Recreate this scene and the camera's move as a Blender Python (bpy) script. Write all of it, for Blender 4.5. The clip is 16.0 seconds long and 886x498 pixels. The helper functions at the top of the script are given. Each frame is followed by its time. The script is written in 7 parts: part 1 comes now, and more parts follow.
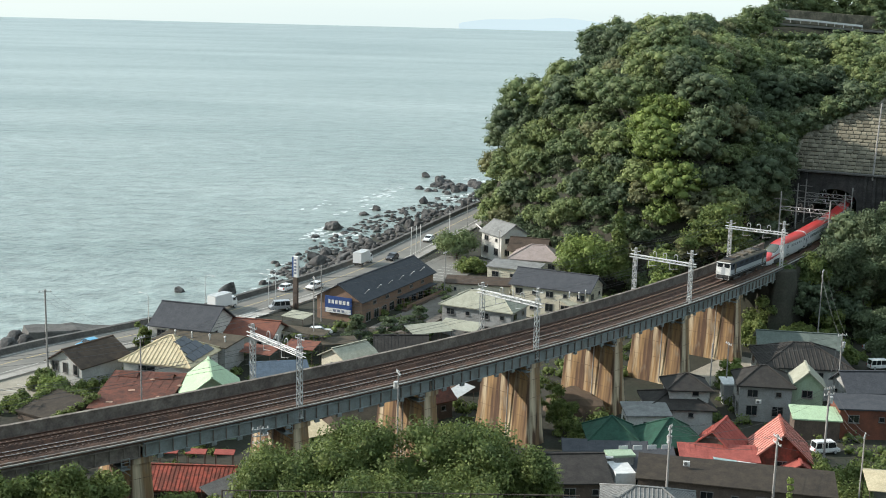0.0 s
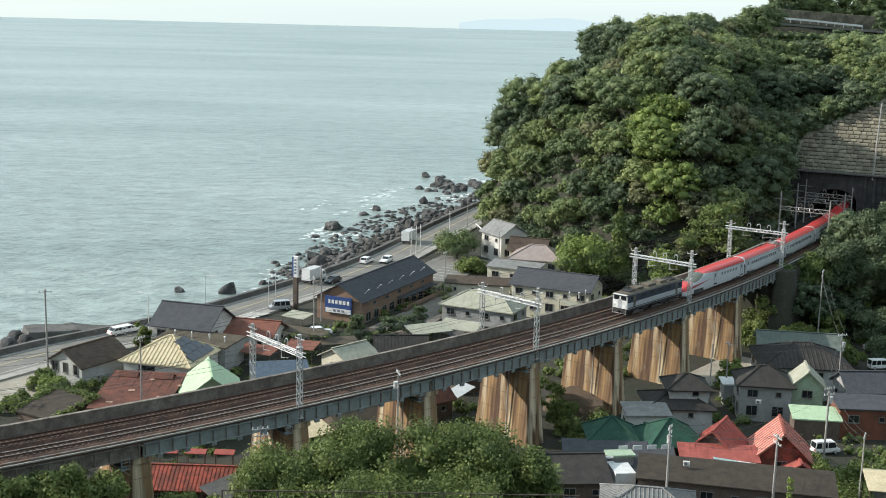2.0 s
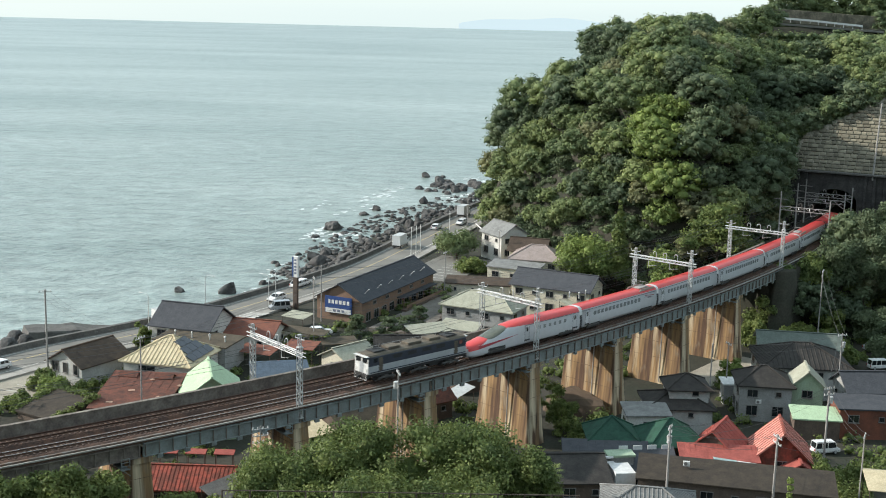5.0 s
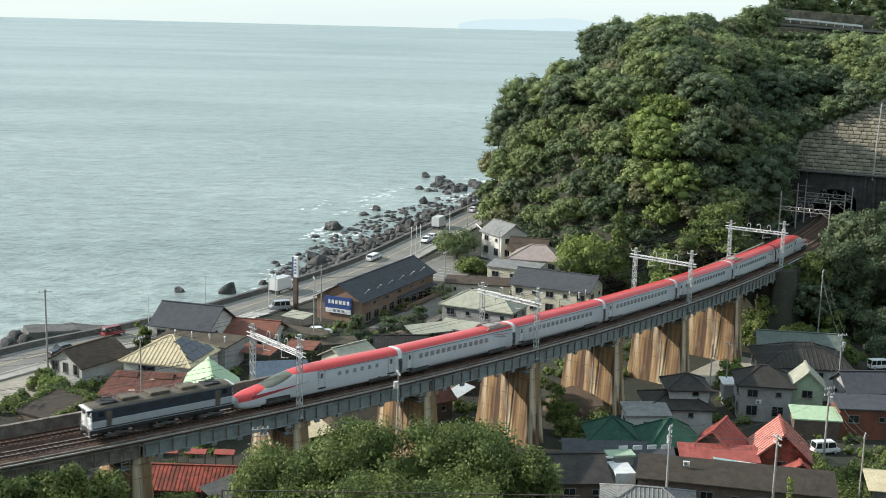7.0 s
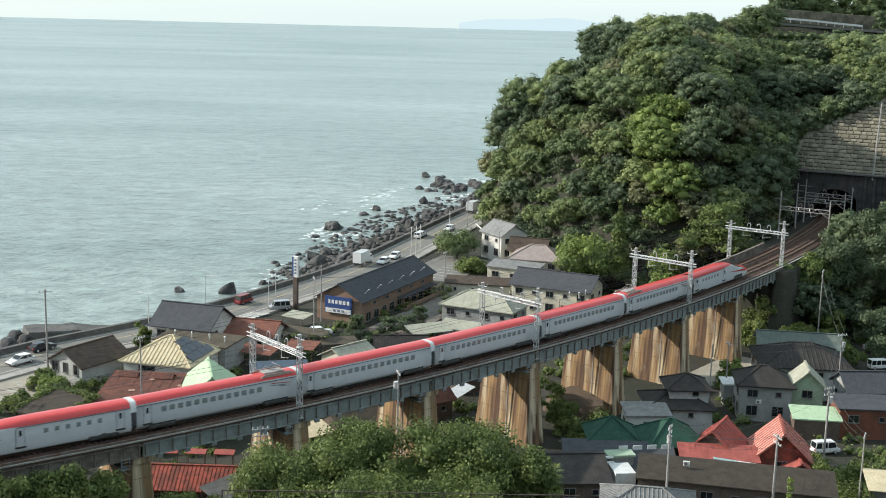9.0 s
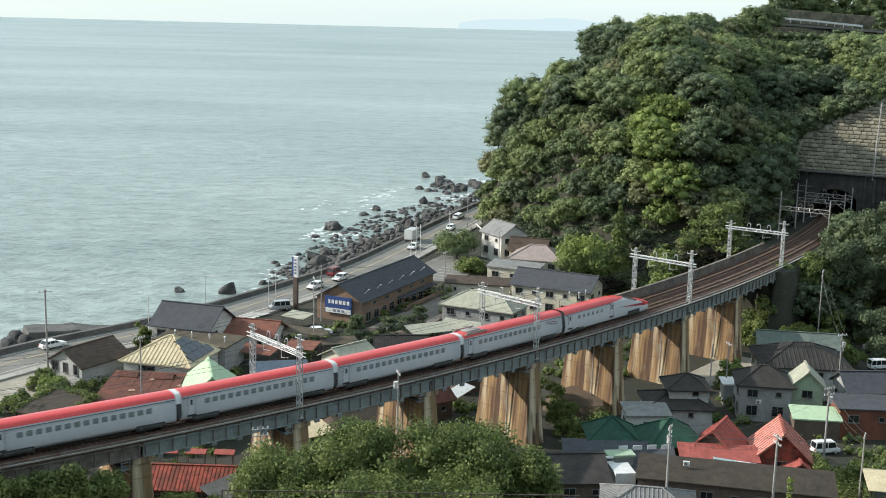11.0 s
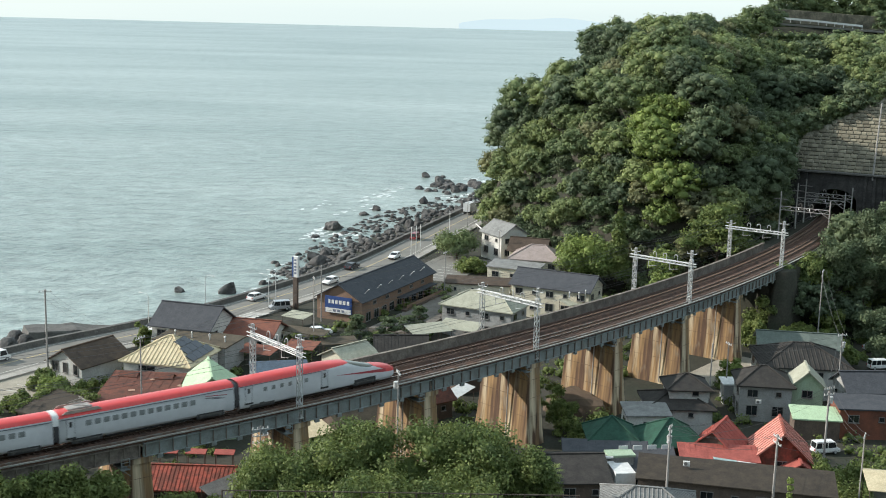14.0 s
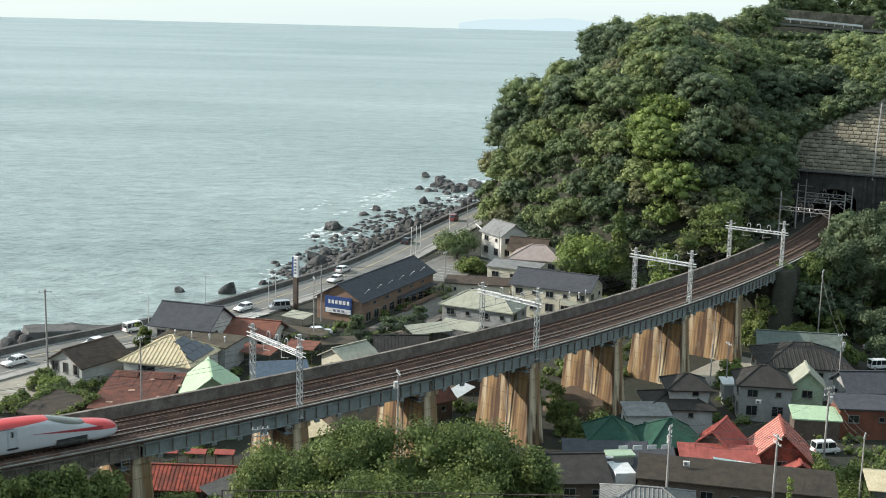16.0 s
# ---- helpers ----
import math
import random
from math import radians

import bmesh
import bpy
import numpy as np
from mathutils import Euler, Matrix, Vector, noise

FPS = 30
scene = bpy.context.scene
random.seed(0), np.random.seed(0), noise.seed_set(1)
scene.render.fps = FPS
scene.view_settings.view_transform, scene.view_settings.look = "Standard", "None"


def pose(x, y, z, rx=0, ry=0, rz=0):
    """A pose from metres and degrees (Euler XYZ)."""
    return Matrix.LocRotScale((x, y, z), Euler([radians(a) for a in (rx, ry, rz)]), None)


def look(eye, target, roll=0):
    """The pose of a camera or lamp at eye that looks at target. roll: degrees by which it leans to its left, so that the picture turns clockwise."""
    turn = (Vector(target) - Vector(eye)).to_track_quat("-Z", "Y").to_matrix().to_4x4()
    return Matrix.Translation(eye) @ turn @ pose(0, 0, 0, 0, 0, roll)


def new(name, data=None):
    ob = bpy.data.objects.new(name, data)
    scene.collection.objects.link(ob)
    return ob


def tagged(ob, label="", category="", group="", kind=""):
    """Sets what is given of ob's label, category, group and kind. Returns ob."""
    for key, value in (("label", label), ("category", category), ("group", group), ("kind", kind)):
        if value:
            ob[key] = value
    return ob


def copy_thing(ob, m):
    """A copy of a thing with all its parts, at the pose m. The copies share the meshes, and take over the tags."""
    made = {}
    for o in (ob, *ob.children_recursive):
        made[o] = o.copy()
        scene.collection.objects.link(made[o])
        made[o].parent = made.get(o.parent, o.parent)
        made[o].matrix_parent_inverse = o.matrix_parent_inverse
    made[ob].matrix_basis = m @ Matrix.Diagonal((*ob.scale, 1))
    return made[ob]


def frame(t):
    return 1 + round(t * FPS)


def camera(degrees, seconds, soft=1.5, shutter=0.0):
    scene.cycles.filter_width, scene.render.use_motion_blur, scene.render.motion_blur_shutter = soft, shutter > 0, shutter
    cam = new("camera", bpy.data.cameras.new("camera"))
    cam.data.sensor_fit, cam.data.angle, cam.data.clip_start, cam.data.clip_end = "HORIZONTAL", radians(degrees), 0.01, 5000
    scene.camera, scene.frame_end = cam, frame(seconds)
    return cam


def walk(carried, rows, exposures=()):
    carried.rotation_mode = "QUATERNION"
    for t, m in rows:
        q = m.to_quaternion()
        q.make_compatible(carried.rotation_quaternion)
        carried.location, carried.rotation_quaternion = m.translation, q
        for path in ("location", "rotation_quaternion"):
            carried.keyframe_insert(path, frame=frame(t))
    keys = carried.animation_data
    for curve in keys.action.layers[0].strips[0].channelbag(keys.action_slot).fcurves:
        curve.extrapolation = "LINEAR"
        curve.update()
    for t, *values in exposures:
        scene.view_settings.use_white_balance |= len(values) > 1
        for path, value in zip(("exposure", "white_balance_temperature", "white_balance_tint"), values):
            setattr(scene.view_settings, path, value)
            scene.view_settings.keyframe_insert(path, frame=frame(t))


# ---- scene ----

# ---- camera and its walk ----
cam = camera(40.07, 16.0, soft=1.0, shutter=0.4)
EYE = (0.0, 0.0, 62.2)
CAM_POSE = look(EYE, (0.0, 98.155, 62.2 - 19.122), 1.46)
walk(cam, [(0.0, CAM_POSE), (16.0, CAM_POSE)], exposures=[(0.0, 0.18), (16.0, 0.18)])

# ---- world, sun ----
SUN_DIR = Vector((-0.875, 0.10, 0.46)).normalized()
world = bpy.data.worlds.new("sky")
scene.world = world
world.use_nodes = True
wn = world.node_tree.nodes
wl = world.node_tree.links
sky = wn.new("ShaderNodeTexSky")
sky.sky_type = "NISHITA"
sky.sun_disc = False
sky.sun_elevation = math.asin(SUN_DIR.z)
sky.sun_rotation = math.atan2(SUN_DIR.x, SUN_DIR.y)
sky.altitude = 60
sky.air_density = 1.0
sky.dust_density = 0.8
sky.ozone_density = 1.0
haze = wn.new("ShaderNodeMix")          # thin bright sea haze over the whole sky
haze.data_type = "RGBA"
haze.inputs[0].default_value = 0.5
haze.inputs[7].default_value = (9.7, 12.0, 12.7, 1)
wl.new(sky.outputs[0], haze.inputs[6])
wl.new(haze.outputs[2], wn["Background"].inputs[0])
wn["Background"].inputs[1].default_value = 0.112
sun = new("sun", bpy.data.lights.new("sun", "SUN"))
sun.data.energy = 5.0
sun.data.angle = radians(0.6)
sun.data.color = (1.0, 0.945, 0.86)
sun.matrix_world = look(SUN_DIR * 300, (0, 0, 0))

# ---- the plan: a circular railway curve and a coast road ----
CX, CY, R = -294.32, 464.26, 428.83     # near track's centre line
RAIL_Z = 17.3                           # top of rail
DECK_Z = 16.85                          # ballast level
GAUGE, TRACK_GAP = 1.067, 3.9
STEP = 2.64                             # degrees from pier to pier
PIER_A = [-55.1 + STEP * i for i in range(9)]
A_LEFT, A_RIGHT = -66.0, -24.6


def arc(a, dr=0.0, z=0.0):
    t = radians(a)
    return Vector((CX + (R + dr) * math.cos(t), CY + (R + dr) * math.sin(t), z))


def arc_pose(a, dr=0.0, z=0.0):
    """x along the outward radius, y towards the tunnel."""
    p = arc(a, dr, z)
    return pose(p.x, p.y, p.z, 0, 0, a)


WALL_Y = np.array([-110.0, 0.0, 110.0, 150.0, 186.0, 194.5, 207.5, 224.0, 258.0, 291.0, 338.0, 372.0, 412.0, 448.0, 480.0, 540.0])
WALL_X = np.array([-262.0, -188.0, -118.0, -93.0, -69.9, -63.4, -51.8, -40.9, -22.5, -11.0, 4.7, 19.0, 46.0, 90.0, 160.0, 330.0])


def smooth_line(ys, xs, n=24):
    """Points of a smooth line through the given ones."""
    out = []
    p = np.stack([xs, ys], 1)
    p = np.vstack([2 * p[0] - p[1], p, 2 * p[-1] - p[-2]])
    for i in range(1, len(p) - 2):
        for k in range(n):
            t = k / n
            a, b, c, d = p[i - 1], p[i], p[i + 1], p[i + 2]
            out.append(0.5 * (2 * b + (c - a) * t + (2 * a - 5 * b + 4 * c - d) * t * t + (3 * b - a - 3 * c + d) * t ** 3))
    out.append(p[-2])
    return np.array(out)


ROAD = smooth_line(WALL_Y, WALL_X)
for _ in range(60):
    ROAD[1:-1] = 0.25 * ROAD[:-2] + 0.5 * ROAD[1:-1] + 0.25 * ROAD[2:]
ROAD_S = np.concatenate([[0], np.cumsum(np.linalg.norm(np.diff(ROAD, axis=0), axis=1))])
ROAD_Z = 7.0


def road_at(s, off=0.0):
    """A point on the line s metres along the sea wall, off metres inland, and the heading there in degrees."""
    x, y = np.interp(s, ROAD_S, ROAD[:, 0]), np.interp(s, ROAD_S, ROAD[:, 1])
    x2, y2 = np.interp(s + 1.0, ROAD_S, ROAD[:, 0]), np.interp(s + 1.0, ROAD_S, ROAD[:, 1])
    x1, y1 = np.interp(s - 1.0, ROAD_S, ROAD[:, 0]), np.interp(s - 1.0, ROAD_S, ROAD[:, 1])
    h = math.atan2(y2 - y1, x2 - x1)
    return x + off * math.sin(h), y - off * math.cos(h), math.degrees(h)


def inland(x, y):
    """Signed distance from the sea wall's line, positive inland (arrays)."""
    x, y = np.asarray(x, float), np.asarray(y, float)
    p = ROAD[::4]
    best = np.full(x.shape, 1e9)
    sign = np.ones(x.shape)
    for a, b in zip(p[:-1], p[1:]):
        d = b - a
        t = np.clip(((x - a[0]) * d[0] + (y - a[1]) * d[1]) / (d @ d), 0, 1)
        dx, dy = x - a[0] - t * d[0], y - a[1] - t * d[1]
        q = np.hypot(dx, dy)
        near = q < best
        best = np.where(near, q, best)
        sign = np.where(near, np.sign(d[1] * dx - d[0] * dy), sign)
    return best * sign


FOOT = np.array([(30.0, 375.0), (12.0, 345.0), (10.0, 322.0), (17.0, 300.0), (29.0, 272.0), (43.0, 254.0), (60.0, 251.0), (73.0, 262.0),
                 (84.0, 286.0), (104.0, 287.0), (112.0, 262.0), (118.0, 236.0), (140.0, 215.0), (240.0, 190.0)])


def hill_in(x, y):
    """Distance inside the headland from its foot, negative outside."""
    x, y = np.asarray(x, float), np.asarray(y, float)
    best = np.full(x.shape, 1e9)
    sign = np.ones(x.shape)
    for a, b in zip(FOOT[:-1], FOOT[1:]):
        d = b - a
        t = np.clip(((x - a[0]) * d[0] + (y - a[1]) * d[1]) / (d @ d), 0, 1)
        dx, dy = x - a[0] - t * d[0], y - a[1] - t * d[1]
        q = np.hypot(dx, dy)
        near = q < best
        best = np.where(near, q, best)
        sign = np.where(near, np.sign(d[0] * dy - d[1] * dx), sign)
    return best * sign


def step01(a, b, v):
    t = np.clip((v - a) / (b - a), 0, 1)
    return t * t * (3 - 2 * t)


def height(x, y):
    """Height of the land."""
    x, y = np.asarray(x, float), np.asarray(y, float)
    d = inland(x, y)
    # valley with houses, a little higher by the coast road
    z = 3.2 + 3.6 * step01(52, 18, d) * step01(150, 185, y + 0 * x)
    z = np.where(d < 30, np.maximum(z, 6.8 - 0.0 * d), z)
    # slope on which the viewer stands
    z = np.maximum(z, 3.2 + 0.435 * (129 - y))
    # bank beside the railway where the viaduct ends
    ang = np.degrees(np.arctan2(y - CY, x - CX))
    rad = np.hypot(x - CX, y - CY) - R
    bank = 16.3 * step01(-34.6, -32.0, ang) * np.where(rad > 0, 1 - step01(3.5, 26, rad), 1 - step01(7.5, 18, -rad))
    z = np.maximum(z, bank)
    # wooded ground that rises beyond the last houses
    z = np.maximum(z, 3.2 + 20 * step01(72, 120, x) * step01(188, 245, y + 0.25 * (x - 70)))
    # headland
    h = np.minimum(hill_in(x, y), d - 10.8)
    top = 52 - 8 * step01(62, 98, x) + 12 * step01(376, 396, y) * step01(85, 110, x)
    top = top - 1.5
    run = 14.5 + 2.5 * step01(12, 40, x)
    z = np.where(h > 0, np.maximum(z, 7.5 + top * (1 - np.exp(-h / run))), z)
    # shelf of the hill road
    z = np.where((x > 92) & (x < 130) & (y > 362.5) & (y < 376), 60.45, z)
    # cutting to the tunnel
    cut = (np.abs(rad + 1.9) < 7.5) & (ang > -34.5) & (ang < -24.4)
    z = np.where(cut, DECK_Z - 0.35, z)
    low = (np.abs(rad + 1.9) < 12) & (ang < -51)
    z = np.where(low, np.minimum(z, 11), z)
    # shore
    z = np.where(d < 0.6, np.maximum(2.6 + (0.12 + 0.16 * step01(290, 215, y)) * d, -6.0), z)
    return z


# ---- mesh helpers ----
def mesh_of(bm, name):
    me = bpy.data.meshes.new(name)
    bm.to_mesh(me)
    bm.free()
    return me


def part(name, bm, material, parent=None, label="", smooth=False):
    me = bm if isinstance(bm, bpy.types.Mesh) else mesh_of(bm, name)
    if material is not None and not me.materials:
        me.materials.append(material)
    if smooth:
        me.polygons.foreach_set("use_smooth", [True] * len(me.polygons))
    ob = new(name, me)
    ob.parent = parent
    if label:
        ob["label"] = label
    return ob


def thing(name, m, label, category, group="", kind=""):
    ob = new(name)
    ob.empty_display_size = 0.3
    ob.matrix_basis = m
    return tagged(ob, label, category, group, kind)


def add_box(bm, c, s, rz=0.0, m=None, bevel=0.0):
    """A box with its centre and full size."""
    mm = Matrix.Translation(c) @ Matrix.Rotation(rz, 4, "Z") @ Matrix.Diagonal((*s, 1))
    if m is not None:
        mm = m @ mm
    r = bmesh.ops.create_cube(bm, size=1, matrix=mm)
    if bevel:
        es = list({e for v in r["verts"] for e in v.link_edges})
        bmesh.ops.bevel(bm, geom=es, offset=bevel, segments=1, affect="EDGES")
    return r


def box(c, s, rz=0.0, bevel=0.0):
    bm = bmesh.new()
    add_box(bm, c, s, rz, None, bevel)
    return bm


def add_rod(bm, a, b, r, r2=None, seg=6):
    a, b = Vector(a), Vector(b)
    d = b - a
    m = Matrix.Translation((a + b) / 2) @ d.to_track_quat("Z", "Y").to_matrix().to_4x4()
    bmesh.ops.create_cone(bm, cap_ends=True, segments=seg, radius1=r, radius2=r if r2 is None else r2, depth=d.length, matrix=m)


def rod(a, b, r, r2=None, seg=6):
    bm = bmesh.new()
    add_rod(bm, a, b, r, r2, seg)
    return bm


def add_prism(bm, outline, y0, y1, m=None):
    """An outline in x, z swept from y0 to y1."""
    a = [bm.verts.new((x, y0, z)) for x, z in outline]
    b = [bm.verts.new((x, y1, z)) for x, z in outline]
    n = len(outline)
    bm.faces.new(a)
    bm.faces.new(list(reversed(b)))
    for i in range(n):
        bm.faces.new((a[i], b[i], b[(i + 1) % n], a[(i + 1) % n]))
    bmesh.ops.recalc_face_normals(bm, faces=bm.faces)
    if m is not None:
        bmesh.ops.transform(bm, matrix=m, verts=a + b)


def sweep(outline, a0, a1, deg=0.25, closed=True):
    """An outline of radial offset and height swept along the curve."""
    n = max(2, int((a1 - a0) / deg) + 1)
    bm = bmesh.new()
    rings = [[bm.verts.new(arc(a0 + (a1 - a0) * i / (n - 1), dr, z)) for dr, z in outline] for i in range(n)]
    k = len(outline)
    for p, q in zip(rings[:-1], rings[1:]):
        for j in range(k if closed else k - 1):
            bm.faces.new((p[j], q[j], q[(j + 1) % k], p[(j + 1) % k]))
    if closed:
        bm.faces.new(rings[0])
        bm.faces.new(list(reversed(rings[-1])))
    bmesh.ops.recalc_face_normals(bm, faces=bm.faces)
    return bm


def fast_mesh(name, verts, faces):
    """A mesh from arrays of corners and of equal faces."""
    me = bpy.data.meshes.new(name)
    verts, faces = np.asarray(verts, np.float32), np.asarray(faces, np.int32)
    k = faces.shape[1]
    me.vertices.add(len(verts))
    me.vertices.foreach_set("co", verts.ravel())
    me.loops.add(faces.size)
    me.loops.foreach_set("vertex_index", faces.ravel())
    me.polygons.add(len(faces))
    me.polygons.foreach_set("loop_start", np.arange(len(faces), dtype=np.int32) * k)
    me.update(calc_edges=True)
    return me


# ---- materials ----
def material(name, colour, rough=0.7, metal=0.0, second=None, mix=(0.35, 0.65), scale=1.5, fine=12.0, vary=0.12, bump=0.25, random=0.0, island=0.0,
             stretch=(1, 1, 1), spec=0.4, coords="Object"):
    """Two colours mixed by broad noise, fine grain in value, and a bump."""
    mt = bpy.data.materials.new(name)
    mt.use_nodes = True
    n, l = mt.node_tree.nodes, mt.node_tree.links
    b = n["Principled BSDF"]
    b.inputs["Roughness"].default_value = rough
    b.inputs["Metallic"].default_value = metal
    b.inputs["Specular IOR Level"].default_value = spec
    tc = n.new("ShaderNodeTexCoord")
    mp = n.new("ShaderNodeMapping")
    mp.inputs["Scale"].default_value = stretch
    l.new(tc.outputs[coords], mp.inputs[0])
    big = n.new("ShaderNodeTexNoise")
    big.inputs["Scale"].default_value = scale
    big.inputs["Detail"].default_value = 6
    big.inputs["Roughness"].default_value = 0.65
    l.new(mp.outputs[0], big.inputs["Vector"])
    ramp = n.new("ShaderNodeMapRange")
    ramp.inputs[1].default_value, ramp.inputs[2].default_value = mix
    l.new(big.outputs[0], ramp.inputs[0])
    mx = n.new("ShaderNodeMix")
    mx.data_type = "RGBA"
    second = second or tuple(c * 0.75 for c in colour)
    mx.inputs[6].default_value = (*colour, 1)
    mx.inputs[7].default_value = (*second, 1)
    l.new(ramp.outputs[0], mx.inputs[0])
    small = n.new("ShaderNodeTexNoise")
    small.inputs["Scale"].default_value = fine
    small.inputs["Detail"].default_value = 3
    l.new(mp.outputs[0], small.inputs["Vector"])
    val = n.new("ShaderNodeMapRange")
    val.inputs[1].default_value, val.inputs[2].default_value = 0.3, 0.7
    val.inputs[3].default_value, val.inputs[4].default_value = 1 - vary, 1 + vary
    l.new(small.outputs[0], val.inputs[0])
    out = val.outputs[0]
    for amount, node, socket in ((random, "ShaderNodeObjectInfo", "Random"), (island, "ShaderNodeNewGeometry", "Random Per Island")):
        if amount:
            src = n.new(node)
            r = n.new("ShaderNodeMapRange")
            r.inputs[3].default_value, r.inputs[4].default_value = 1 - amount, 1 + amount
            l.new(src.outputs[socket], r.inputs[0])
            mu = n.new("ShaderNodeMath")
            mu.operation = "MULTIPLY"
            l.new(out, mu.inputs[0])
            l.new(r.outputs[0], mu.inputs[1])
            out = mu.outputs[0]
    hsv = n.new("ShaderNodeHueSaturation")
    l.new(mx.outputs[2], hsv.inputs["Color"])
    l.new(out, hsv.inputs["Value"])
    l.new(hsv.outputs[0], b.inputs["Base Color"])
    if bump:
        bp = n.new("ShaderNodeBump")
        bp.inputs["Strength"].default_value = bump
        bp.inputs["Distance"].default_value = 0.05
        l.new(small.outputs[0], bp.inputs["Height"])
        l.new(bp.outputs[0], b.inputs["Normal"])
    return mt


M = {}
M["asphalt"] = material("asphalt", (0.20, 0.19, 0.17), 0.9, second=(0.15, 0.145, 0.13), scale=0.2, fine=6, vary=0.1)
M["land"] = material("land", (0.045, 0.04, 0.03), 0.95, second=(0.024, 0.028, 0.017), scale=0.12, fine=3, vary=0.25, bump=0.6)
M["concrete"] = material("concrete", (0.36, 0.34, 0.31), 0.9, second=(0.24, 0.225, 0.20), scale=0.5, fine=5, vary=0.14)
M["dark_concrete"] = material("dark_concrete", (0.13, 0.125, 0.115), 0.9, second=(0.08, 0.075, 0.07), scale=0.4, fine=4, vary=0.2)
M["rock"] = material("rock", (0.12, 0.115, 0.11), 0.85, second=(0.036, 0.034, 0.033), scale=0.6, fine=3, vary=0.3, bump=0.9, random=0.3)
M["girder"] = material("girder_paint", (0.24, 0.275, 0.27), 0.55, second=(0.16, 0.17, 0.16), scale=0.7, fine=7, vary=0.12)
M["girder_rust"] = material("steel_rust", (0.17, 0.17, 0.16), 0.7, second=(0.13, 0.07, 0.04), scale=0.9, fine=8, vary=0.2)
M["parapet"] = material("parapet", (0.25, 0.22, 0.185), 0.9, second=(0.12, 0.10, 0.085), scale=0.6, fine=4, vary=0.2, mix=(0.3, 0.6))
M["ballast"] = material("ballast", (0.115, 0.062, 0.042), 0.95, second=(0.05, 0.032, 0.026), scale=0.8, fine=9, vary=0.4, bump=1.0)
M["rail"] = material("rail_steel", (0.075, 0.042, 0.03), 0.5, metal=0.3, vary=0.1, bump=0.0)
M["rail_top"] = material("rail_head", (0.55, 0.53, 0.5), 0.25, metal=0.9, vary=0.05, bump=0.0)
M["sleeper"] = material("sleeper", (0.14, 0.09, 0.065), 0.9, second=(0.09, 0.06, 0.048), vary=0.2, random=0.3)
M["galvanised"] = material("galvanised", (0.62, 0.63, 0.62), 0.5, metal=0.2, second=(0.40, 0.40, 0.39), vary=0.1)
M["pole"] = material("pole_concrete", (0.36, 0.34, 0.32), 0.9, vary=0.1)
M["dark_pole"] = material("pole_dark", (0.10, 0.075, 0.06), 0.8, vary=0.15)
M["wire"] = material("wire", (0.10, 0.10, 0.10), 0.6, vary=0.0, bump=0.0)
M["insulator"] = material("insulator", (0.7, 0.7, 0.68), 0.25, vary=0.0, bump=0.0)
M["glass"] = material("window_glass", (0.02, 0.024, 0.027), 0.08, vary=0.05, bump=0.0, spec=0.6)
M["frame"] = material("window_frame", (0.22, 0.21, 0.20), 0.5, vary=0.05, bump=0.0)
M["white_paint"] = material("white_paint", (0.72, 0.72, 0.70), 0.6, vary=0.06, bump=0.05)
M["mark_white"] = material("road_white", (0.62, 0.60, 0.55), 0.8, second=(0.45, 0.43, 0.4), vary=0.15, scale=1.0)
M["mark_yellow"] = material("road_yellow", (0.55, 0.42, 0.2), 0.8, second=(0.4, 0.32, 0.18), vary=0.15, scale=1.0)


def pier_material():
    """Old concrete with long vertical bands of ochre, brown and lime, and fine runs."""
    mt = material("pier_concrete", (0.32, 0.205, 0.10), 0.9, second=(0.105, 0.062, 0.04), scale=0.55, fine=4, vary=0.22, stretch=(1.0, 1.0, 0.05), mix=(0.42, 0.55))
    n, l = mt.node_tree.nodes, mt.node_tree.links
    [k for k in n if k.type == "TEX_NOISE"][0].inputs["Detail"].default_value = 2.5
    hsv = [k for k in n if k.type == "HUE_SAT"][0]
    tc = n.new("ShaderNodeTexCoord")
    src = [k for k in hsv.inputs["Color"].links][0].from_socket
    for place, stretch, scale, low, high, colour in (((3.1, 7.7, 0.4), (0.9, 0.9, 0.035), 0.75, 0.56, 0.66, (0.55, 0.46, 0.32)), ((9.3, 1.7, 2.4), (1, 1, 0.5), 0.55, 0.60, 0.75, (0.20, 0.165, 0.12)),
                                                     ((5.3, 4.7, 6.4), (1, 1, 0.06), 2.6, 0.62, 0.74, (0.06, 0.042, 0.032))):
        mp = n.new("ShaderNodeMapping")
        mp.inputs["Scale"].default_value = stretch
        mp.inputs["Location"].default_value = place
        l.new(tc.outputs["Object"], mp.inputs[0])
        no = n.new("ShaderNodeTexNoise")
        no.inputs["Scale"].default_value = scale
        no.inputs["Detail"].default_value = 3
        l.new(mp.outputs[0], no.inputs["Vector"])
        rg = n.new("ShaderNodeMapRange")
        rg.inputs[1].default_value, rg.inputs[2].default_value = low, high
        rg.inputs[4].default_value = 0.85
        l.new(no.outputs[0], rg.inputs[0])
        mx = n.new("ShaderNodeMix")
        mx.data_type = "RGBA"
        mx.inputs[7].default_value = (*colour, 1)
        l.new(rg.outputs[0], mx.inputs[0])
        l.new(src, mx.inputs[6])
        src = mx.outputs[2]
    l.new(src, hsv.inputs["Color"])
    return mt


M["pier"] = pier_material()
M["joint"] = material("lift_joint", (0.17, 0.115, 0.075), 0.95, second=(0.07, 0.05, 0.035), scale=0.8, fine=4, vary=0.3)


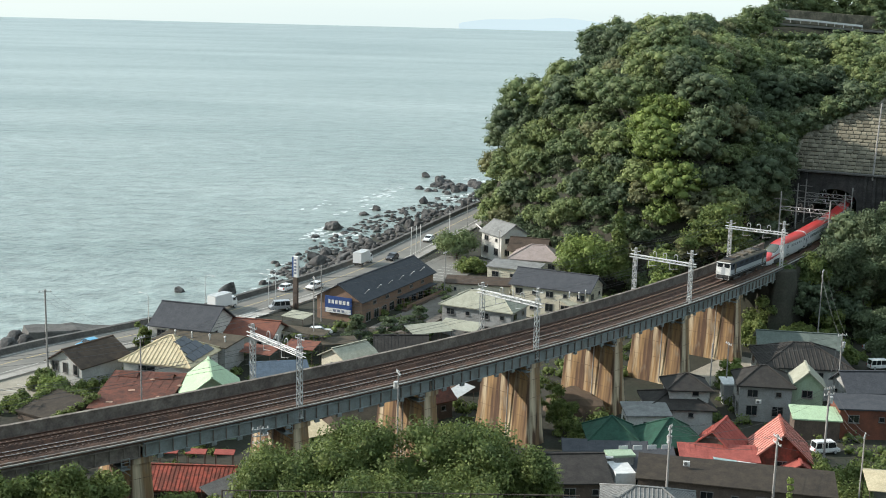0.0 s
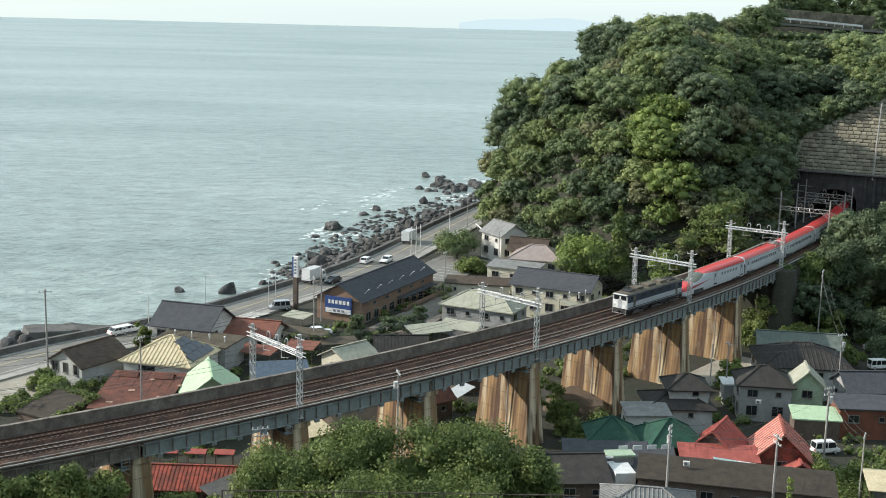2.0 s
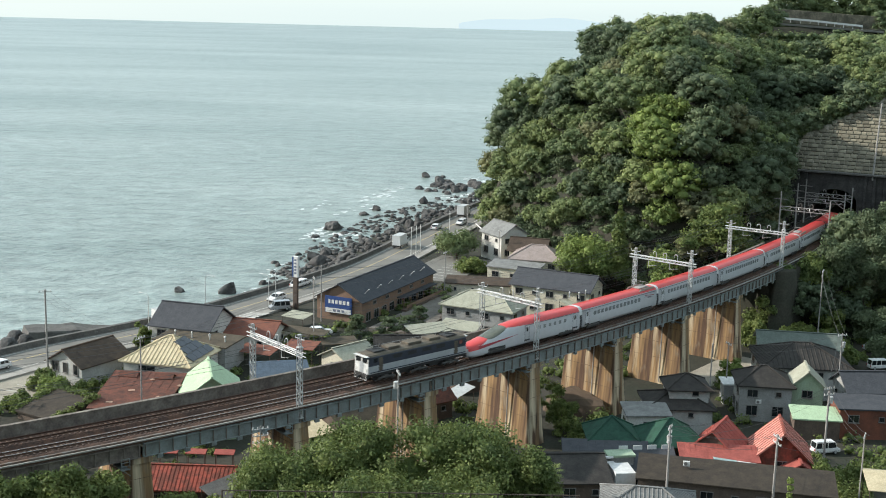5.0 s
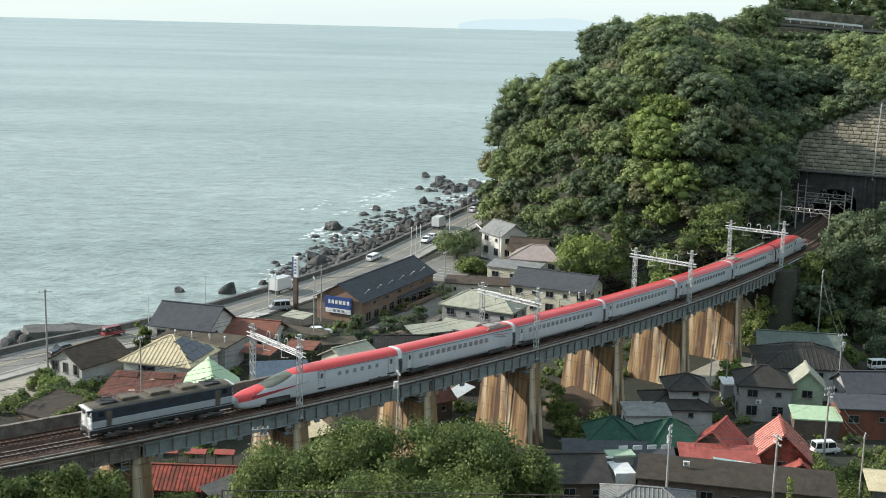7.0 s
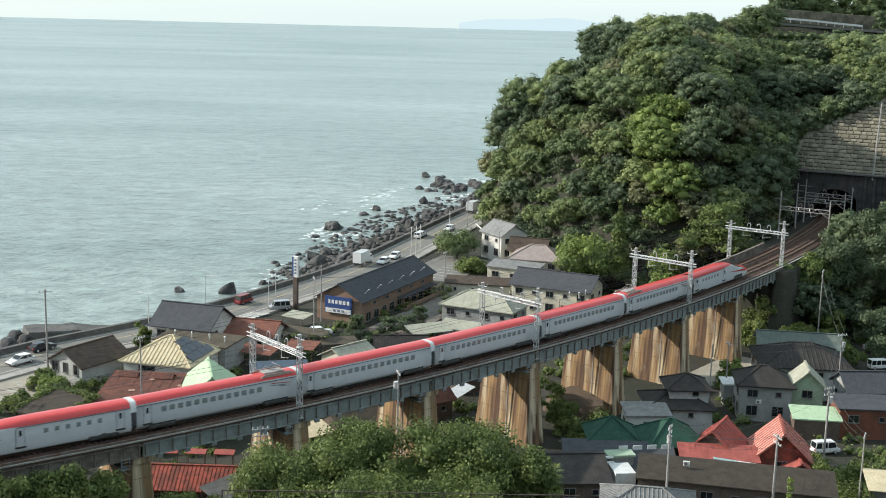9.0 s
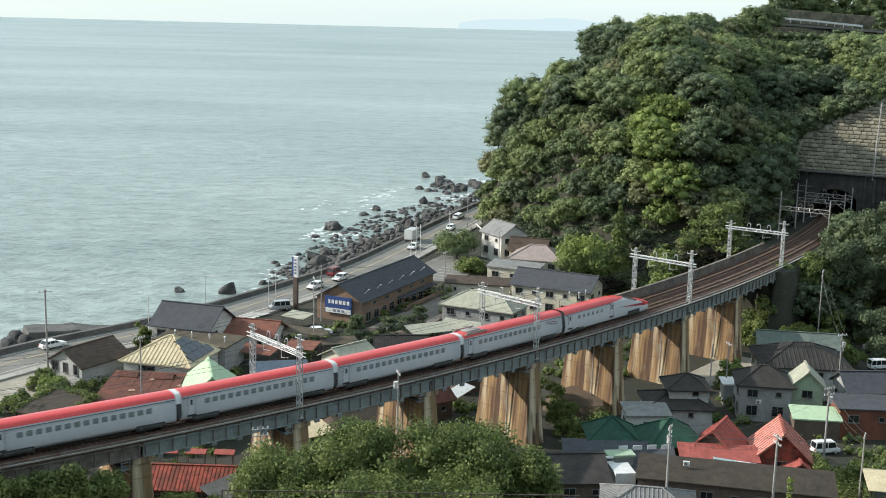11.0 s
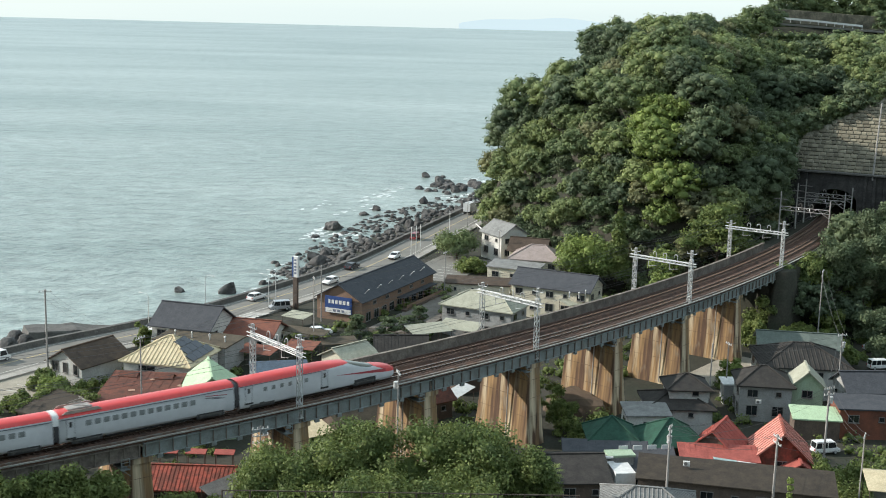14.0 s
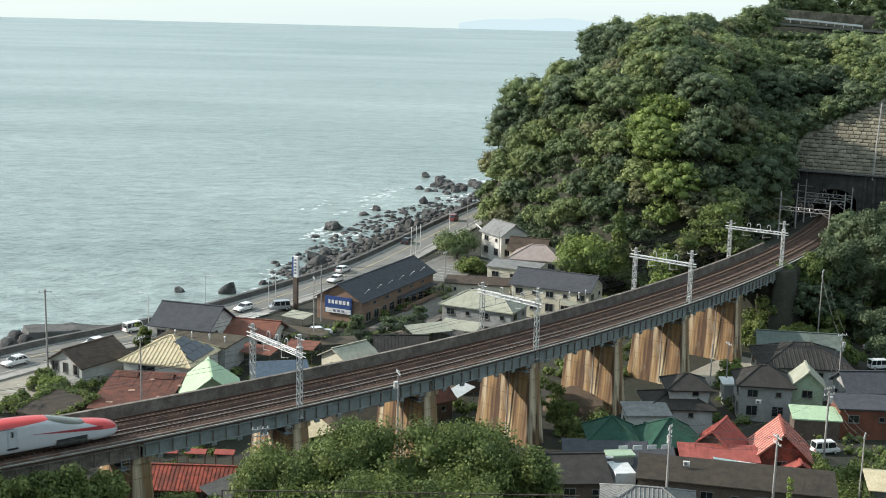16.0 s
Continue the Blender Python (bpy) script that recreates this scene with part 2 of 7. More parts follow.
def sea_material():
    mt = bpy.data.materials.new("sea_water")
    mt.use_nodes = True
    n, l = mt.node_tree.nodes, mt.node_tree.links
    b = n["Principled BSDF"]
    tc = n.new("ShaderNodeTexCoord")

    def noise_at(scale, detail, stretch, turn=0.0):
        mp = n.new("ShaderNodeMapping")
        mp.inputs["Scale"].default_value = stretch
        mp.inputs["Rotation"].default_value = (0, 0, turn)
        l.new(tc.outputs["Object"], mp.inputs[0])
        no = n.new("ShaderNodeTexNoise")
        no.inputs["Scale"].default_value = scale
        no.inputs["Detail"].default_value = detail
        l.new(mp.outputs[0], no.inputs["Vector"])
        return no.outputs[0]

    chop = noise_at(0.6, 7, (0.75, 1.0, 1), 0.35)
    swell = noise_at(0.05, 4, (0.35, 1.0, 1), 0.25)
    wave = noise_at(0.18, 6, (0.6, 1.0, 1), 0.3)
    slick = noise_at(0.007, 6, (0.28, 1.0, 1), -0.12)
    add = n.new("ShaderNodeMath")
    add.operation = "MULTIPLY_ADD"
    add.inputs[1].default_value = 3.0
    l.new(swell, add.inputs[0])
    l.new(chop, add.inputs[2])
    add2 = n.new("ShaderNodeMath")
    add2.operation = "MULTIPLY_ADD"
    add2.inputs[1].default_value = 1.6
    l.new(wave, add2.inputs[0])
    l.new(add.outputs[0], add2.inputs[2])
    bp = n.new("ShaderNodeBump")
    bp.inputs["Strength"].default_value = 0.75
    bp.inputs["Distance"].default_value = 0.8
    l.new(add2.outputs[0], bp.inputs["Height"])
    l.new(bp.outputs[0], b.inputs["Normal"])
    # the slicks' sheen is painted as a lighter base colour
    rg = n.new("ShaderNodeMapRange")
    rg.inputs[1].default_value, rg.inputs[2].default_value = 0.35, 0.65
    l.new(slick, rg.inputs[0])
    mx = n.new("ShaderNodeMix")
    mx.data_type = "RGBA"
    mx.inputs[6].default_value = (0.158, 0.208, 0.193, 1)
    mx.inputs[7].default_value = (0.285, 0.335, 0.315, 1)
    l.new(rg.outputs[0], mx.inputs[0])
    # light and shade of the waves painted into the colour's value
    ch = n.new("ShaderNodeMapRange")
    ch.inputs[1].default_value, ch.inputs[2].default_value = 0.3, 0.7
    ch.inputs[3].default_value, ch.inputs[4].default_value = 0.45, 1.5
    both = n.new("ShaderNodeMix")
    both.inputs[0].default_value = 0.55
    l.new(chop, both.inputs[2])
    l.new(wave, both.inputs[3])
    l.new(both.outputs[0], ch.inputs[0])
    hs = n.new("ShaderNodeHueSaturation")
    l.new(mx.outputs[2], hs.inputs["Color"])
    l.new(ch.outputs[0], hs.inputs["Value"])
    l.new(hs.outputs[0], b.inputs["Base Color"])
    b.inputs["Roughness"].default_value = 0.28
    b.inputs["IOR"].default_value = 1.33
    return mt


M["sea"] = sea_material()


def leaf_material(name, colour, second, scale=0.16):
    mt = material(name, colour, 0.62, second=second, scale=scale, fine=0.7, vary=0.2, bump=0.0, island=0.24, mix=(0.38, 0.62), spec=0.25)
    n, l = mt.node_tree.nodes, mt.node_tree.links
    b = n["Principled BSDF"]
    tr = n.new("ShaderNodeBsdfTranslucent")
    ms = n.new("ShaderNodeMixShader")
    ms.inputs[0].default_value = 0.34
    l.new(b.inputs["Base Color"].links[0].from_socket, tr.inputs[0])
    l.new(b.outputs[0], ms.inputs[1])
    l.new(tr.outputs[0], ms.inputs[2])
    l.new(ms.outputs[0], n["Material Output"].inputs[0])
    return mt


M["leaf"] = leaf_material("woodland_leaf", (0.20, 0.245, 0.105), (0.10, 0.14, 0.07), 0.07)
M["leaf_light"] = leaf_material("light_leaf", (0.24, 0.30, 0.085), (0.14, 0.19, 0.06))
M["leaf_tree"] = leaf_material("tree_leaf", (0.20, 0.24, 0.075), (0.085, 0.125, 0.042), 0.3)
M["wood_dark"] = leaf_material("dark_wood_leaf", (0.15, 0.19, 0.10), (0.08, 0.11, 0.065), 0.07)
M["wood_light"] = leaf_material("light_wood_leaf", (0.25, 0.295, 0.12), (0.15, 0.19, 0.08), 0.09)
M["wood_olive"] = leaf_material("olive_wood_leaf", (0.22, 0.225, 0.11), (0.14, 0.15, 0.085), 0.09)
M["bark"] = material("bark", (0.10, 0.075, 0.055), 0.9, vary=0.3, bump=0.6)

# ---- the large structure ----
def build_ground():
    xs = np.concatenate([np.arange(-420, -120, 20.0), np.arange(-120, 175, 2.0), np.arange(175, 500, 20.0)])
    ys = np.concatenate([np.arange(-120, 60, 12.0), np.arange(60, 420, 2.0), np.arange(420, 900, 24.0)])
    gx, gy = np.meshgrid(xs, ys)
    gz = height(gx, gy)
    nx, ny = len(xs), len(ys)
    v = np.stack([gx.ravel(), gy.ravel(), gz.ravel()], 1)
    i = np.arange(nx * ny).reshape(ny, nx)
    f = np.stack([i[:-1, :-1].ravel(), i[:-1, 1:].ravel(), i[1:, 1:].ravel(), i[1:, :-1].ravel()], 1)
    ob = part("ground", fast_mesh("ground", v, f), M["land"], smooth=True)
    tagged(ob, "earthy valley ground between houses, rising to a wooded headland", "ground", kind="structure")


def build_sea():
    bm = bmesh.new()
    bmesh.ops.create_grid(bm, x_segments=40, y_segments=40, size=1)
    for v in bm.verts:
        v.co.x *= 4400
        v.co.y = -400 + (v.co.y + 1) * 2660
    ob = part("water", bm, M["sea"])
    tagged(ob, "pale grey-green sea, wave shading and slick sheen put into its colour", "sea", kind="structure")


def ribbon(off0, off1, s0, s1, z, thick=0.0, step=2.0):
    """A strip along the coast road between two offsets from the sea wall."""
    bm = bmesh.new()
    n = max(2, int((s1 - s0) / step) + 1)
    rows = []
    for i in range(n):
        s = s0 + (s1 - s0) * i / (n - 1)
        x0, y0, _ = road_at(s, off0)
        x1, y1, _ = road_at(s, off1)
        r = [bm.verts.new((x0, y0, z)), bm.verts.new((x1, y1, z))]
        if thick:
            r += [bm.verts.new((x1, y1, z - thick)), bm.verts.new((x0, y0, z - thick))]
        rows.append(r)
    k = len(rows[0])
    for p, q in zip(rows[:-1], rows[1:]):
        for j in range(k if thick else 1):
            bm.faces.new((p[j], p[(j + 1) % k], q[(j + 1) % k], q[j]))
    if thick:
        bm.faces.new(rows[0])
        bm.faces.new(list(reversed(rows[-1])))
    bmesh.ops.recalc_face_normals(bm, faces=bm.faces)
    return bm


S_END = float(ROAD_S[-1]) - 20


def build_road():
    rd = part("road", ribbon(0.3, 9.6, 5, S_END, ROAD_Z, 0.5), M["asphalt"])
    tagged(rd, "two-lane asphalt coast road with worn markings", "road", kind="structure")
    part("centre_line", ribbon(4.45, 4.65, 5, S_END, ROAD_Z + 0.006), M["mark_yellow"], rd, "worn yellow line")
    part("edge_line", ribbon(8.2, 8.36, 5, S_END, ROAD_Z + 0.006), M["mark_white"], rd, "white edge line")
    part("edge_line", ribbon(0.95, 1.1, 5, S_END, ROAD_Z + 0.006), M["mark_white"], rd, "white edge line")
    pv = part("pavement", ribbon(9.6, 11.4, 5, S_END, ROAD_Z + 0.15, 0.6), M["concrete"])
    tagged(pv, "raised concrete footway beside the coast road", "pavement", kind="structure")
    wl_ = part("sea_wall", ribbon(-0.5, 0.3, 5, S_END, ROAD_Z + 0.95, 6.5), M["dark_concrete"])
    tagged(wl_, "dark weathered concrete sea wall along the road", "sea wall", kind="structure")


# ---- the viaduct ----
PIER_FOOT = 2.0


def pier_mesh(h):
    """A tall pier that widens downwards, with a corbelled cap. Its top is at z = 0."""
    bm = bmesh.new()
    rings = []
    for z, rx, ry in ((-0.05, 4.6, 1.35), (-0.7, 4.6, 1.35), (-0.72, 4.35, 1.15), (-4.5, 4.55, 1.35), (-9.0, 4.85, 1.62), (-h, 5.3, 1.95)):
        c = 0.16
        rings.append([bm.verts.new(p) for p in ((-rx + c, -ry, z), (rx - c, -ry, z), (rx, -ry + c, z), (rx, ry - c, z), (rx - c, ry, z),
                                                (-rx + c, ry, z), (-rx, ry - c, z), (-rx, -ry + c, z))])
    for p, q in zip(rings[:-1], rings[1:]):
        for j in range(8):
            bm.faces.new((p[j], p[(j + 1) % 8], q[(j + 1) % 8], q[j]))
    bm.faces.new(rings[0])
    bm.faces.new(rings[-1])
    bmesh.ops.recalc_face_normals(bm, faces=bm.faces)
    return mesh_of(bm, "pier_shaft")


def build_viaduct():
    via = thing("railway_viaduct", pose(0, 0, 0), "curved double-track railway viaduct, steel girders on tall rust-streaked concrete piers", "railway viaduct", kind="structure")
    # deck slab with ballast
    part("deck", sweep([(-6.2, 16.35), (2.2, 16.35), (2.2, 16.6), (-6.2, 16.6)], A_LEFT, A_RIGHT), M["girder_rust"], via)
    part("ballast_bed", sweep([(-6.0, 16.6), (2.0, 16.6), (1.75, 16.9), (1.3, 17.04), (-1.15, 17.04), (-1.5, 16.72), (-2.4, 16.72), (-2.75, 17.04), (-5.2, 17.04), (-5.65, 16.9)],
                              A_LEFT, A_RIGHT), M["ballast"], via, "rust-brown ballast")
    part("parapet", sweep([(-6.55, 15.3), (-6.2, 15.3), (-6.2, 18.0), (-6.12, 18.0), (-6.12, 18.12), (-6.63, 18.12), (-6.63, 18.0), (-6.55, 18.0)], A_LEFT, -31.8),
         M["parapet"], via, "stained concrete parapet")
    part("walkway", sweep([(1.6, 16.8), (2.98, 16.8), (2.98, 16.98), (1.6, 16.98)], A_LEFT, -31.8), M["ballast"], via, "rust-stained edge walkway")
    part("kerb", sweep([(2.86, 16.98), (3.04, 16.98), (3.04, 17.12), (2.86, 17.12)], A_LEFT, -31.8), M["concrete"], via, "pale worn edge kerb")
    part("cable_trough", sweep([(2.0, 16.98), (2.3, 16.98), (2.3, 17.12), (2.0, 17.12)], A_LEFT, -31.8), M["girder_rust"], via)
    # girders span by span: plate, flanges, stiffeners
    edges = [A_LEFT] + PIER_A + [-31.4]
    for a0, a1 in zip(edges[:-1], edges[1:]):
        steel = a0 > -53.5
        mt = M["girder"] if steel else M["parapet"]
        g = part("girder", sweep([(2.55, 15.2), (2.75, 15.2), (2.75, 17.0), (2.55, 17.0)], a0 + 0.02, a1 - 0.02), mt, via, "pale blue-grey steel plate girder" if steel else "stained concrete girder")
        part("lower_flange", sweep([(2.3, 15.12), (2.95, 15.12), (2.95, 15.2), (2.3, 15.2)], a0 + 0.02, a1 - 0.02), mt, g)
        part("upper_flange", sweep([(2.75, 16.55), (2.98, 16.55), (2.98, 16.66), (2.75, 16.66)], a0 + 0.02, a1 - 0.02), mt, g)
        n = int((a1 - a0) * 7.48 / 1.55)
        for i in range(n + 1):
            st = part("stiffener", STIFFENER, mt, g)
            st.matrix_basis = arc_pose(a0 + 0.05 + (a1 - a0 - 0.1) * i / n, 2.85, 15.2)
            if steel and i % 2:
                br = part("bracket", BRACKET, mt, g)
                br.matrix_basis = arc_pose(a0 + 0.05 + (a1 - a0 - 0.1) * i / n, 2.85, 15.2)
        for dr in (-6.3, -3.2, -0.6):
            part("inner_girder", sweep([(dr - 0.12, 15.2), (dr + 0.12, 15.2), (dr + 0.12, 16.35), (dr - 0.12, 16.35)], a0 + 0.02, a1 - 0.02, 0.6), M["girder_rust"], g)
    # piers
    for a in PIER_A:
        p = part("pier", pier_mesh(15.1 - PIER_FOOT), M["pier"], via, "tall tapering concrete pier with rust and lime streaks")
        p.matrix_basis = arc_pose(a, -1.9, 15.1)
        for dz in (-2.4, -5.0, -7.6, -10.2):
            w = 4.36 + 0.06 * -dz
            t = 1.17 + 0.052 * -dz
            part("lift_joint", box((0, 0, dz), (2 * w - 0.1, 2 * t, 0.035)), M["joint"], p)
        pipe = part("drain_pipe", rod((1.2, -1.75, -0.4), (1.2, -2.0, -11.5), 0.09), M["pole"], p)
        cg = bmesh.new()
        for yy in (-2.4, -1.5):
            add_rod(cg, (5.0, yy, -0.9), (5.0, yy, 0.3), 0.04, seg=4)
        for zz in (-0.9, -0.5, -0.1, 0.3):
            add_rod(cg, (5.0, -2.4, zz), (5.0, -1.5, zz), 0.035, seg=4)
        add_box(cg, (3.6, -1.95, -0.95), (2.8, 0.9, 0.05))
        for xx in (2.4, 3.4, 4.4):
            add_rod(cg, (xx, -1.2, -1.9), (xx, -2.35, -0.95), 0.035, seg=4)
        part("inspection_cage", cg, M["girder"], p, "small steel inspection platform")
    ab = part("abutment", box((0, 4.0, -7), (10.5, 7.0, 14.0), bevel=0.2), M["dark_concrete"], via, "overgrown concrete abutment")
    ab.matrix_basis = arc_pose(-33.4, -1.9, 15.1)


STIFFENER = mesh_of(box((0, 0, 0.9), (0.2, 0.07, 1.75)), "stiffener")
BRACKET = mesh_of(box((0.08, 0, -0.22), (0.32, 0.6, 0.42)), "bracket")


def build_track():
    tk = thing("railway_track", pose(0, 0, 0), "two railway tracks with rusty rails and brown sleepers on ballast", "railway track", kind="structure")
    for tr in (0.0, -TRACK_GAP):
        for side in (-1, 1):
            c = tr + side * (GAUGE / 2 + 0.03)
            r = part("rail", sweep([(c - 0.07, 17.1), (c + 0.07, 17.1), (c + 0.07, 17.14), (c + 0.02, 17.17), (c + 0.02, 17.24), (c - 0.02, 17.24), (c - 0.02, 17.17), (c - 0.07, 17.14)],
                                   A_LEFT, A_RIGHT), M["rail"], tk, "rusty steel rail")
            part("rail_head", sweep([(c - 0.035, 17.24), (c + 0.035, 17.24), (c + 0.035, RAIL_Z), (c - 0.035, RAIL_Z)], A_LEFT, A_RIGHT), M["rail_top"] if tr == 0 else M["rail"], r)
    me = mesh_of(box((0, 0, 0), (2.1, 0.23, 0.18), bevel=0.02), "sleeper")
    me.materials.append(M["sleeper"])
    verts, faces = [], []
    k = 0
    a = -57.0
    while a < A_RIGHT:
        for tr in (0.0, -TRACK_GAP):
            m = arc_pose(a, tr, 17.03)
            if k < 300 and a > -55:
                part("sleeper", me, None, tk).matrix_basis = m
                k += 1
            else:
                b = len(verts)
                for x in (-1.05, 1.05):
                    for y in (-0.115, 0.115):
                        for z in (-0.09, 0.09):
                            verts.append(m @ Vector((x, y, z)))
                faces += [[b + i for i in f] for f in ((0, 1, 3, 2), (4, 6, 7, 5), (0, 4, 5, 1), (2, 3, 7, 6), (1, 5, 7, 3), (0, 2, 6, 4))]
        a += 0.63 * 0.13361
    far = part("sleepers", fast_mesh("sleepers", verts, faces), M["sleeper"], tk)
    far["kind"] = "stuff"


# ---- catenary gantries ----
def lattice(h, w, bays, r=0.062):
    """A square lattice mast with its foot at the origin."""
    bm = bmesh.new()
    for x in (-w, w):
        for y in (-w, w):
            add_rod(bm, (x, y, 0), (x, y, h), r, seg=4)
    for i in range(bays):
        z0, z1 = h * i / bays, h * (i + 1) / bays
        f = 1 if i % 2 else -1
        for y in (-w, w):
            add_rod(bm, (-w * f, y, z0), (w * f, y, z1), r * 0.75, seg=4)
        for x in (-w, w):
            add_rod(bm, (x, -w * f, z0), (x, w * f, z1), r * 0.75, seg=4)
    add_box(bm, (0, 0, 0.05), (2.8 * w, 2.8 * w, 0.1))
    add_box(bm, (0, 0, h), (2.4 * w, 2.4 * w, 0.08))
    return bm


def hook(bm, x, y, z, h=0.75, r=0.32):
    """A goose-neck arm that stands on the beam."""
    pts = [(x, y, z), (x, y, z + h)]
    for i in range(1, 7):
        t = math.pi * i / 6
        pts.append((x - r + r * math.cos(t), y, z + h + r * 0.9 * math.sin(t)))
    pts.append((x - 2 * r, y, z + h - 0.3))
    for p, q in zip(pts[:-1], pts[1:]):
        add_rod(bm, p, q, 0.05, seg=5)


def build_gantry(a, kind):
    g = thing("catenary_gantry", arc_pose(a, -2.5, 16.9), "pale galvanised lattice gantry that carries the overhead wires" if kind == 0 else "grey steel truss gantry over the tracks before the tunnel",
              "catenary gantry", "gantries along the railway")
    mt = M["galvanised"] if kind == 0 else M["pole"]
    near, far = 5.1, -5.2
    if kind == 0:
        for x in (near, far):
            m_ = part("mast", lattice(7.2 + (1.3 if x > 0 else 0.2), 0.25, 12), mt, g, "lattice mast")
            m_.location = (x, 0, -1.2 if x < 0 else -1.3)
            top = part("mast_cap", lattice(1.5, 0.16, 3, 0.04), mt, m_)
            top.location = (0, 0, 7.2 + (1.3 if x > 0 else 0.2))
            arm = bmesh.new()
            up = 8.2 + (1.3 if x > 0 else 0.2)
            add_rod(arm, (-0.9, 0, up), (0.9, 0, up), 0.06, seg=5)
            add_rod(arm, (-0.85, 0, up), (-0.85, 0, up + 0.3), 0.05, seg=5)
            add_rod(arm, (0.85, 0, up), (0.85, 0, up + 0.3), 0.05, seg=5)
            part("cross_arm", arm, mt, m_)
        bm = bmesh.new()
        for y in (-0.22, 0.22):
            for z in (6.15, 6.6):
                add_rod(bm, (far - 1.0, y, z + 0.0), (near + 0.9, y, z), 0.065, seg=4)
        n = 15
        for i in range(n):
            x0 = far + (near - far) * i / n
            x1 = far + (near - far) * (i + 1) / n
            f = i % 2
            for y in (-0.22, 0.22):
                add_rod(bm, (x0, y, 6.15 if f else 6.6), (x1, y, 6.6 if f else 6.15), 0.035, seg=4)
            add_rod(bm, (x0, -0.22 if f else 0.22, 6.6), (x1, 0.22 if f else -0.22, 6.6), 0.035, seg=4)
        part("beam", bm, mt, g, "lattice cross beam")
        hooks = (-1.3, 0.6, 2.6)
    else:
        for x in (near, far):
            part("mast", rod((x, 0, -1.0), (x, 0, 8.6 + (1.2 if x < 0 else 0)), 0.17, 0.13, 10), mt, g, "slim steel mast")
        bm = bmesh.new()
        for z in (5.9, 6.7):
            add_rod(bm, (far, 0, z), (near, 0, z), 0.07, seg=5)
        n = 8
        for i in range(n):
            x0 = far + (near - far) * i / n
            x1 = far + (near - far) * (i + 1) / n
            add_rod(bm, (x0, 0, 5.9 if i % 2 else 6.7), (x1, 0, 6.7 if i % 2 else 5.9), 0.05, seg=4)
        add_rod(bm, (near, 0, 4.9), (near - 1.6, 0, 5.9), 0.06, seg=4)
        add_rod(bm, (far - 1.4, 0, 8.2), (far + 1.4, 0, 8.2), 0.06, seg=4)
        part("beam", bm, mt, g, "steel truss beam")
        hooks = (-0.7, 1.6)
    for x in hooks:
        bm = bmesh.new()
        hook(bm, x, 0, 6.6)
        part("goose_neck", bm, mt, g)
        ins = bmesh.new()
        for k in range(4):
            bmesh.ops.create_cone(ins, cap_ends=True, segments=8, radius1=0.11, radius2=0.06, depth=0.12, matrix=Matrix.Translation((x - 0.64, 0, 6.65 - 0.13 * k)))
        part("insulator", ins, M["insulator"], g, "white porcelain insulator")
    for x in (2.5, 2.5 - TRACK_GAP):
        bm = bmesh.new()
        add_rod(bm, (x - 1.3, 0, 6.2), (x - 1.3, 0, 5.0), 0.04, seg=5)
        add_rod(bm, (x - 1.3, 0, 5.1), (x + 0.2, 0, 5.35), 0.03, seg=5)
        part("registration_arm", bm, mt, g)


GANTRY_A = [-55.1 + STEP * 2 * i for i in range(5)]
GANTRY_A = [GANTRY_A[0], -49.85, -44.55, -39.2, -34.0]


def build_wires():
    every = [-60.4] + GANTRY_A + [-30.0, -28.0, -26.4]
    for dr, z, sag, r in ((0.0, 17.3 + 5.0, 0.0, 0.018), (0.0, 17.3 + 5.9, 0.55, 0.02), (-TRACK_GAP, 17.3 + 5.0, 0.0, 0.018), (-TRACK_GAP, 17.3 + 5.9, 0.55, 0.02),
                          (-7.2, 25.4, 0.7, 0.02), (-8.5, 25.4, 0.7, 0.02), (3.4, 25.4, 0.7, 0.02), (-6.8, 24.9, 0.75, 0.018)):
        cu = bpy.data.curves.new("overhead_wire", "CURVE")
        cu.dimensions = "3D"
        cu.bevel_depth = r
        cu.bevel_resolution = 0
        sp = cu.splines.new("POLY")
        pts = []
        for a0, a1 in zip(every[:-1], every[1:]):
            for k in range(8):
                t = k / 8
                pts.append(arc(a0 + (a1 - a0) * t, dr, z - 4 * sag * t * (1 - t) * min(1, (a1 - a0) / 5)))
        sp.points.add(len(pts) - 1)
        for p, q in zip(sp.points, pts):
            p.co = (*q, 1)
        ob = new("overhead_wire", cu)
        cu.materials.append(M["wire"])
        tagged(ob, "thin dark overhead wire above the railway", "overhead wire", "overhead wires")


# ---- tunnel and retaining wall ----
def slope_top(u):
    """Height of the stone slope's upper edge above the tunnel floor, u metres along it."""
    return 19.5 + 0.55 * (u + 9)


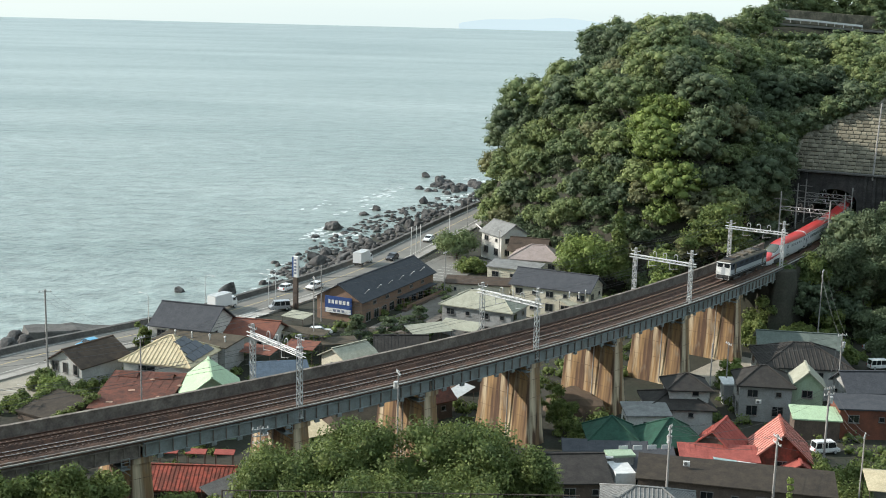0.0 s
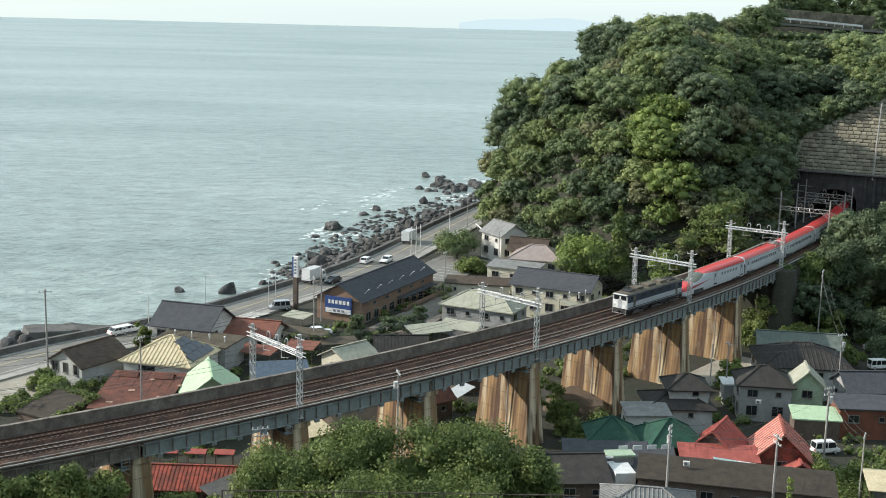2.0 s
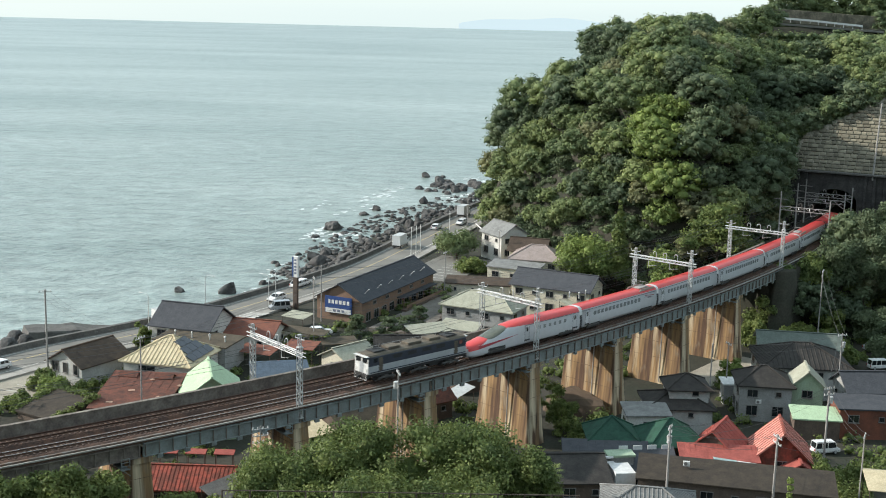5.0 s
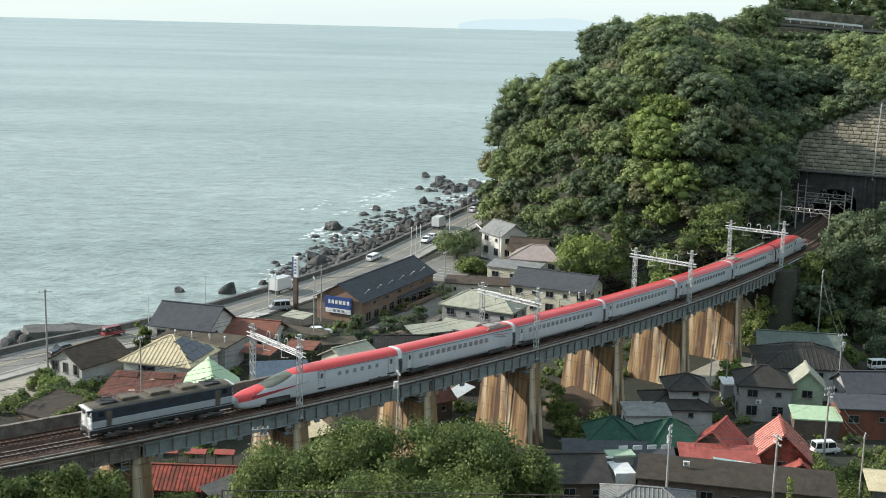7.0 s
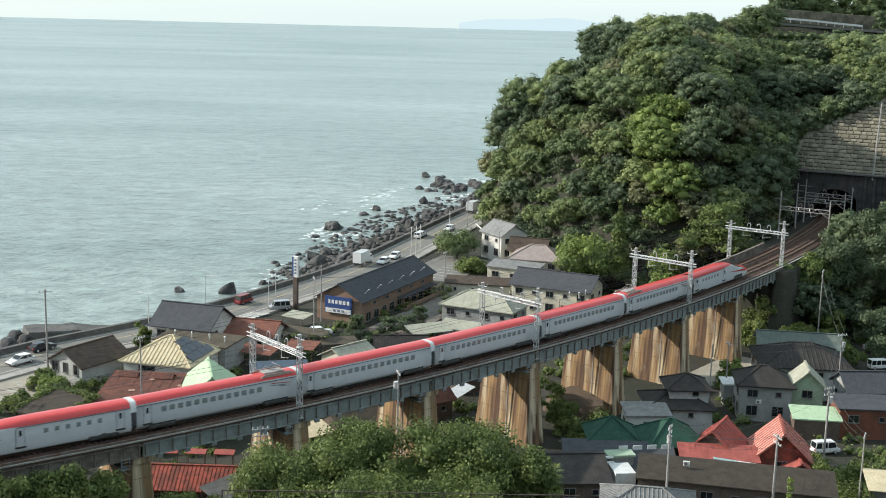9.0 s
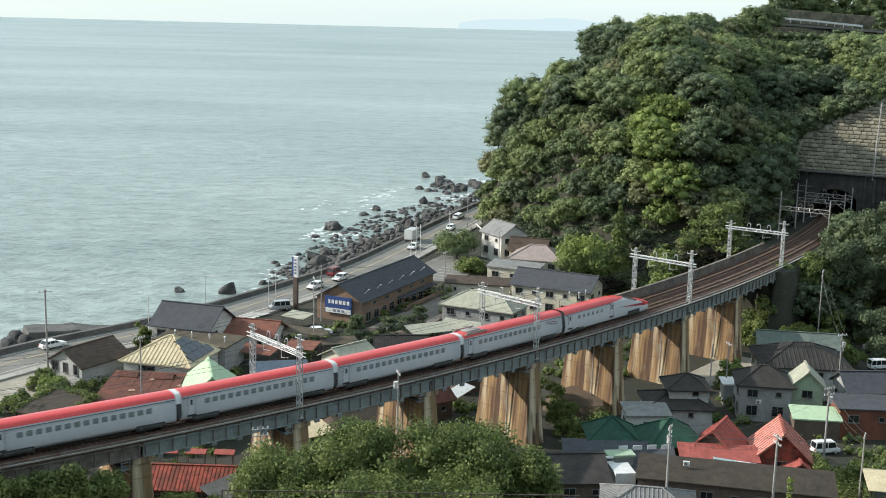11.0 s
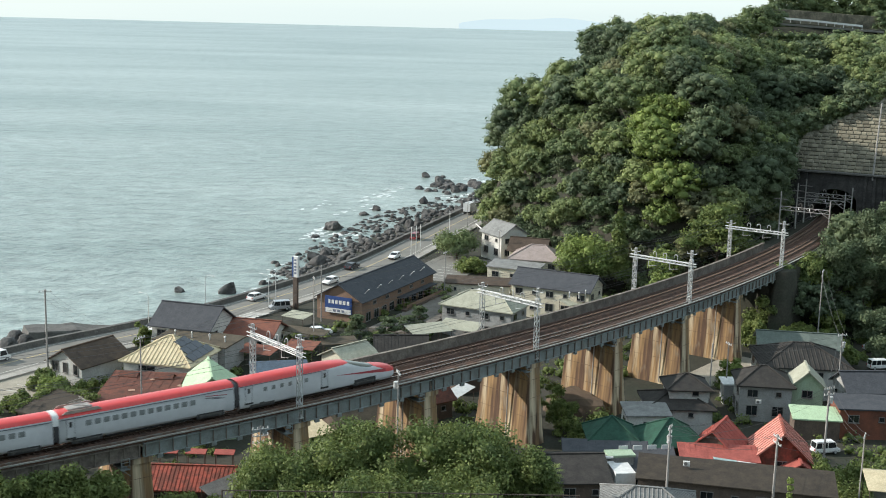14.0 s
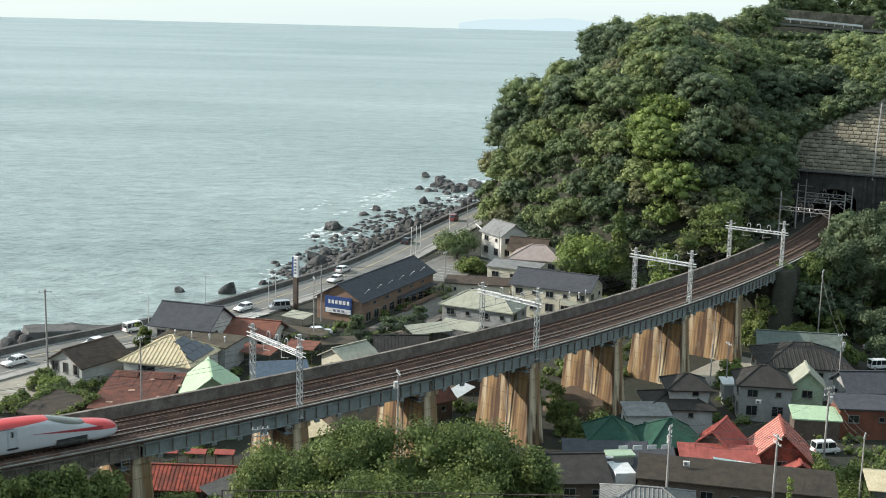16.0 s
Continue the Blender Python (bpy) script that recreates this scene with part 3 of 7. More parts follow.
def build_portal():
    w = thing("tunnel_portal", arc_pose(-25.6, -1.95, 16.4), "dark concrete tunnel mouth under a stone-faced retaining slope", "tunnel portal", kind="structure")
    bm = bmesh.new()
    outline = [(-11, -2), (-5.0, -2), (-5.0, 4.6)]
    outline += [(-5.0 * math.cos(t), 4.6 + 3.2 * math.sin(t)) for t in [math.pi * i / 12 for i in range(1, 12)]]
    outline += [(5.0, 4.6), (5.0, -2), (14, -2), (14, 11.4), (-11, 11.4)]
    add_prism(bm, outline, 0, 1.2)
    part("portal_face", bm, M["portal"], w, "dark mottled concrete face")
    bm = bmesh.new()
    add_box(bm, (1.5, -0.1, 11.6), (25.6, 1.7, 0.4), bevel=0.05)
    part("coping", bm, M["dark_concrete"], w)
    for x in (-8.6, -6.8, 6.6, 8.6, 10.8):
        part("buttress", box((x, -0.25, 4.6), (0.7, 0.5, 13.4), bevel=0.05), M["portal"], w)
    bm = bmesh.new()
    ring = [(-5.2, -2), (-5.2, 4.6)] + [(-5.2 * math.cos(t), 4.6 + 3.4 * math.sin(t)) for t in [math.pi * i / 12 for i in range(1, 12)]] + [(5.2, 4.6), (5.2, -2)]
    v0 = [bm.verts.new((x, 1.1, z)) for x, z in ring]
    v1 = [bm.verts.new((x, 60, z)) for x, z in ring]
    for i in range(len(ring) - 1):
        bm.faces.new((v0[i], v0[i + 1], v1[i + 1], v1[i]))
    bm.faces.new(v1)
    part("lining", bm, M["portal"], w)
    # slope faced with stone blocks: a bed of mortar, and the blocks proud of it
    k = 0.68
    bm = bmesh.new()
    n = 18
    rows = []
    for i in range(n + 1):
        u = -10 + 36 * i / n
        t = slope_top(u)
        rows.append([bm.verts.new(p) for p in ((u, 0.6, 11.6), (u, 0.6 + k * (t - 11.6), t), (u, 2.6 + k * (t - 11.6), t), (u, 2.6, 11.6))])
    for p, q in zip(rows[:-1], rows[1:]):
        for j in range(4):
            bm.faces.new((p[j], q[j], q[(j + 1) % 4], p[(j + 1) % 4]))
    bm.faces.new(rows[0])
    bm.faces.new(list(reversed(rows[-1])))
    bmesh.ops.recalc_face_normals(bm, faces=bm.faces)
    bed = part("stone_slope", bm, M["mortar"], w, "pale mortar bed of the stone slope")
    rng = random.Random(31)
    m = Matrix.Translation((0, 0.6, 11.6)) @ Matrix.Rotation(math.atan2(1, k), 4, "X")
    stones = []
    for i in range(4):
        bm = bmesh.new()
        add_box(bm, (0, 0, 0.08), (1.0, 1.0, 0.3), bevel=0.09)
        for v in bm.verts:
            v.co += 0.06 * noise.noise_vector(v.co * 2.3 + Vector((3.0 * i, 0, 0)))
        stones.append(mesh_of(bm, "stone"))
        stones[-1].materials.append(M["stone_wall"])
    z, count = 0.1, 0
    while z < 23 and count < 300:
        h = rng.uniform(0.85, 1.15)
        u = -9.4 + rng.uniform(0, 0.6)
        while u < 13.5 and count < 300:
            l = rng.uniform(0.9, 1.9)
            if 11.6 + (z + h) * 0.827 < slope_top(u) - 0.1:
                o = part("stone", stones[count % 4], None, bed)
                o.matrix_basis = m @ Matrix.Translation((u + l / 2, z + h / 2, rng.uniform(-0.03, 0.08))) @ Matrix.Rotation(rng.uniform(-0.05, 0.05), 4, "Z") @ Matrix.Diagonal((l - 0.1, h - 0.1, 1, 1))
                count += 1
            u += l
        z += h
    bm = bmesh.new()
    add_rod(bm, (8.0, -0.2, 10.5), (8.4, 1.0, 28.0), 0.22, 0.18, 8)
    part("signal_post", bm, M["pole"], w, "grey concrete post")


M["stone_wall"] = material("stone_slope", (0.25, 0.22, 0.16), 0.9, second=(0.10, 0.095, 0.07), scale=0.5, fine=2.2, vary=0.3, bump=1.0, mix=(0.35, 0.6), random=0.35)
M["mortar"] = material("mortar", (0.42, 0.39, 0.32), 0.95, second=(0.16, 0.15, 0.11), scale=0.35, fine=2.5, vary=0.3, bump=0.8)
M["portal"] = material("dark_mottled_concrete", (0.075, 0.07, 0.066), 0.95, second=(0.035, 0.033, 0.032), scale=0.5, fine=3, vary=0.25)

# ---- train ----
M["silver"] = material("train_silver", (0.55, 0.56, 0.57), 0.35, second=(0.50, 0.51, 0.52), vary=0.04, bump=0.0, spec=0.5)
M["train_red"] = material("train_red", (0.63, 0.06, 0.055), 0.28, second=(0.57, 0.05, 0.048), vary=0.05, bump=0.0, spec=0.5)
M["flash_red"] = material("flash_red", (0.36, 0.03, 0.04), 0.35, vary=0.05, bump=0.0)
M["under"] = material("underframe", (0.035, 0.034, 0.033), 0.8, vary=0.2)
M["bogie"] = material("bogie_dust", (0.09, 0.087, 0.08), 0.8, second=(0.05, 0.048, 0.045), scale=2.0, vary=0.2)
M["skirt"] = material("bogie_cover", (0.04, 0.04, 0.04), 0.7, vary=0.1)
M["train_line"] = material("train_line", (0.16, 0.17, 0.19), 0.4, vary=0.0, bump=0.0)
M["bellows"] = material("bellows", (0.07, 0.07, 0.075), 0.8, vary=0.1)
M["loco_blue"] = material("loco_blue", (0.035, 0.045, 0.065), 0.5, second=(0.03, 0.036, 0.05), vary=0.1)
M["loco_pale"] = material("loco_pale", (0.40, 0.42, 0.43), 0.5, second=(0.33, 0.35, 0.36), vary=0.08)
M["loco_roof"] = material("loco_roof", (0.15, 0.125, 0.09), 0.8, second=(0.08, 0.068, 0.055), scale=0.8, vary=0.2)
M["screen"] = material("roof_screen", (0.40, 0.33, 0.28), 0.5, second=(0.3, 0.24, 0.21), vary=0.1)
M["lamp_glass"] = material("lamp_glass", (0.8, 0.8, 0.75), 0.1, vary=0.0, bump=0.0)


def car_ring(w, h, bot):
    """A coach's cross-section, from the sill round over the roof: half width w, roof height h. Upper part leans in."""
    k = (h - bot) / 3.13
    pts = [(0.0, bot), (w * 0.90, bot), (w * 0.985, bot + 0.35 * k), (w, bot + 0.9 * k), (w * 0.985, bot + 1.55 * k), (w * 0.93, bot + 2.0 * k),
           (w * 0.86, h - 0.52 * k), (w * 0.74, h - 0.24 * k), (w * 0.5, h - 0.07 * k), (0.0, h)]
    return pts + [(-x, z) for x, z in reversed(pts[1:-1])]


def loft(stations):
    """A skin through rings (x, half width, roof height, sill)."""
    bm = bmesh.new()
    rings = []
    for x, w, h, bot in stations:
        rings.append([bm.verts.new((x, y, z)) for y, z in car_ring(w, h, bot)])
    k = len(rings[0])
    for p, q in zip(rings[:-1], rings[1:]):
        for j in range(k):
            f = bm.faces.new((p[j], p[(j + 1) % k], q[(j + 1) % k], q[j]))
            f.smooth = True
    bm.faces.new(list(reversed(rings[0])))
    bm.faces.new(rings[-1])
    bmesh.ops.recalc_face_normals(bm, faces=bm.faces)
    return bm


def split_roof(bm, height_at, name):
    """Parts a skin into the body below a height and the roof above it."""
    roof = bm.copy()
    for b, keep_up in ((bm, False), (roof, True)):
        gone = [f for f in b.faces if (f.calc_center_median().z > height_at(f.calc_center_median().x)) != keep_up]
        bmesh.ops.delete(b, geom=gone, context="FACES")
    return bm, roof


def bogie(parent, x):
    bm = bmesh.new()
    for y in (-1.12, 1.12):
        add_box(bm, (x, y * 1.25, 0.55), (2.9, 0.14, 0.22), bevel=0.05)
        add_box(bm, (x, y * 1.26, 0.62), (0.6, 0.16, 0.4), bevel=0.05)
        for dx in (-1.12, 1.12):
            add_box(bm, (x + dx, y * 1.27, 0.45), (0.42, 0.14, 0.42), bevel=0.1)
    add_box(bm, (x, 0, 0.6), (1.0, 2.1, 0.3))
    b = part("bogie", bm, M["bogie"], parent, "dusty grey bogie frame")
    for dx in (-1.12, 1.12):
        for y in (-0.56, 0.56):
            w = bmesh.new()
            bmesh.ops.create_cone(w, cap_ends=True, segments=16, radius1=0.43, radius2=0.43, depth=0.13,
                                  matrix=Matrix.Translation((x + dx, y, 0.43)) @ Matrix.Rotation(math.pi / 2, 4, "X"))
            part("wheel", w, M["under"], b)
    return b


PANE = mesh_of(box((0, 0, 0), (0.62, 0.05, 0.62), bevel=0.02), "window_pane")
M["train_glass"] = material("train_glass", (0.27, 0.29, 0.29), 0.12, vary=0.05, bump=0.0, spec=0.6)
PANE.materials.append(M["train_glass"])
WINDOW_Z, SIDE_Y = 2.28, 1.452


def train_window(parent, x, side, small=False):
    o = part("window", PANE, None, parent)
    lean = -0.055 * side
    o.matrix_basis = Matrix.Translation((x, side * SIDE_Y, WINDOW_Z)) @ Matrix.Rotation(lean, 4, "X") @ Matrix.Diagonal((0.72 if small else 1, 1, 0.8 if small else 1, 1))


def train_door(parent, x, side):
    d = part("door", box((x, side * 1.462, 1.95), (0.82, 0.03, 1.9), bevel=0.01), M["silver"], parent, "sliding door")
    part("door_seam", box((x - 0.43, side * 1.468, 1.95), (0.035, 0.03, 1.95)), M["train_line"], d)
    part("door_seam", box((x + 0.43, side * 1.468, 1.95), (0.035, 0.03, 1.95)), M["train_line"], d)
    part("door_glass", box((x, side * 1.455, 2.4), (0.3, 0.06, 0.62), bevel=0.02), M["glass"], d)
    part("step", box((x, side * 1.47, 0.92), (1.1, 0.08, 0.2)), M["skirt"], d)


def coach_fittings(t, L0, L1, b0, b1, doors, win, pantograph=0.0, small=()):
    """What hangs on and under a coach's skin."""
    for x in (b0, b1):
        bogie(t, x)
        for side in (-1, 1):
            # black slab put in for the shade inside the bogie opening
            part("bogie_cover", box((x, side * 1.385, 0.62), (3.3, 0.09, 0.78), bevel=0.03), M["skirt"], t, "black slab standing in for shade in the bogie opening")
    part("underfloor", box(((b0 + b1) / 2, 0, 0.55), (abs(b1 - b0) - 4.0, 2.4, 0.6), bevel=0.1), M["skirt"], t)
    for side in (-1, 1):
        part("cheat_line", box(((L0 + L1) / 2, side * 1.36, 2.98), (abs(L1 - L0) - 0.2, 0.06, 0.07)), M["train_line"], t, "thin dark line under the roof")
        for x in doors:
            train_door(t, x, side)
        for x in win:
            train_window(t, x, side, x in small)
    if pantograph:
        for side in (-1, 1):
            bm = bmesh.new()
            add_prism(bm, [(-2.2, 3.45), (-1.7, 3.78), (1.7, 3.78), (2.2, 3.45)], side * 1.16 - 0.05, side * 1.16 + 0.05)
            bmesh.ops.transform(bm, matrix=Matrix.Translation((pantograph, 0, 0)), verts=bm.verts)
            part("noise_screen", bm, M["screen"], t, "beige screen beside the pantograph")
        bm = bmesh.new()
        add_box(bm, (pantograph, 0, 3.72), (2.6, 1.3, 0.2), bevel=0.05)
        for y in (-0.55, 0.55):
            add_rod(bm, (pantograph - 0.9, y, 3.8), (pantograph + 0.8, y, 4.2), 0.04, seg=5)
            add_rod(bm, (pantograph + 0.8, y, 4.2), (pantograph - 0.5, 0.4 * y, 4.5), 0.03, seg=5)
        add_rod(bm, (pantograph - 0.5, -0.9, 4.5), (pantograph - 0.5, 0.9, 4.5), 0.04, seg=5)
        part("pantograph", bm, M["pole"], t, "folded grey pantograph")


MID, END = 20.5, 23.08


def hood(t, x):
    """The pale band that wraps the roof over the gap between two coaches."""
    ring = split_roof(loft([(x - 0.34, 1.475, 3.665, 0.35), (x + 0.34, 1.475, 3.665, 0.35)]), lambda q: 2.75, "hood")[1]
    part("end_hood", ring, M["white_paint"], t, "white hood over the coach gap")


def build_coach(pan=0.0, label=""):
    """A middle coach, its centre at the origin, x the way it runs."""
    t = thing("train_coach", pose(0, 0, 0), label or "silver high-speed train coach with a red roof and small square windows", "train coach", "coaches of the train")
    L = MID / 2 - 0.28
    body, roof = split_roof(loft([(x, 1.47, 3.65, 0.52) for x in (-L, -L * 0.6, -L * 0.2, L * 0.2, L * 0.6, L)]), lambda x: 3.0, "coach")
    part("body", body, M["silver"], t, "silver-white body")
    part("roof", roof, M["train_red"], t, "glossy red roof")
    bm = loft([(x, 1.40, 3.5, 0.7) for x in (L, L + 0.56)])
    part("gangway", bm, M["bellows"], t, "dark grey gangway bellows")
    hood(t, L + 0.28)
    xs = [(-L + 3.1) + i * 0.98 for i in range(int((2 * L - 5.2) / 0.98))]
    coach_fittings(t, -L, L, -MID / 2 + 3.2, MID / 2 - 3.2, (L - 1.2,), xs if not pan else xs[2:], pan)
    if pan:
        for side in (-1, 1):
            for x, z, l, mt in ((-L + 2.2, 2.62, 2.6, "flash_red"), (-L + 2.6, 2.42, 2.0, "train_line"), (-L + 1.9, 2.24, 1.5, "train_line")):
                o = part("emblem", box((0, 0, 0), (l, 0.03, 0.07), bevel=0.01), M[mt], t)
                o.matrix_basis = pose(x, side * 1.447, z, 0, -5, 0)
    return t


def glide(table, x):
    """Smooth value at x from rows (x, value)."""
    xs = [r[0] for r in table]
    ys = [r[1] for r in table]
    k = min(max(1, int(np.searchsorted(xs, x))), len(xs) - 1)
    x0, x1, y0, y1 = xs[k - 1], xs[k], ys[k - 1], ys[k]
    s0 = (y1 - ys[k - 2]) / (x1 - xs[k - 2]) if k > 1 else (y1 - y0) / (x1 - x0)
    s1 = (ys[k + 1] - y0) / (xs[k + 1] - x0) if k + 1 < len(xs) else (y1 - y0) / (x1 - x0)
    t = min(1.0, max(0.0, (x - x0) / (x1 - x0)))
    h = x1 - x0
    return (2 * t ** 3 - 3 * t ** 2 + 1) * y0 + (t ** 3 - 2 * t ** 2 + t) * h * s0 + (-2 * t ** 3 + 3 * t ** 2) * y1 + (t ** 3 - t ** 2) * h * s1


# metres behind the nose's tip: roof height, half width
NOSE_TOP = [(0.0, 1.05), (0.3, 1.42), (0.8, 1.68), (1.6, 1.92), (2.8, 2.14), (4.0, 2.36), (5.2, 2.70), (6.4, 3.04), (7.4, 3.27), (8.6, 3.44), (10.4, 3.58), (12.5, 3.65), (24.0, 3.65)]
NOSE_HALF = [(0.0, 0.30), (0.3, 0.78), (0.8, 1.04), (1.6, 1.20), (2.8, 1.30), (4.2, 1.37), (6.5, 1.43), (9.0, 1.465), (12.0, 1.47), (24.0, 1.47)]
NOSE_SILL = [(0.0, 0.62), (0.4, 0.38), (1.0, 0.28), (3.0, 0.28), (8.0, 0.33), (24.0, 0.35)]


def nose_section(d):
    """The end coach's rounded cross-section d metres behind the tip: points (y, z) from the sill's middle round over the roof."""
    base = car_ring(glide(NOSE_HALF, d), glide(NOSE_TOP, d), glide(NOSE_SILL, d))
    ring = []
    for a, b in zip(base, base[1:] + base[:1]):
        ring += [(a[0] + (b[0] - a[0]) * q / 4, a[1] + (b[1] - a[1]) * q / 4) for q in range(4)]
    n = len(ring)
    for _ in range(2):
        ring = [(0.25 * ring[i - 1][0] + 0.5 * ring[i][0] + 0.25 * ring[(i + 1) % n][0], 0.25 * ring[i - 1][1] + 0.5 * ring[i][1] + 0.25 * ring[(i + 1) % n][1]) for i in range(n)]
    return ring


def nose_band(N, depths, low, high=None, proud=0.012, steps=18):
    """A painted or glazed band on the end coach: from height low(d) over the roof, or on both sides up to high(d)."""
    verts, faces = [], []
    for side in ((1,) if high is None else (1, -1)):
        start = len(verts)
        for d in depths:
            ring = nose_section(d)
            half = len(ring) // 2
            ys, zs = [p[0] for p in ring], [p[1] for p in ring]
            rise = np.maximum.accumulate(zs[4:half + 1])
            at = lambda z: 4 + float(np.interp(z, rise, np.arange(len(rise))))
            i0 = at(low(d))
            i1 = len(ring) - i0 if high is None else at(high(d))
            mid = 0.5 * (zs[0] + zs[half])
            for k in range(steps + 1):
                q = i0 + (i1 - i0) * k / steps
                y, z = np.interp(q, np.arange(len(ring)), ys), np.interp(q, np.arange(len(ring)), zs)
                r = math.hypot(y, z - mid) + 1e-6
                verts.append((N - d, side * (y + proud * y / r), z + proud * (z - mid) / r))
        for i in range(len(depths) - 1):
            for k in range(steps):
                a = start + i * (steps + 1) + k
                f = (a, a + steps + 1, a + steps + 2, a + 1)
                faces.append(f if side == 1 else f[::-1])
    return verts, faces


def build_nose(label):
    """An end coach whose long nose points to +x. Its origin is the middle of the coach."""
    t = thing("train_end_coach", pose(0, 0, 0), label, "train coach", "coaches of the train")
    B, N = -END / 2 + 0.28, END / 2
    depth = [0.0, 0.06, 0.14, 0.24] + [0.36 + 0.24 * i for i in range(50)] + [12.4 + 1.1 * i for i in range(10)] + [END - 0.28]
    verts, faces = [], []
    for d in depth:
        ring = nose_section(d)
        verts += [(N - d, y, z) for y, z in ring]
    per = len(ring)
    for i in range(len(depth) - 1):
        for j in range(per):
            faces.append((i * per + j, (i + 1) * per + j, (i + 1) * per + (j + 1) % per, i * per + (j + 1) % per))
    part("body", fast_mesh("body", verts, faces), M["silver"], t, "silver-white body with a long nose", True)
    bm = bmesh.new()
    bm.faces.new([bm.verts.new((N - 0.002, v[1], v[2])) for v in verts[:per]])
    part("nose_cap", bm, M["silver"], t)

    def top(d):
        return glide(NOSE_TOP, d)

    def line(d):
        return 1.20 + 0.09 * d

    def half(d):
        return 0.20 * max(0.02, 1 - max(0.0, d - 2.0) / 7.8)

    back = [7.0 + 0.2 * i for i in range(25)] + [12.0 + 1.0 * i for i in range(11)] + [END - 0.28]
    for name, ds, low, high, mt, text, proud in (
            ("roof", back, lambda d: 3.0 if d > 11.8 else 3.0 + (top(7.0) - 0.03 - 3.0) * ((11.8 - d) / 4.8) ** 1.2, None, "train_red", "glossy red roof", 0.012),
            ("cab_window", [3.7 + 0.15 * i for i in range(26)], lambda d: top(d) - 0.06 - 0.32 * math.sin(math.pi * min(1, max(0, (d - 3.6) / 4.0))) ** 0.6, None, "cab_glass", "glossy cab windscreen, sky reflection put into an olive-grey colour", 0.016),
            ("nose_top", [0.3 + 0.12 * i for i in range(31)], lambda d: line(d) - half(d) if d < 2.0 else min(top(d) - 0.08, line(2.0) + (top(3.9) - 0.1 - line(2.0)) * ((d - 2.0) / 1.9) ** 0.8), None, "train_red", "red nose top", 0.012),
            ("flash", [1.8 + 0.2 * i for i in range(39)], lambda d: line(d) - half(d), lambda d: line(d) + half(d), "flash_red", "dark red flash along the nose", 0.014)):
        v, f = nose_band(N, ds, low, high, proud, 18 if high is None else 3)
        part(name, fast_mesh(name, v, f), M[mt], t, text, True)
    bm = loft([(B - 0.01, 1.40, 3.5, 0.7), (B - 0.56, 1.40, 3.5, 0.7)])
    part("gangway", bm, M["bellows"], t, "dark grey gangway bellows")
    part("snow_plough", loft([(N - 2.9, 1.22, 0.62, 0.16), (N - 1.1, 0.95, 0.6, 0.16), (N - 0.4, 0.5, 0.55, 0.2)]), M["silver"], t)
    xs = [B + 3.4 + i * 1.12 for i in range(6)]
    coach_fittings(t, B, N - 10.8, B + 3.0, N - 5.2, (B + 1.2, N - 11.2), xs, 0.0, xs)
    return t


# dark glass lifted to olive-grey: the reflected sky is in the base colour
M["cab_glass"] = material("cab_glass", (0.10, 0.105, 0.075), 0.1, vary=0.0, bump=0.0, spec=0.7)


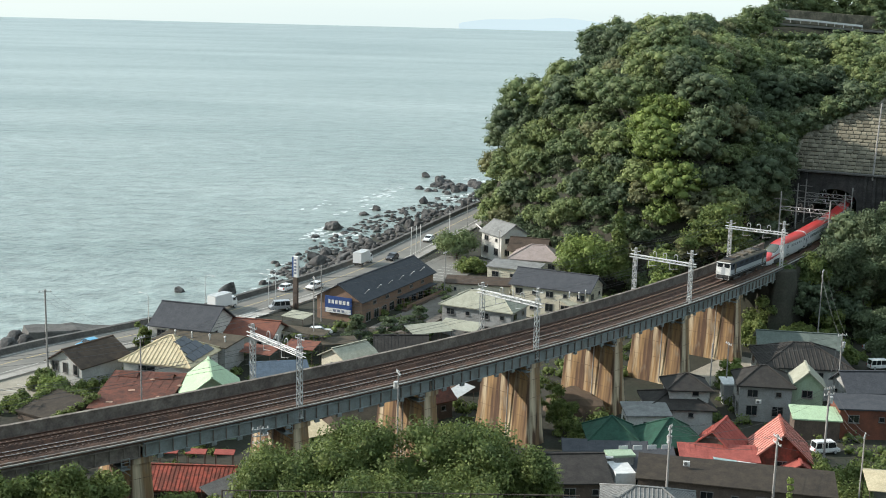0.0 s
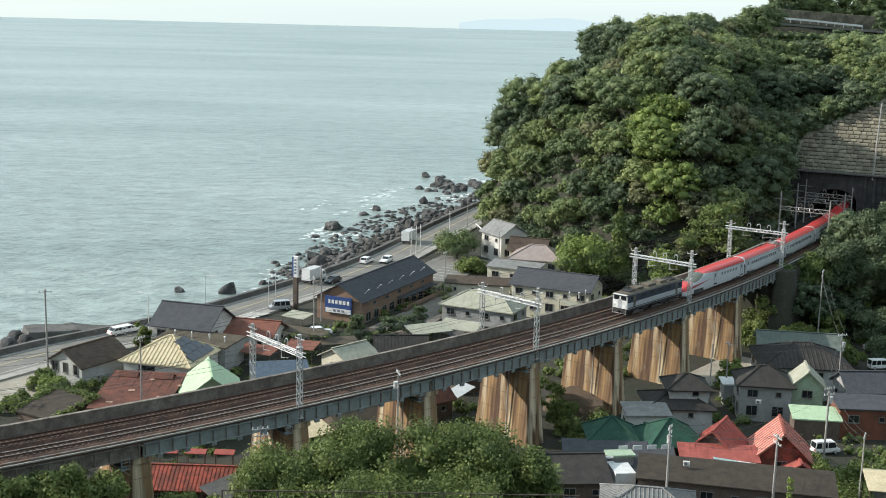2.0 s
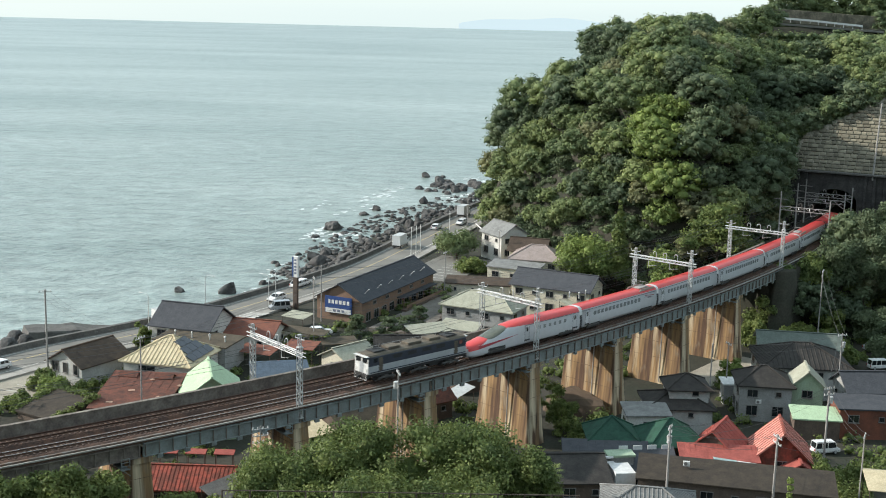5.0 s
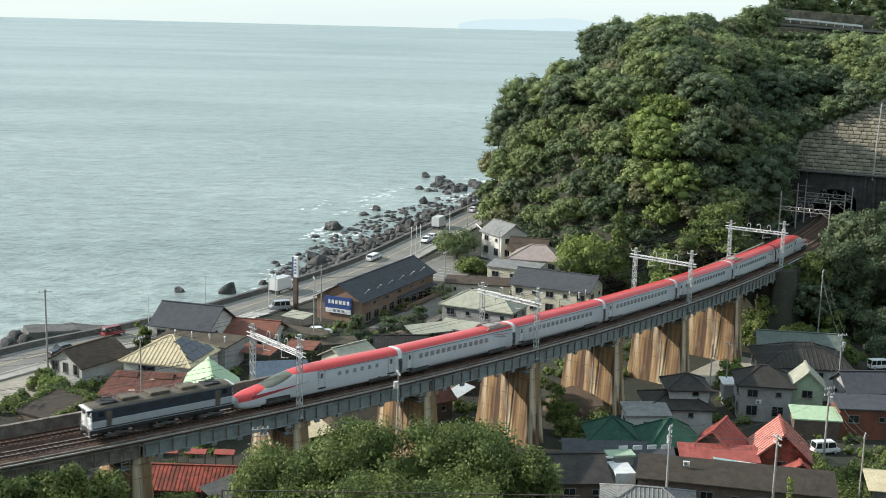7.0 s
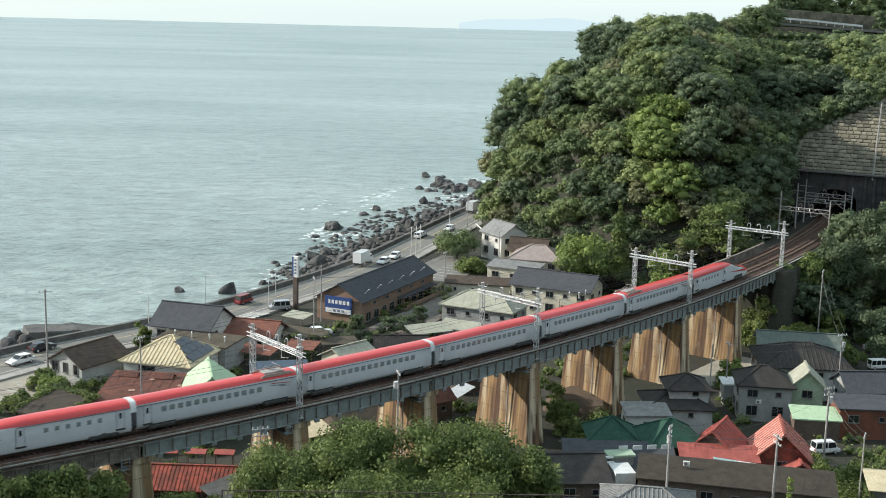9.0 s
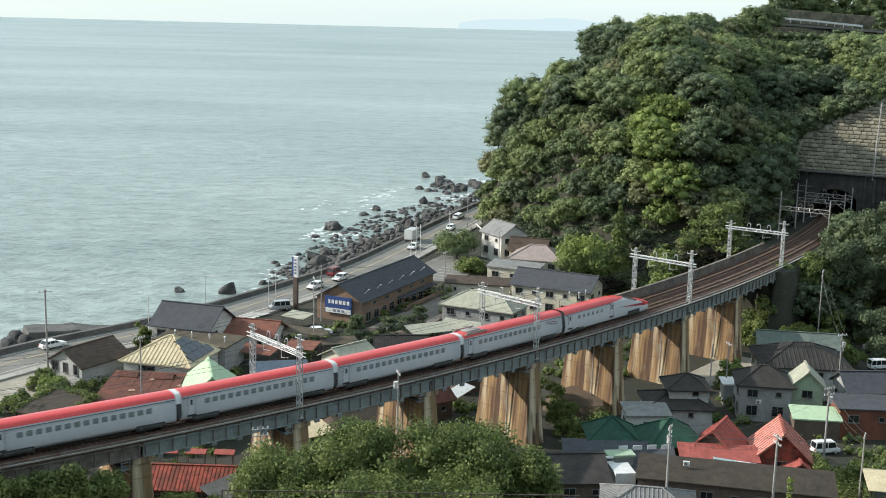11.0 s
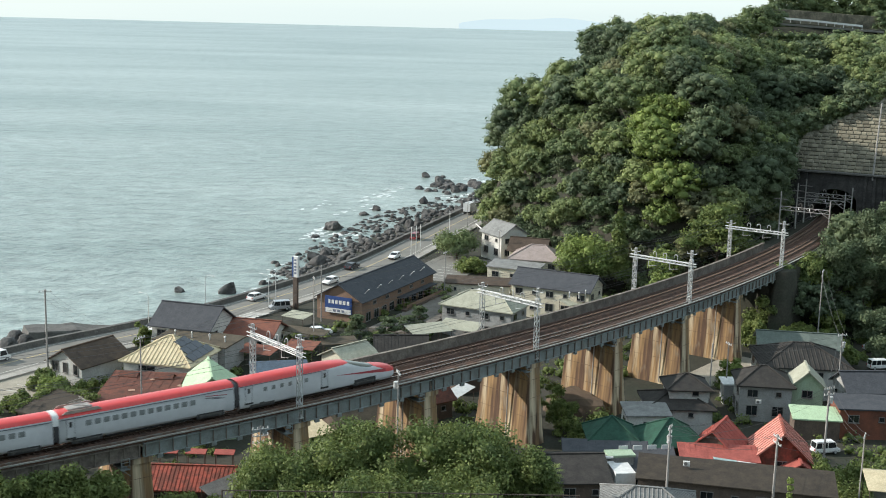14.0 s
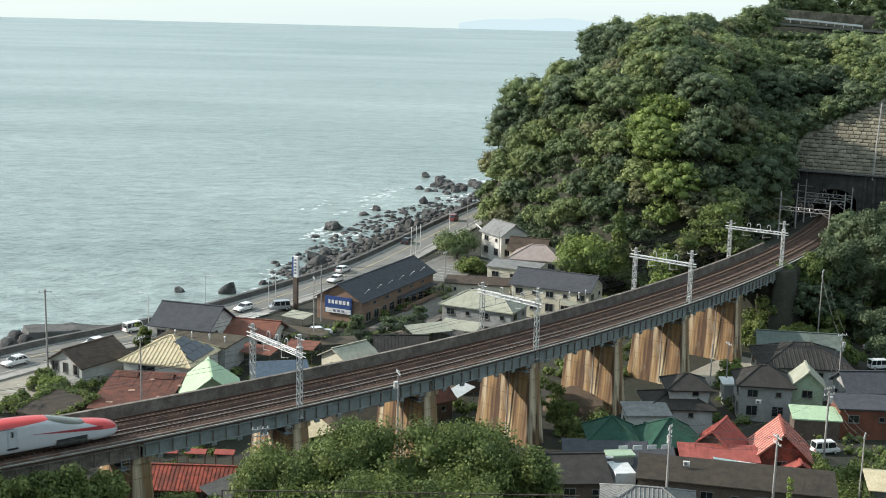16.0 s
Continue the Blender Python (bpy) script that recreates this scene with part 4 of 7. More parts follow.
def build_loco():
    t = thing("electric_locomotive", pose(0, 0, 0), "dark blue and pale grey box-shaped electric locomotive with a dusty roof", "locomotive")

    L = 8.15
    part("frame", box((0, 0, 1.05), (2 * L + 0.2, 2.7, 0.35), bevel=0.05), M["under"], t)
    part("body", box((0, 0, 1.72), (2 * L, 2.8, 1.0), bevel=0.06), M["loco_pale"], t, "pale grey lower body")
    part("upper_body", box((0, 0, 2.79), (2 * L - 0.02, 2.81, 1.2), bevel=0.08), M["loco_blue"], t, "dark blue upper body")
    bm = bmesh.new()
    add_prism(bm, [(-1.36, 3.38), (-1.2, 3.56), (-0.6, 3.68), (0.6, 3.68), (1.2, 3.56), (1.36, 3.38)], -L + 0.1, L - 0.1)
    bmesh.ops.transform(bm, matrix=Matrix.Rotation(-math.pi / 2, 4, "Z"), verts=bm.verts)
    part("roof", bm, M["loco_roof"], t, "dusty brown-grey roof")
    for x, n in ((-3.2, 1.9), (0.2, 2.2), (3.6, 1.9)):
        part("roof_box", box((x, 0, 3.83), (n, 1.5, 0.34), bevel=0.06), M["loco_roof"], t)
    bm = bmesh.new()
    for x in np.arange(-6, 6.1, 1.2):
        add_rod(bm, (x, -0.95, 3.6), (x, -0.95, 4.0), 0.05, seg=5)
    add_rod(bm, (-6, -0.95, 3.98), (6, -0.95, 3.98), 0.03, seg=5)
    part("roof_conductor", bm, M["pole"], t)
    for x in (-6.0, 6.0):
        bm = bmesh.new()
        add_box(bm, (x, 0, 3.78), (1.9, 1.6, 0.12))
        for y in (-0.6, 0.6):
            add_rod(bm, (x - 0.9, y, 3.85), (x + 0.9, y * 0.8, 4.15), 0.035, seg=5)
            add_rod(bm, (x + 0.9, y * 0.8, 4.15), (x - 0.6, y * 0.6, 4.4), 0.03, seg=5)
        add_rod(bm, (x - 0.6, -0.9, 4.4), (x - 0.6, 0.9, 4.4), 0.04, seg=5)
        part("pantograph", bm, M["skirt"], t)
    for s in (-1, 1):
        f = part("front", box((s * (L + 0.03), 0, 2.2), (0.1, 2.6, 1.9), bevel=0.03), M["white_paint"], t, "white front")
        for y in (-0.62, 0.62):
            part("cab_window", box((s * (L + 0.07), y, 2.88), (0.06, 1.0, 0.62), bevel=0.02), M["glass"], f)
        for y in (-0.95, 0.95):
            bm = bmesh.new()
            bmesh.ops.create_cone(bm, cap_ends=True, segments=12, radius1=0.16, radius2=0.16, depth=0.1,
                                  matrix=Matrix.Translation((s * (L + 0.1), y, 1.75)) @ Matrix.Rotation(math.pi / 2, 4, "Y"))
            part("headlight", bm, M["lamp_glass"], f)
        part("visor", box((s * (L + 0.12), 0, 3.42), (0.5, 2.5, 0.1), bevel=0.03), M["white_paint"], f)
        part("door_recess", box((s * (L + 0.08), 0, 2.0), (0.06, 0.7, 1.4)), M["loco_pale"], f)
        part("buffer_beam", box((s * (L + 0.1), 0, 0.9), (0.3, 2.6, 0.5), bevel=0.03), M["under"], t)
        part("coupler", box((s * (L + 0.45), 0, 0.88), (0.7, 0.3, 0.3), bevel=0.05), M["under"], t)
        bm = bmesh.new()
        for y in (-1.15, 1.15):
            add_rod(bm, (s * (L + 0.25), y, 0.5), (s * (L + 0.25), y, 1.9), 0.03, seg=5)
        add_rod(bm, (s * (L + 0.25), -1.15, 0.55), (s * (L + 0.25), 1.15, 0.55), 0.03, seg=5)
        part("handrail", bm, M["white_paint"], t)
        for side in (-1, 1):
            part("cab_side_window", box((s * (L - 1.0), side * 1.39, 2.9), (0.62, 0.05, 0.55), bevel=0.02), M["glass"], t)
            part("cab_door", box((s * (L - 1.85), side * 1.405, 2.3), (0.62, 0.03, 1.75)), M["loco_roof"], t, "weathered cab door")
    for side in (-1, 1):
        part("trim_strip", box((0, side * 1.405, 1.42), (2 * L - 0.3, 0.04, 0.12)), M["loco_blue"], t)
        for x in (-3.6, -1.2, 1.2, 3.6):
            part("grille", box((x, side * 1.39, 2.95), (1.5, 0.04, 0.5), bevel=0.01), M["skirt"], t)
    for x in (-5.4, 0.0, 5.4):
        bogie(t, x)
    part("tank", box((2.7, 0, 0.7), (1.6, 2.4, 0.5), bevel=0.06), M["under"], t)
    part("tank", box((-2.7, 0, 0.7), (1.6, 2.4, 0.5), bevel=0.06), M["under"], t)
    return t


# ---- houses ----
def window_unit(parent, m, w, h, bars=1):
    """A sliding window set in a frame; m: its middle on the wall, y outwards."""
    bm = bmesh.new()
    for x in (-w / 2, w / 2):
        add_box(bm, (x, 0.03, 0), (0.08, 0.12, h + 0.08))
    for z in (-h / 2, h / 2):
        add_box(bm, (0, 0.03, z), (w + 0.08, 0.12, 0.08))
    for i in range(bars):
        add_box(bm, (-w / 2 + w * (i + 1) / (bars + 1), 0.03, 0), (0.06, 0.1, h))
    o = part("window", bm, M["frame"], parent)
    o.matrix_basis = m
    part("pane", box((0, 0.025, 0), (w - 0.06, 0.04, h - 0.06)), M["glass"], o)
    part("sill", box((0, 0.1, -h / 2 - 0.07), (w + 0.2, 0.22, 0.06)), M["frame"], o)
    return o


def roof_gable(w, d, eave, ridge, over=0.55, th=0.16, shift=0.0):
    """Ridge along x."""
    hw, hd = w / 2 + over, d / 2 + over
    k = (ridge - eave) / (d / 2 - abs(shift) if shift else d / 2)
    ez = eave - over * (ridge - eave) / (d / 2)
    bm = bmesh.new()
    o = [(-hd, ez), (shift, ridge), (hd, ez), (hd, ez - th), (shift, ridge - th * 1.2), (-hd, ez - th)]
    add_prism(bm, [(y, z + 0.16) for y, z in o], -hw, hw)
    bmesh.ops.transform(bm, matrix=Matrix.Rotation(-math.pi / 2, 4, "Z") @ Matrix.Diagonal((-1, 1, 1, 1)), verts=bm.verts)
    bmesh.ops.recalc_face_normals(bm, faces=bm.faces)
    return bm


def roof_hip(w, d, eave, ridge, over=0.6, th=0.18):
    hw, hd = w / 2 + over, d / 2 + over
    r = max(w / 2 - d / 2, 0.05) if w >= d else 0.05
    rd = 0.02 if w >= d else d / 2 - w / 2
    ez = eave - 0.12
    bm = bmesh.new()
    low = [bm.verts.new((x, y, ez - th)) for x, y in ((-hw, -hd), (hw, -hd), (hw, hd), (-hw, hd))]
    up = [bm.verts.new((x, y, ez)) for x, y in ((-hw, -hd), (hw, -hd), (hw, hd), (-hw, hd))]
    t = [bm.verts.new((x, y, ridge)) for x, y in ((-r, -rd), (r, -rd), (r, rd), (-r, rd))]
    for a, b in ((low, up), (up, t)):
        for i in range(4):
            bm.faces.new((a[i], a[(i + 1) % 4], b[(i + 1) % 4], b[i]))
    bm.faces.new(t)
    bm.faces.new(list(reversed(low)))
    bmesh.ops.recalc_face_normals(bm, faces=bm.faces)
    return bm


def roof_flat(w, d, z, fall=0.3, over=0.3, th=0.2):
    bm = bmesh.new()
    hd = d / 2 + over
    add_prism(bm, [(-hd, z), (hd, z + fall), (hd, z + fall + th), (-hd, z + th)], -w / 2 - over, w / 2 + over)
    bmesh.ops.transform(bm, matrix=Matrix.Rotation(-math.pi / 2, 4, "Z") @ Matrix.Diagonal((-1, 1, 1, 1)), verts=bm.verts)
    bmesh.ops.recalc_face_normals(bm, faces=bm.faces)
    return bm


def roof_battens(parent, kind, w, d, eave, ridge, mt, step, over=0.5, size=0.07):
    """Standing seams or tile rolls down both slopes of a gable or a leaning roof."""
    if kind == "flat":
        slopes = [((0, -d / 2 - over + 0.3, eave), (0, d / 2 + over - 0.3, ridge))]
    else:
        ez = eave - over * (ridge - eave) / (d / 2)
        slopes = [((0, s * (d / 2 + over), ez), (0, 0, ridge)) for s in (-1, 1)]
    for a, b in slopes:
        n = int((w + 2 * over) / step)
        for i in range(n + 1):
            x = -w / 2 - over + 0.05 + i * (w + 2 * over - 0.1) / n
            a_, b_ = Vector((x, a[1], a[2])), Vector((x, b[1], b[2]))
            dd = b_ - a_
            m = Matrix.Translation((a_ + b_) / 2 + Vector((0, 0, 0.18))) @ dd.to_track_quat("Y", "Z").to_matrix().to_4x4()
            bm = bmesh.new()
            add_box(bm, (0, 0, 0), (size, dd.length, size), m=m)
            part("roof_batten", bm, mt, parent)


def house(name, label, x, y, rz, w, d, eave, ridge, kind, wall, roof, base=None, windows=(), seams=0.0, category="house", over=0.55, trim=None, ribs=0.0):
    """A house with its ridge along its own x. eave and ridge: heights above the sea.
    windows: (side, offset, height above the sea, width, height); sides s (front, -y), n, e (+x), w."""
    g = float(height(x, y)) - 0.4 if base is None else base
    t = thing(name, pose(x, y, g, 0, 0, rz), label, category, "houses of the village")
    e, r = eave - g, ridge - g
    bm = bmesh.new()
    if kind == "gable":
        add_prism(bm, [(-d / 2, 0), (d / 2, 0), (d / 2, e), (0, r - 0.1), (-d / 2, e)], -w / 2, w / 2)
        bmesh.ops.transform(bm, matrix=Matrix.Rotation(-math.pi / 2, 4, "Z") @ Matrix.Diagonal((-1, 1, 1, 1)), verts=bm.verts)
        bmesh.ops.recalc_face_normals(bm, faces=bm.faces)
        rf = roof_gable(w, d, e, r, over)
    elif kind == "hip":
        add_box(bm, (0, 0, e / 2), (w, d, e))
        rf = roof_hip(w, d, e, r, over)
    else:
        add_prism(bm, [(-d / 2, 0), (d / 2, 0), (d / 2, r), (-d / 2, e)], -w / 2, w / 2)
        bmesh.ops.transform(bm, matrix=Matrix.Rotation(-math.pi / 2, 4, "Z") @ Matrix.Diagonal((-1, 1, 1, 1)), verts=bm.verts)
        bmesh.ops.recalc_face_normals(bm, faces=bm.faces)
        rf = roof_flat(w, d, e, r - e, 0.3)
    wl_ = part("wall", bm, wall, t)
    ro = part("roof", rf, roof, t)
    if kind == "gable":
        part("ridge_cap", box((0, 0, r + 0.2), (w + 2 * over + 0.06, 0.34, 0.16), bevel=0.03), trim or roof, ro)
    if kind == "hip":
        hw, hd = w / 2 + over, d / 2 + over
        k = max(w / 2 - d / 2, 0.05) if w >= d else 0.05
        kd = 0.02 if w >= d else d / 2 - w / 2
        for sx in (-1, 1):
            for sy in (-1, 1):
                part("hip_cap", rod((sx * hw, sy * hd, e - 0.08), (sx * k, sy * kd, r + 0.04), 0.13, seg=5), trim or roof, ro)
        part("ridge_cap", box((0, 0, r + 0.04), (2 * k + 0.3, 2 * kd + 0.3, 0.16), bevel=0.03), trim or roof, ro)
    if seams:
        roof_battens(ro, "flat" if kind == "flat" else "gable", w, d, e, r, trim or roof, seams, 0.3 if kind == "flat" else over)
    if not windows and category == "house":
        windows = []
        for side, span in (("s", w), ("e", d), ("w", d)):
            n = max(1, int(span / 3.2))
            for i in range(n):
                off = (i + 0.5) * span / n - span / 2
                windows.append((side, off, eave - 1.35, 1.5 if i % 2 == 0 else 0.8, 1.1 if i % 2 == 0 else 0.7))
                if e > 5.2:
                    windows.append((side, off, eave - 4.0, 1.6, 1.5))
    if ribs and kind == "hip":
        hw, hd = w / 2 + over, d / 2 + over
        k = max(w / 2 - d / 2, 0.05) if w >= d else 0.05
        for i in range(1, int(2 * hw / ribs)):
            x_ = -hw + i * ribs
            u = 1 - max(0.0, (abs(x_) - k) / (hw - k))
            part("tile_roll", rod((x_, -hd, e - 0.1), (x_, -hd + u * hd, e - 0.12 + u * (r - e + 0.12)), 0.09, seg=5), trim or roof, ro)
        for i in range(1, int(2 * hd / ribs)):
            y_ = -hd + i * ribs
            u = 1 - abs(y_) / hd
            for sx in ((1, -1) if w < 10.5 else (-1,)):
                part("tile_roll", rod((sx * hw, y_, e - 0.1), (sx * (hw - u * (hw - k)), y_, e - 0.12 + u * (r - e + 0.12)), 0.07, seg=5), trim or roof, ro)
    for side, off, z, ww, wh in windows:
        ang = {"s": 180, "n": 0, "e": -90, "w": 90}[side]
        px, py = {"s": (off, -d / 2), "n": (off, d / 2), "e": (w / 2, off), "w": (-w / 2, off)}[side]
        window_unit(wl_, pose(px, py, z - g, 0, 0, ang), ww, wh, 1 if ww > 0.9 else 0)
    return t


def tile(name, colour, second=None, **k):
    return material(name, colour, 0.8, spec=0.2, second=second, scale=k.pop("scale", 0.9), fine=k.pop("fine", 6), vary=k.pop("vary", 0.16), bump=k.pop("bump", 0.4), **k)


M["r_slate"] = tile("roof_slate", (0.075, 0.078, 0.085), (0.055, 0.058, 0.066))
M["r_brown"] = tile("roof_brown", (0.095, 0.07, 0.052), (0.06, 0.045, 0.036))
M["r_cream"] = tile("roof_cream", (0.60, 0.51, 0.34), (0.48, 0.40, 0.26))
M["r_rust"] = tile("roof_rust", (0.17, 0.065, 0.045), (0.075, 0.04, 0.032))
M["r_green"] = tile("roof_green", (0.42, 0.55, 0.36), (0.36, 0.47, 0.31))
M["r_dgreen"] = tile("roof_dark_green", (0.03, 0.085, 0.058), (0.022, 0.055, 0.04))
M["r_red"] = tile("roof_red", (0.36, 0.10, 0.08), (0.25, 0.07, 0.058))
M["r_greygreen"] = tile("roof_grey_green", (0.14, 0.165, 0.145), (0.10, 0.12, 0.105))
M["r_coral"] = tile("roof_coral", (0.58, 0.26, 0.21), (0.44, 0.18, 0.145))
M["r_faded"] = tile("roof_faded_red", (0.33, 0.085, 0.06), (0.17, 0.06, 0.045), mix=(0.42, 0.56))
M["r_brick"] = tile("roof_brick", (0.22, 0.09, 0.06), (0.15, 0.065, 0.05))
M["r_flat"] = tile("roof_flat_brown", (0.105, 0.085, 0.06), (0.07, 0.058, 0.043))
M["r_mud"] = tile("roof_dark_brown", (0.062, 0.05, 0.038), (0.04, 0.033, 0.027))
M["r_blue"] = tile("roof_blue", (0.075, 0.105, 0.14), (0.055, 0.075, 0.10))
M["r_grey"] = tile("roof_grey", (0.24, 0.24, 0.23), (0.16, 0.16, 0.155))
M["r_palegreen"] = tile("roof_pale_olive", (0.37, 0.365, 0.29), (0.28, 0.28, 0.22))
M["r_pink"] = tile("roof_mauve", (0.34, 0.28, 0.26), (0.27, 0.22, 0.20))
M["r_dark"] = tile("roof_dark", (0.055, 0.05, 0.045), (0.035, 0.032, 0.03))
M["w_white"] = tile("wall_white", (0.62, 0.61, 0.57), (0.5, 0.48, 0.44), scale=0.4)
M["w_pale"] = tile("wall_pale_grey", (0.48, 0.48, 0.46), (0.36, 0.36, 0.34), scale=0.4)
M["w_cream"] = tile("wall_cream", (0.60, 0.56, 0.45), (0.5, 0.46, 0.36), scale=0.4)
M["w_grey"] = tile("wall_grey", (0.36, 0.36, 0.35), (0.26, 0.26, 0.25), scale=0.4)
M["w_wood"] = tile("wall_wood", (0.25, 0.165, 0.12), (0.19, 0.125, 0.09), scale=0.5)
M["w_green"] = tile("wall_green", (0.36, 0.46, 0.33), (0.28, 0.36, 0.26), scale=0.4)
M["w_brown"] = tile("wall_brown", (0.15, 0.115, 0.09), (0.09, 0.07, 0.06), scale=0.4)
M["w_rust"] = tile("wall_rust", (0.24, 0.09, 0.055), (0.13, 0.06, 0.045), scale=0.5)
M["solar"] = material("solar_panel", (0.06, 0.065, 0.08), 0.25, vary=0.05, bump=0.0)

# ---- vegetation ----
RNG = np.random.default_rng(7)


def ico(sub):
    bm = bmesh.new()
    bmesh.ops.create_icosphere(bm, subdivisions=sub, radius=1)
    bm.verts.ensure_lookup_table()
    v = np.array([p.co for p in bm.verts])
    f = np.array([[q.index for q in p.verts] for p in bm.faces])
    bm.free()
    return v, f


ICO_V, ICO_F = ico(1)


def foliage(lobes, cards, size, core=0.82, flat=1.0, loose=(0.80, 1.13), ruffle=0.75):
    """Leaf sprays over the outside of round lobes (x, y, z, radius), with a dark core in each. Returns corners and triangles."""
    vs, fs, base = [], [], 0
    lobes = np.asarray(lobes, float)
    area = lobes[:, 3] ** 2
    share = np.maximum(6, (cards * area / area.sum()).astype(int))
    for (x, y, z, r), n in zip(lobes, share):
        jig = 1 + 0.22 * RNG.standard_normal((len(ICO_V), 1)).clip(-1, 1)
        vs.append(ICO_V * jig * r * core * (1, 1, flat) + (x, y, z))
        fs.append(ICO_F + base)
        base += len(ICO_V)
        d = RNG.standard_normal((n, 3))
        d[:, 2] = np.where(d[:, 2] < 0, d[:, 2] * 0.45, d[:, 2])
        d /= np.linalg.norm(d, axis=1, keepdims=True)
        c = d * r * RNG.uniform(*loose, (n, 1)) * (1, 1, flat) + (x, y, z)
        nrm = d + ruffle * RNG.standard_normal((n, 3))
        nrm[:, 2] += 0.35
        nrm /= np.linalg.norm(nrm, axis=1, keepdims=True)
        t = np.cross(nrm, RNG.standard_normal((n, 3)))
        t /= np.linalg.norm(t, axis=1, keepdims=True)
        b = np.cross(nrm, t)
        s = size * RNG.uniform(0.55, 1.35, (n, 1))
        q = np.stack([c - t * s, c + b * s * 0.55 + nrm * s * 0.18, c + t * s, c - b * s * 0.55 + nrm * s * 0.18], 1).reshape(-1, 3)
        i = base + 4 * np.arange(n)[:, None]
        vs.append(q)
        fs.append(np.concatenate([i + [0, 1, 2], i + [0, 2, 3]], 0))
        base += 4 * n
    return np.concatenate(vs), np.concatenate(fs)


def crown_lobes(x, y, z, r, h, n):
    """Lobes of a broad crown: its middle at x, y, z."""
    out = [(x, y, z, r * 0.62)]
    for i in range(n):
        a = 2.4 * i + RNG.uniform(0, 0.8)
        u = RNG.uniform(-0.45, 0.95)
        k = math.sqrt(max(0.05, 1 - u * u)) * RNG.uniform(0.55, 0.85)
        out.append((x + r * k * math.cos(a), y + r * k * math.sin(a), z + h * 0.5 * u, r * RNG.uniform(0.28, 0.46)))
    return out


def in_clearing(x, y):
    """The railway, the stone slope over the tunnel and the hill road stay clear of trees."""
    ang = math.degrees(math.atan2(y - CY, x - CX))
    rad = math.hypot(x - CX, y - CY) - R
    if abs(rad + 1.9) < 8.5 and -36 < ang < -25.2:
        return True
    o = arc(-25.6, -1.95)
    ca, sa = math.cos(radians(-25.6)), math.sin(radians(-25.6))
    u, v = (x - o.x) * ca + (y - o.y) * sa, -(x - o.x) * sa + (y - o.y) * ca
    if -9.5 < u < 26 and -6 < v < 0.68 * (slope_top(u) - 11.6) + 2.0:
        return True
    return 94 < x < 128 and 360 < y < 377


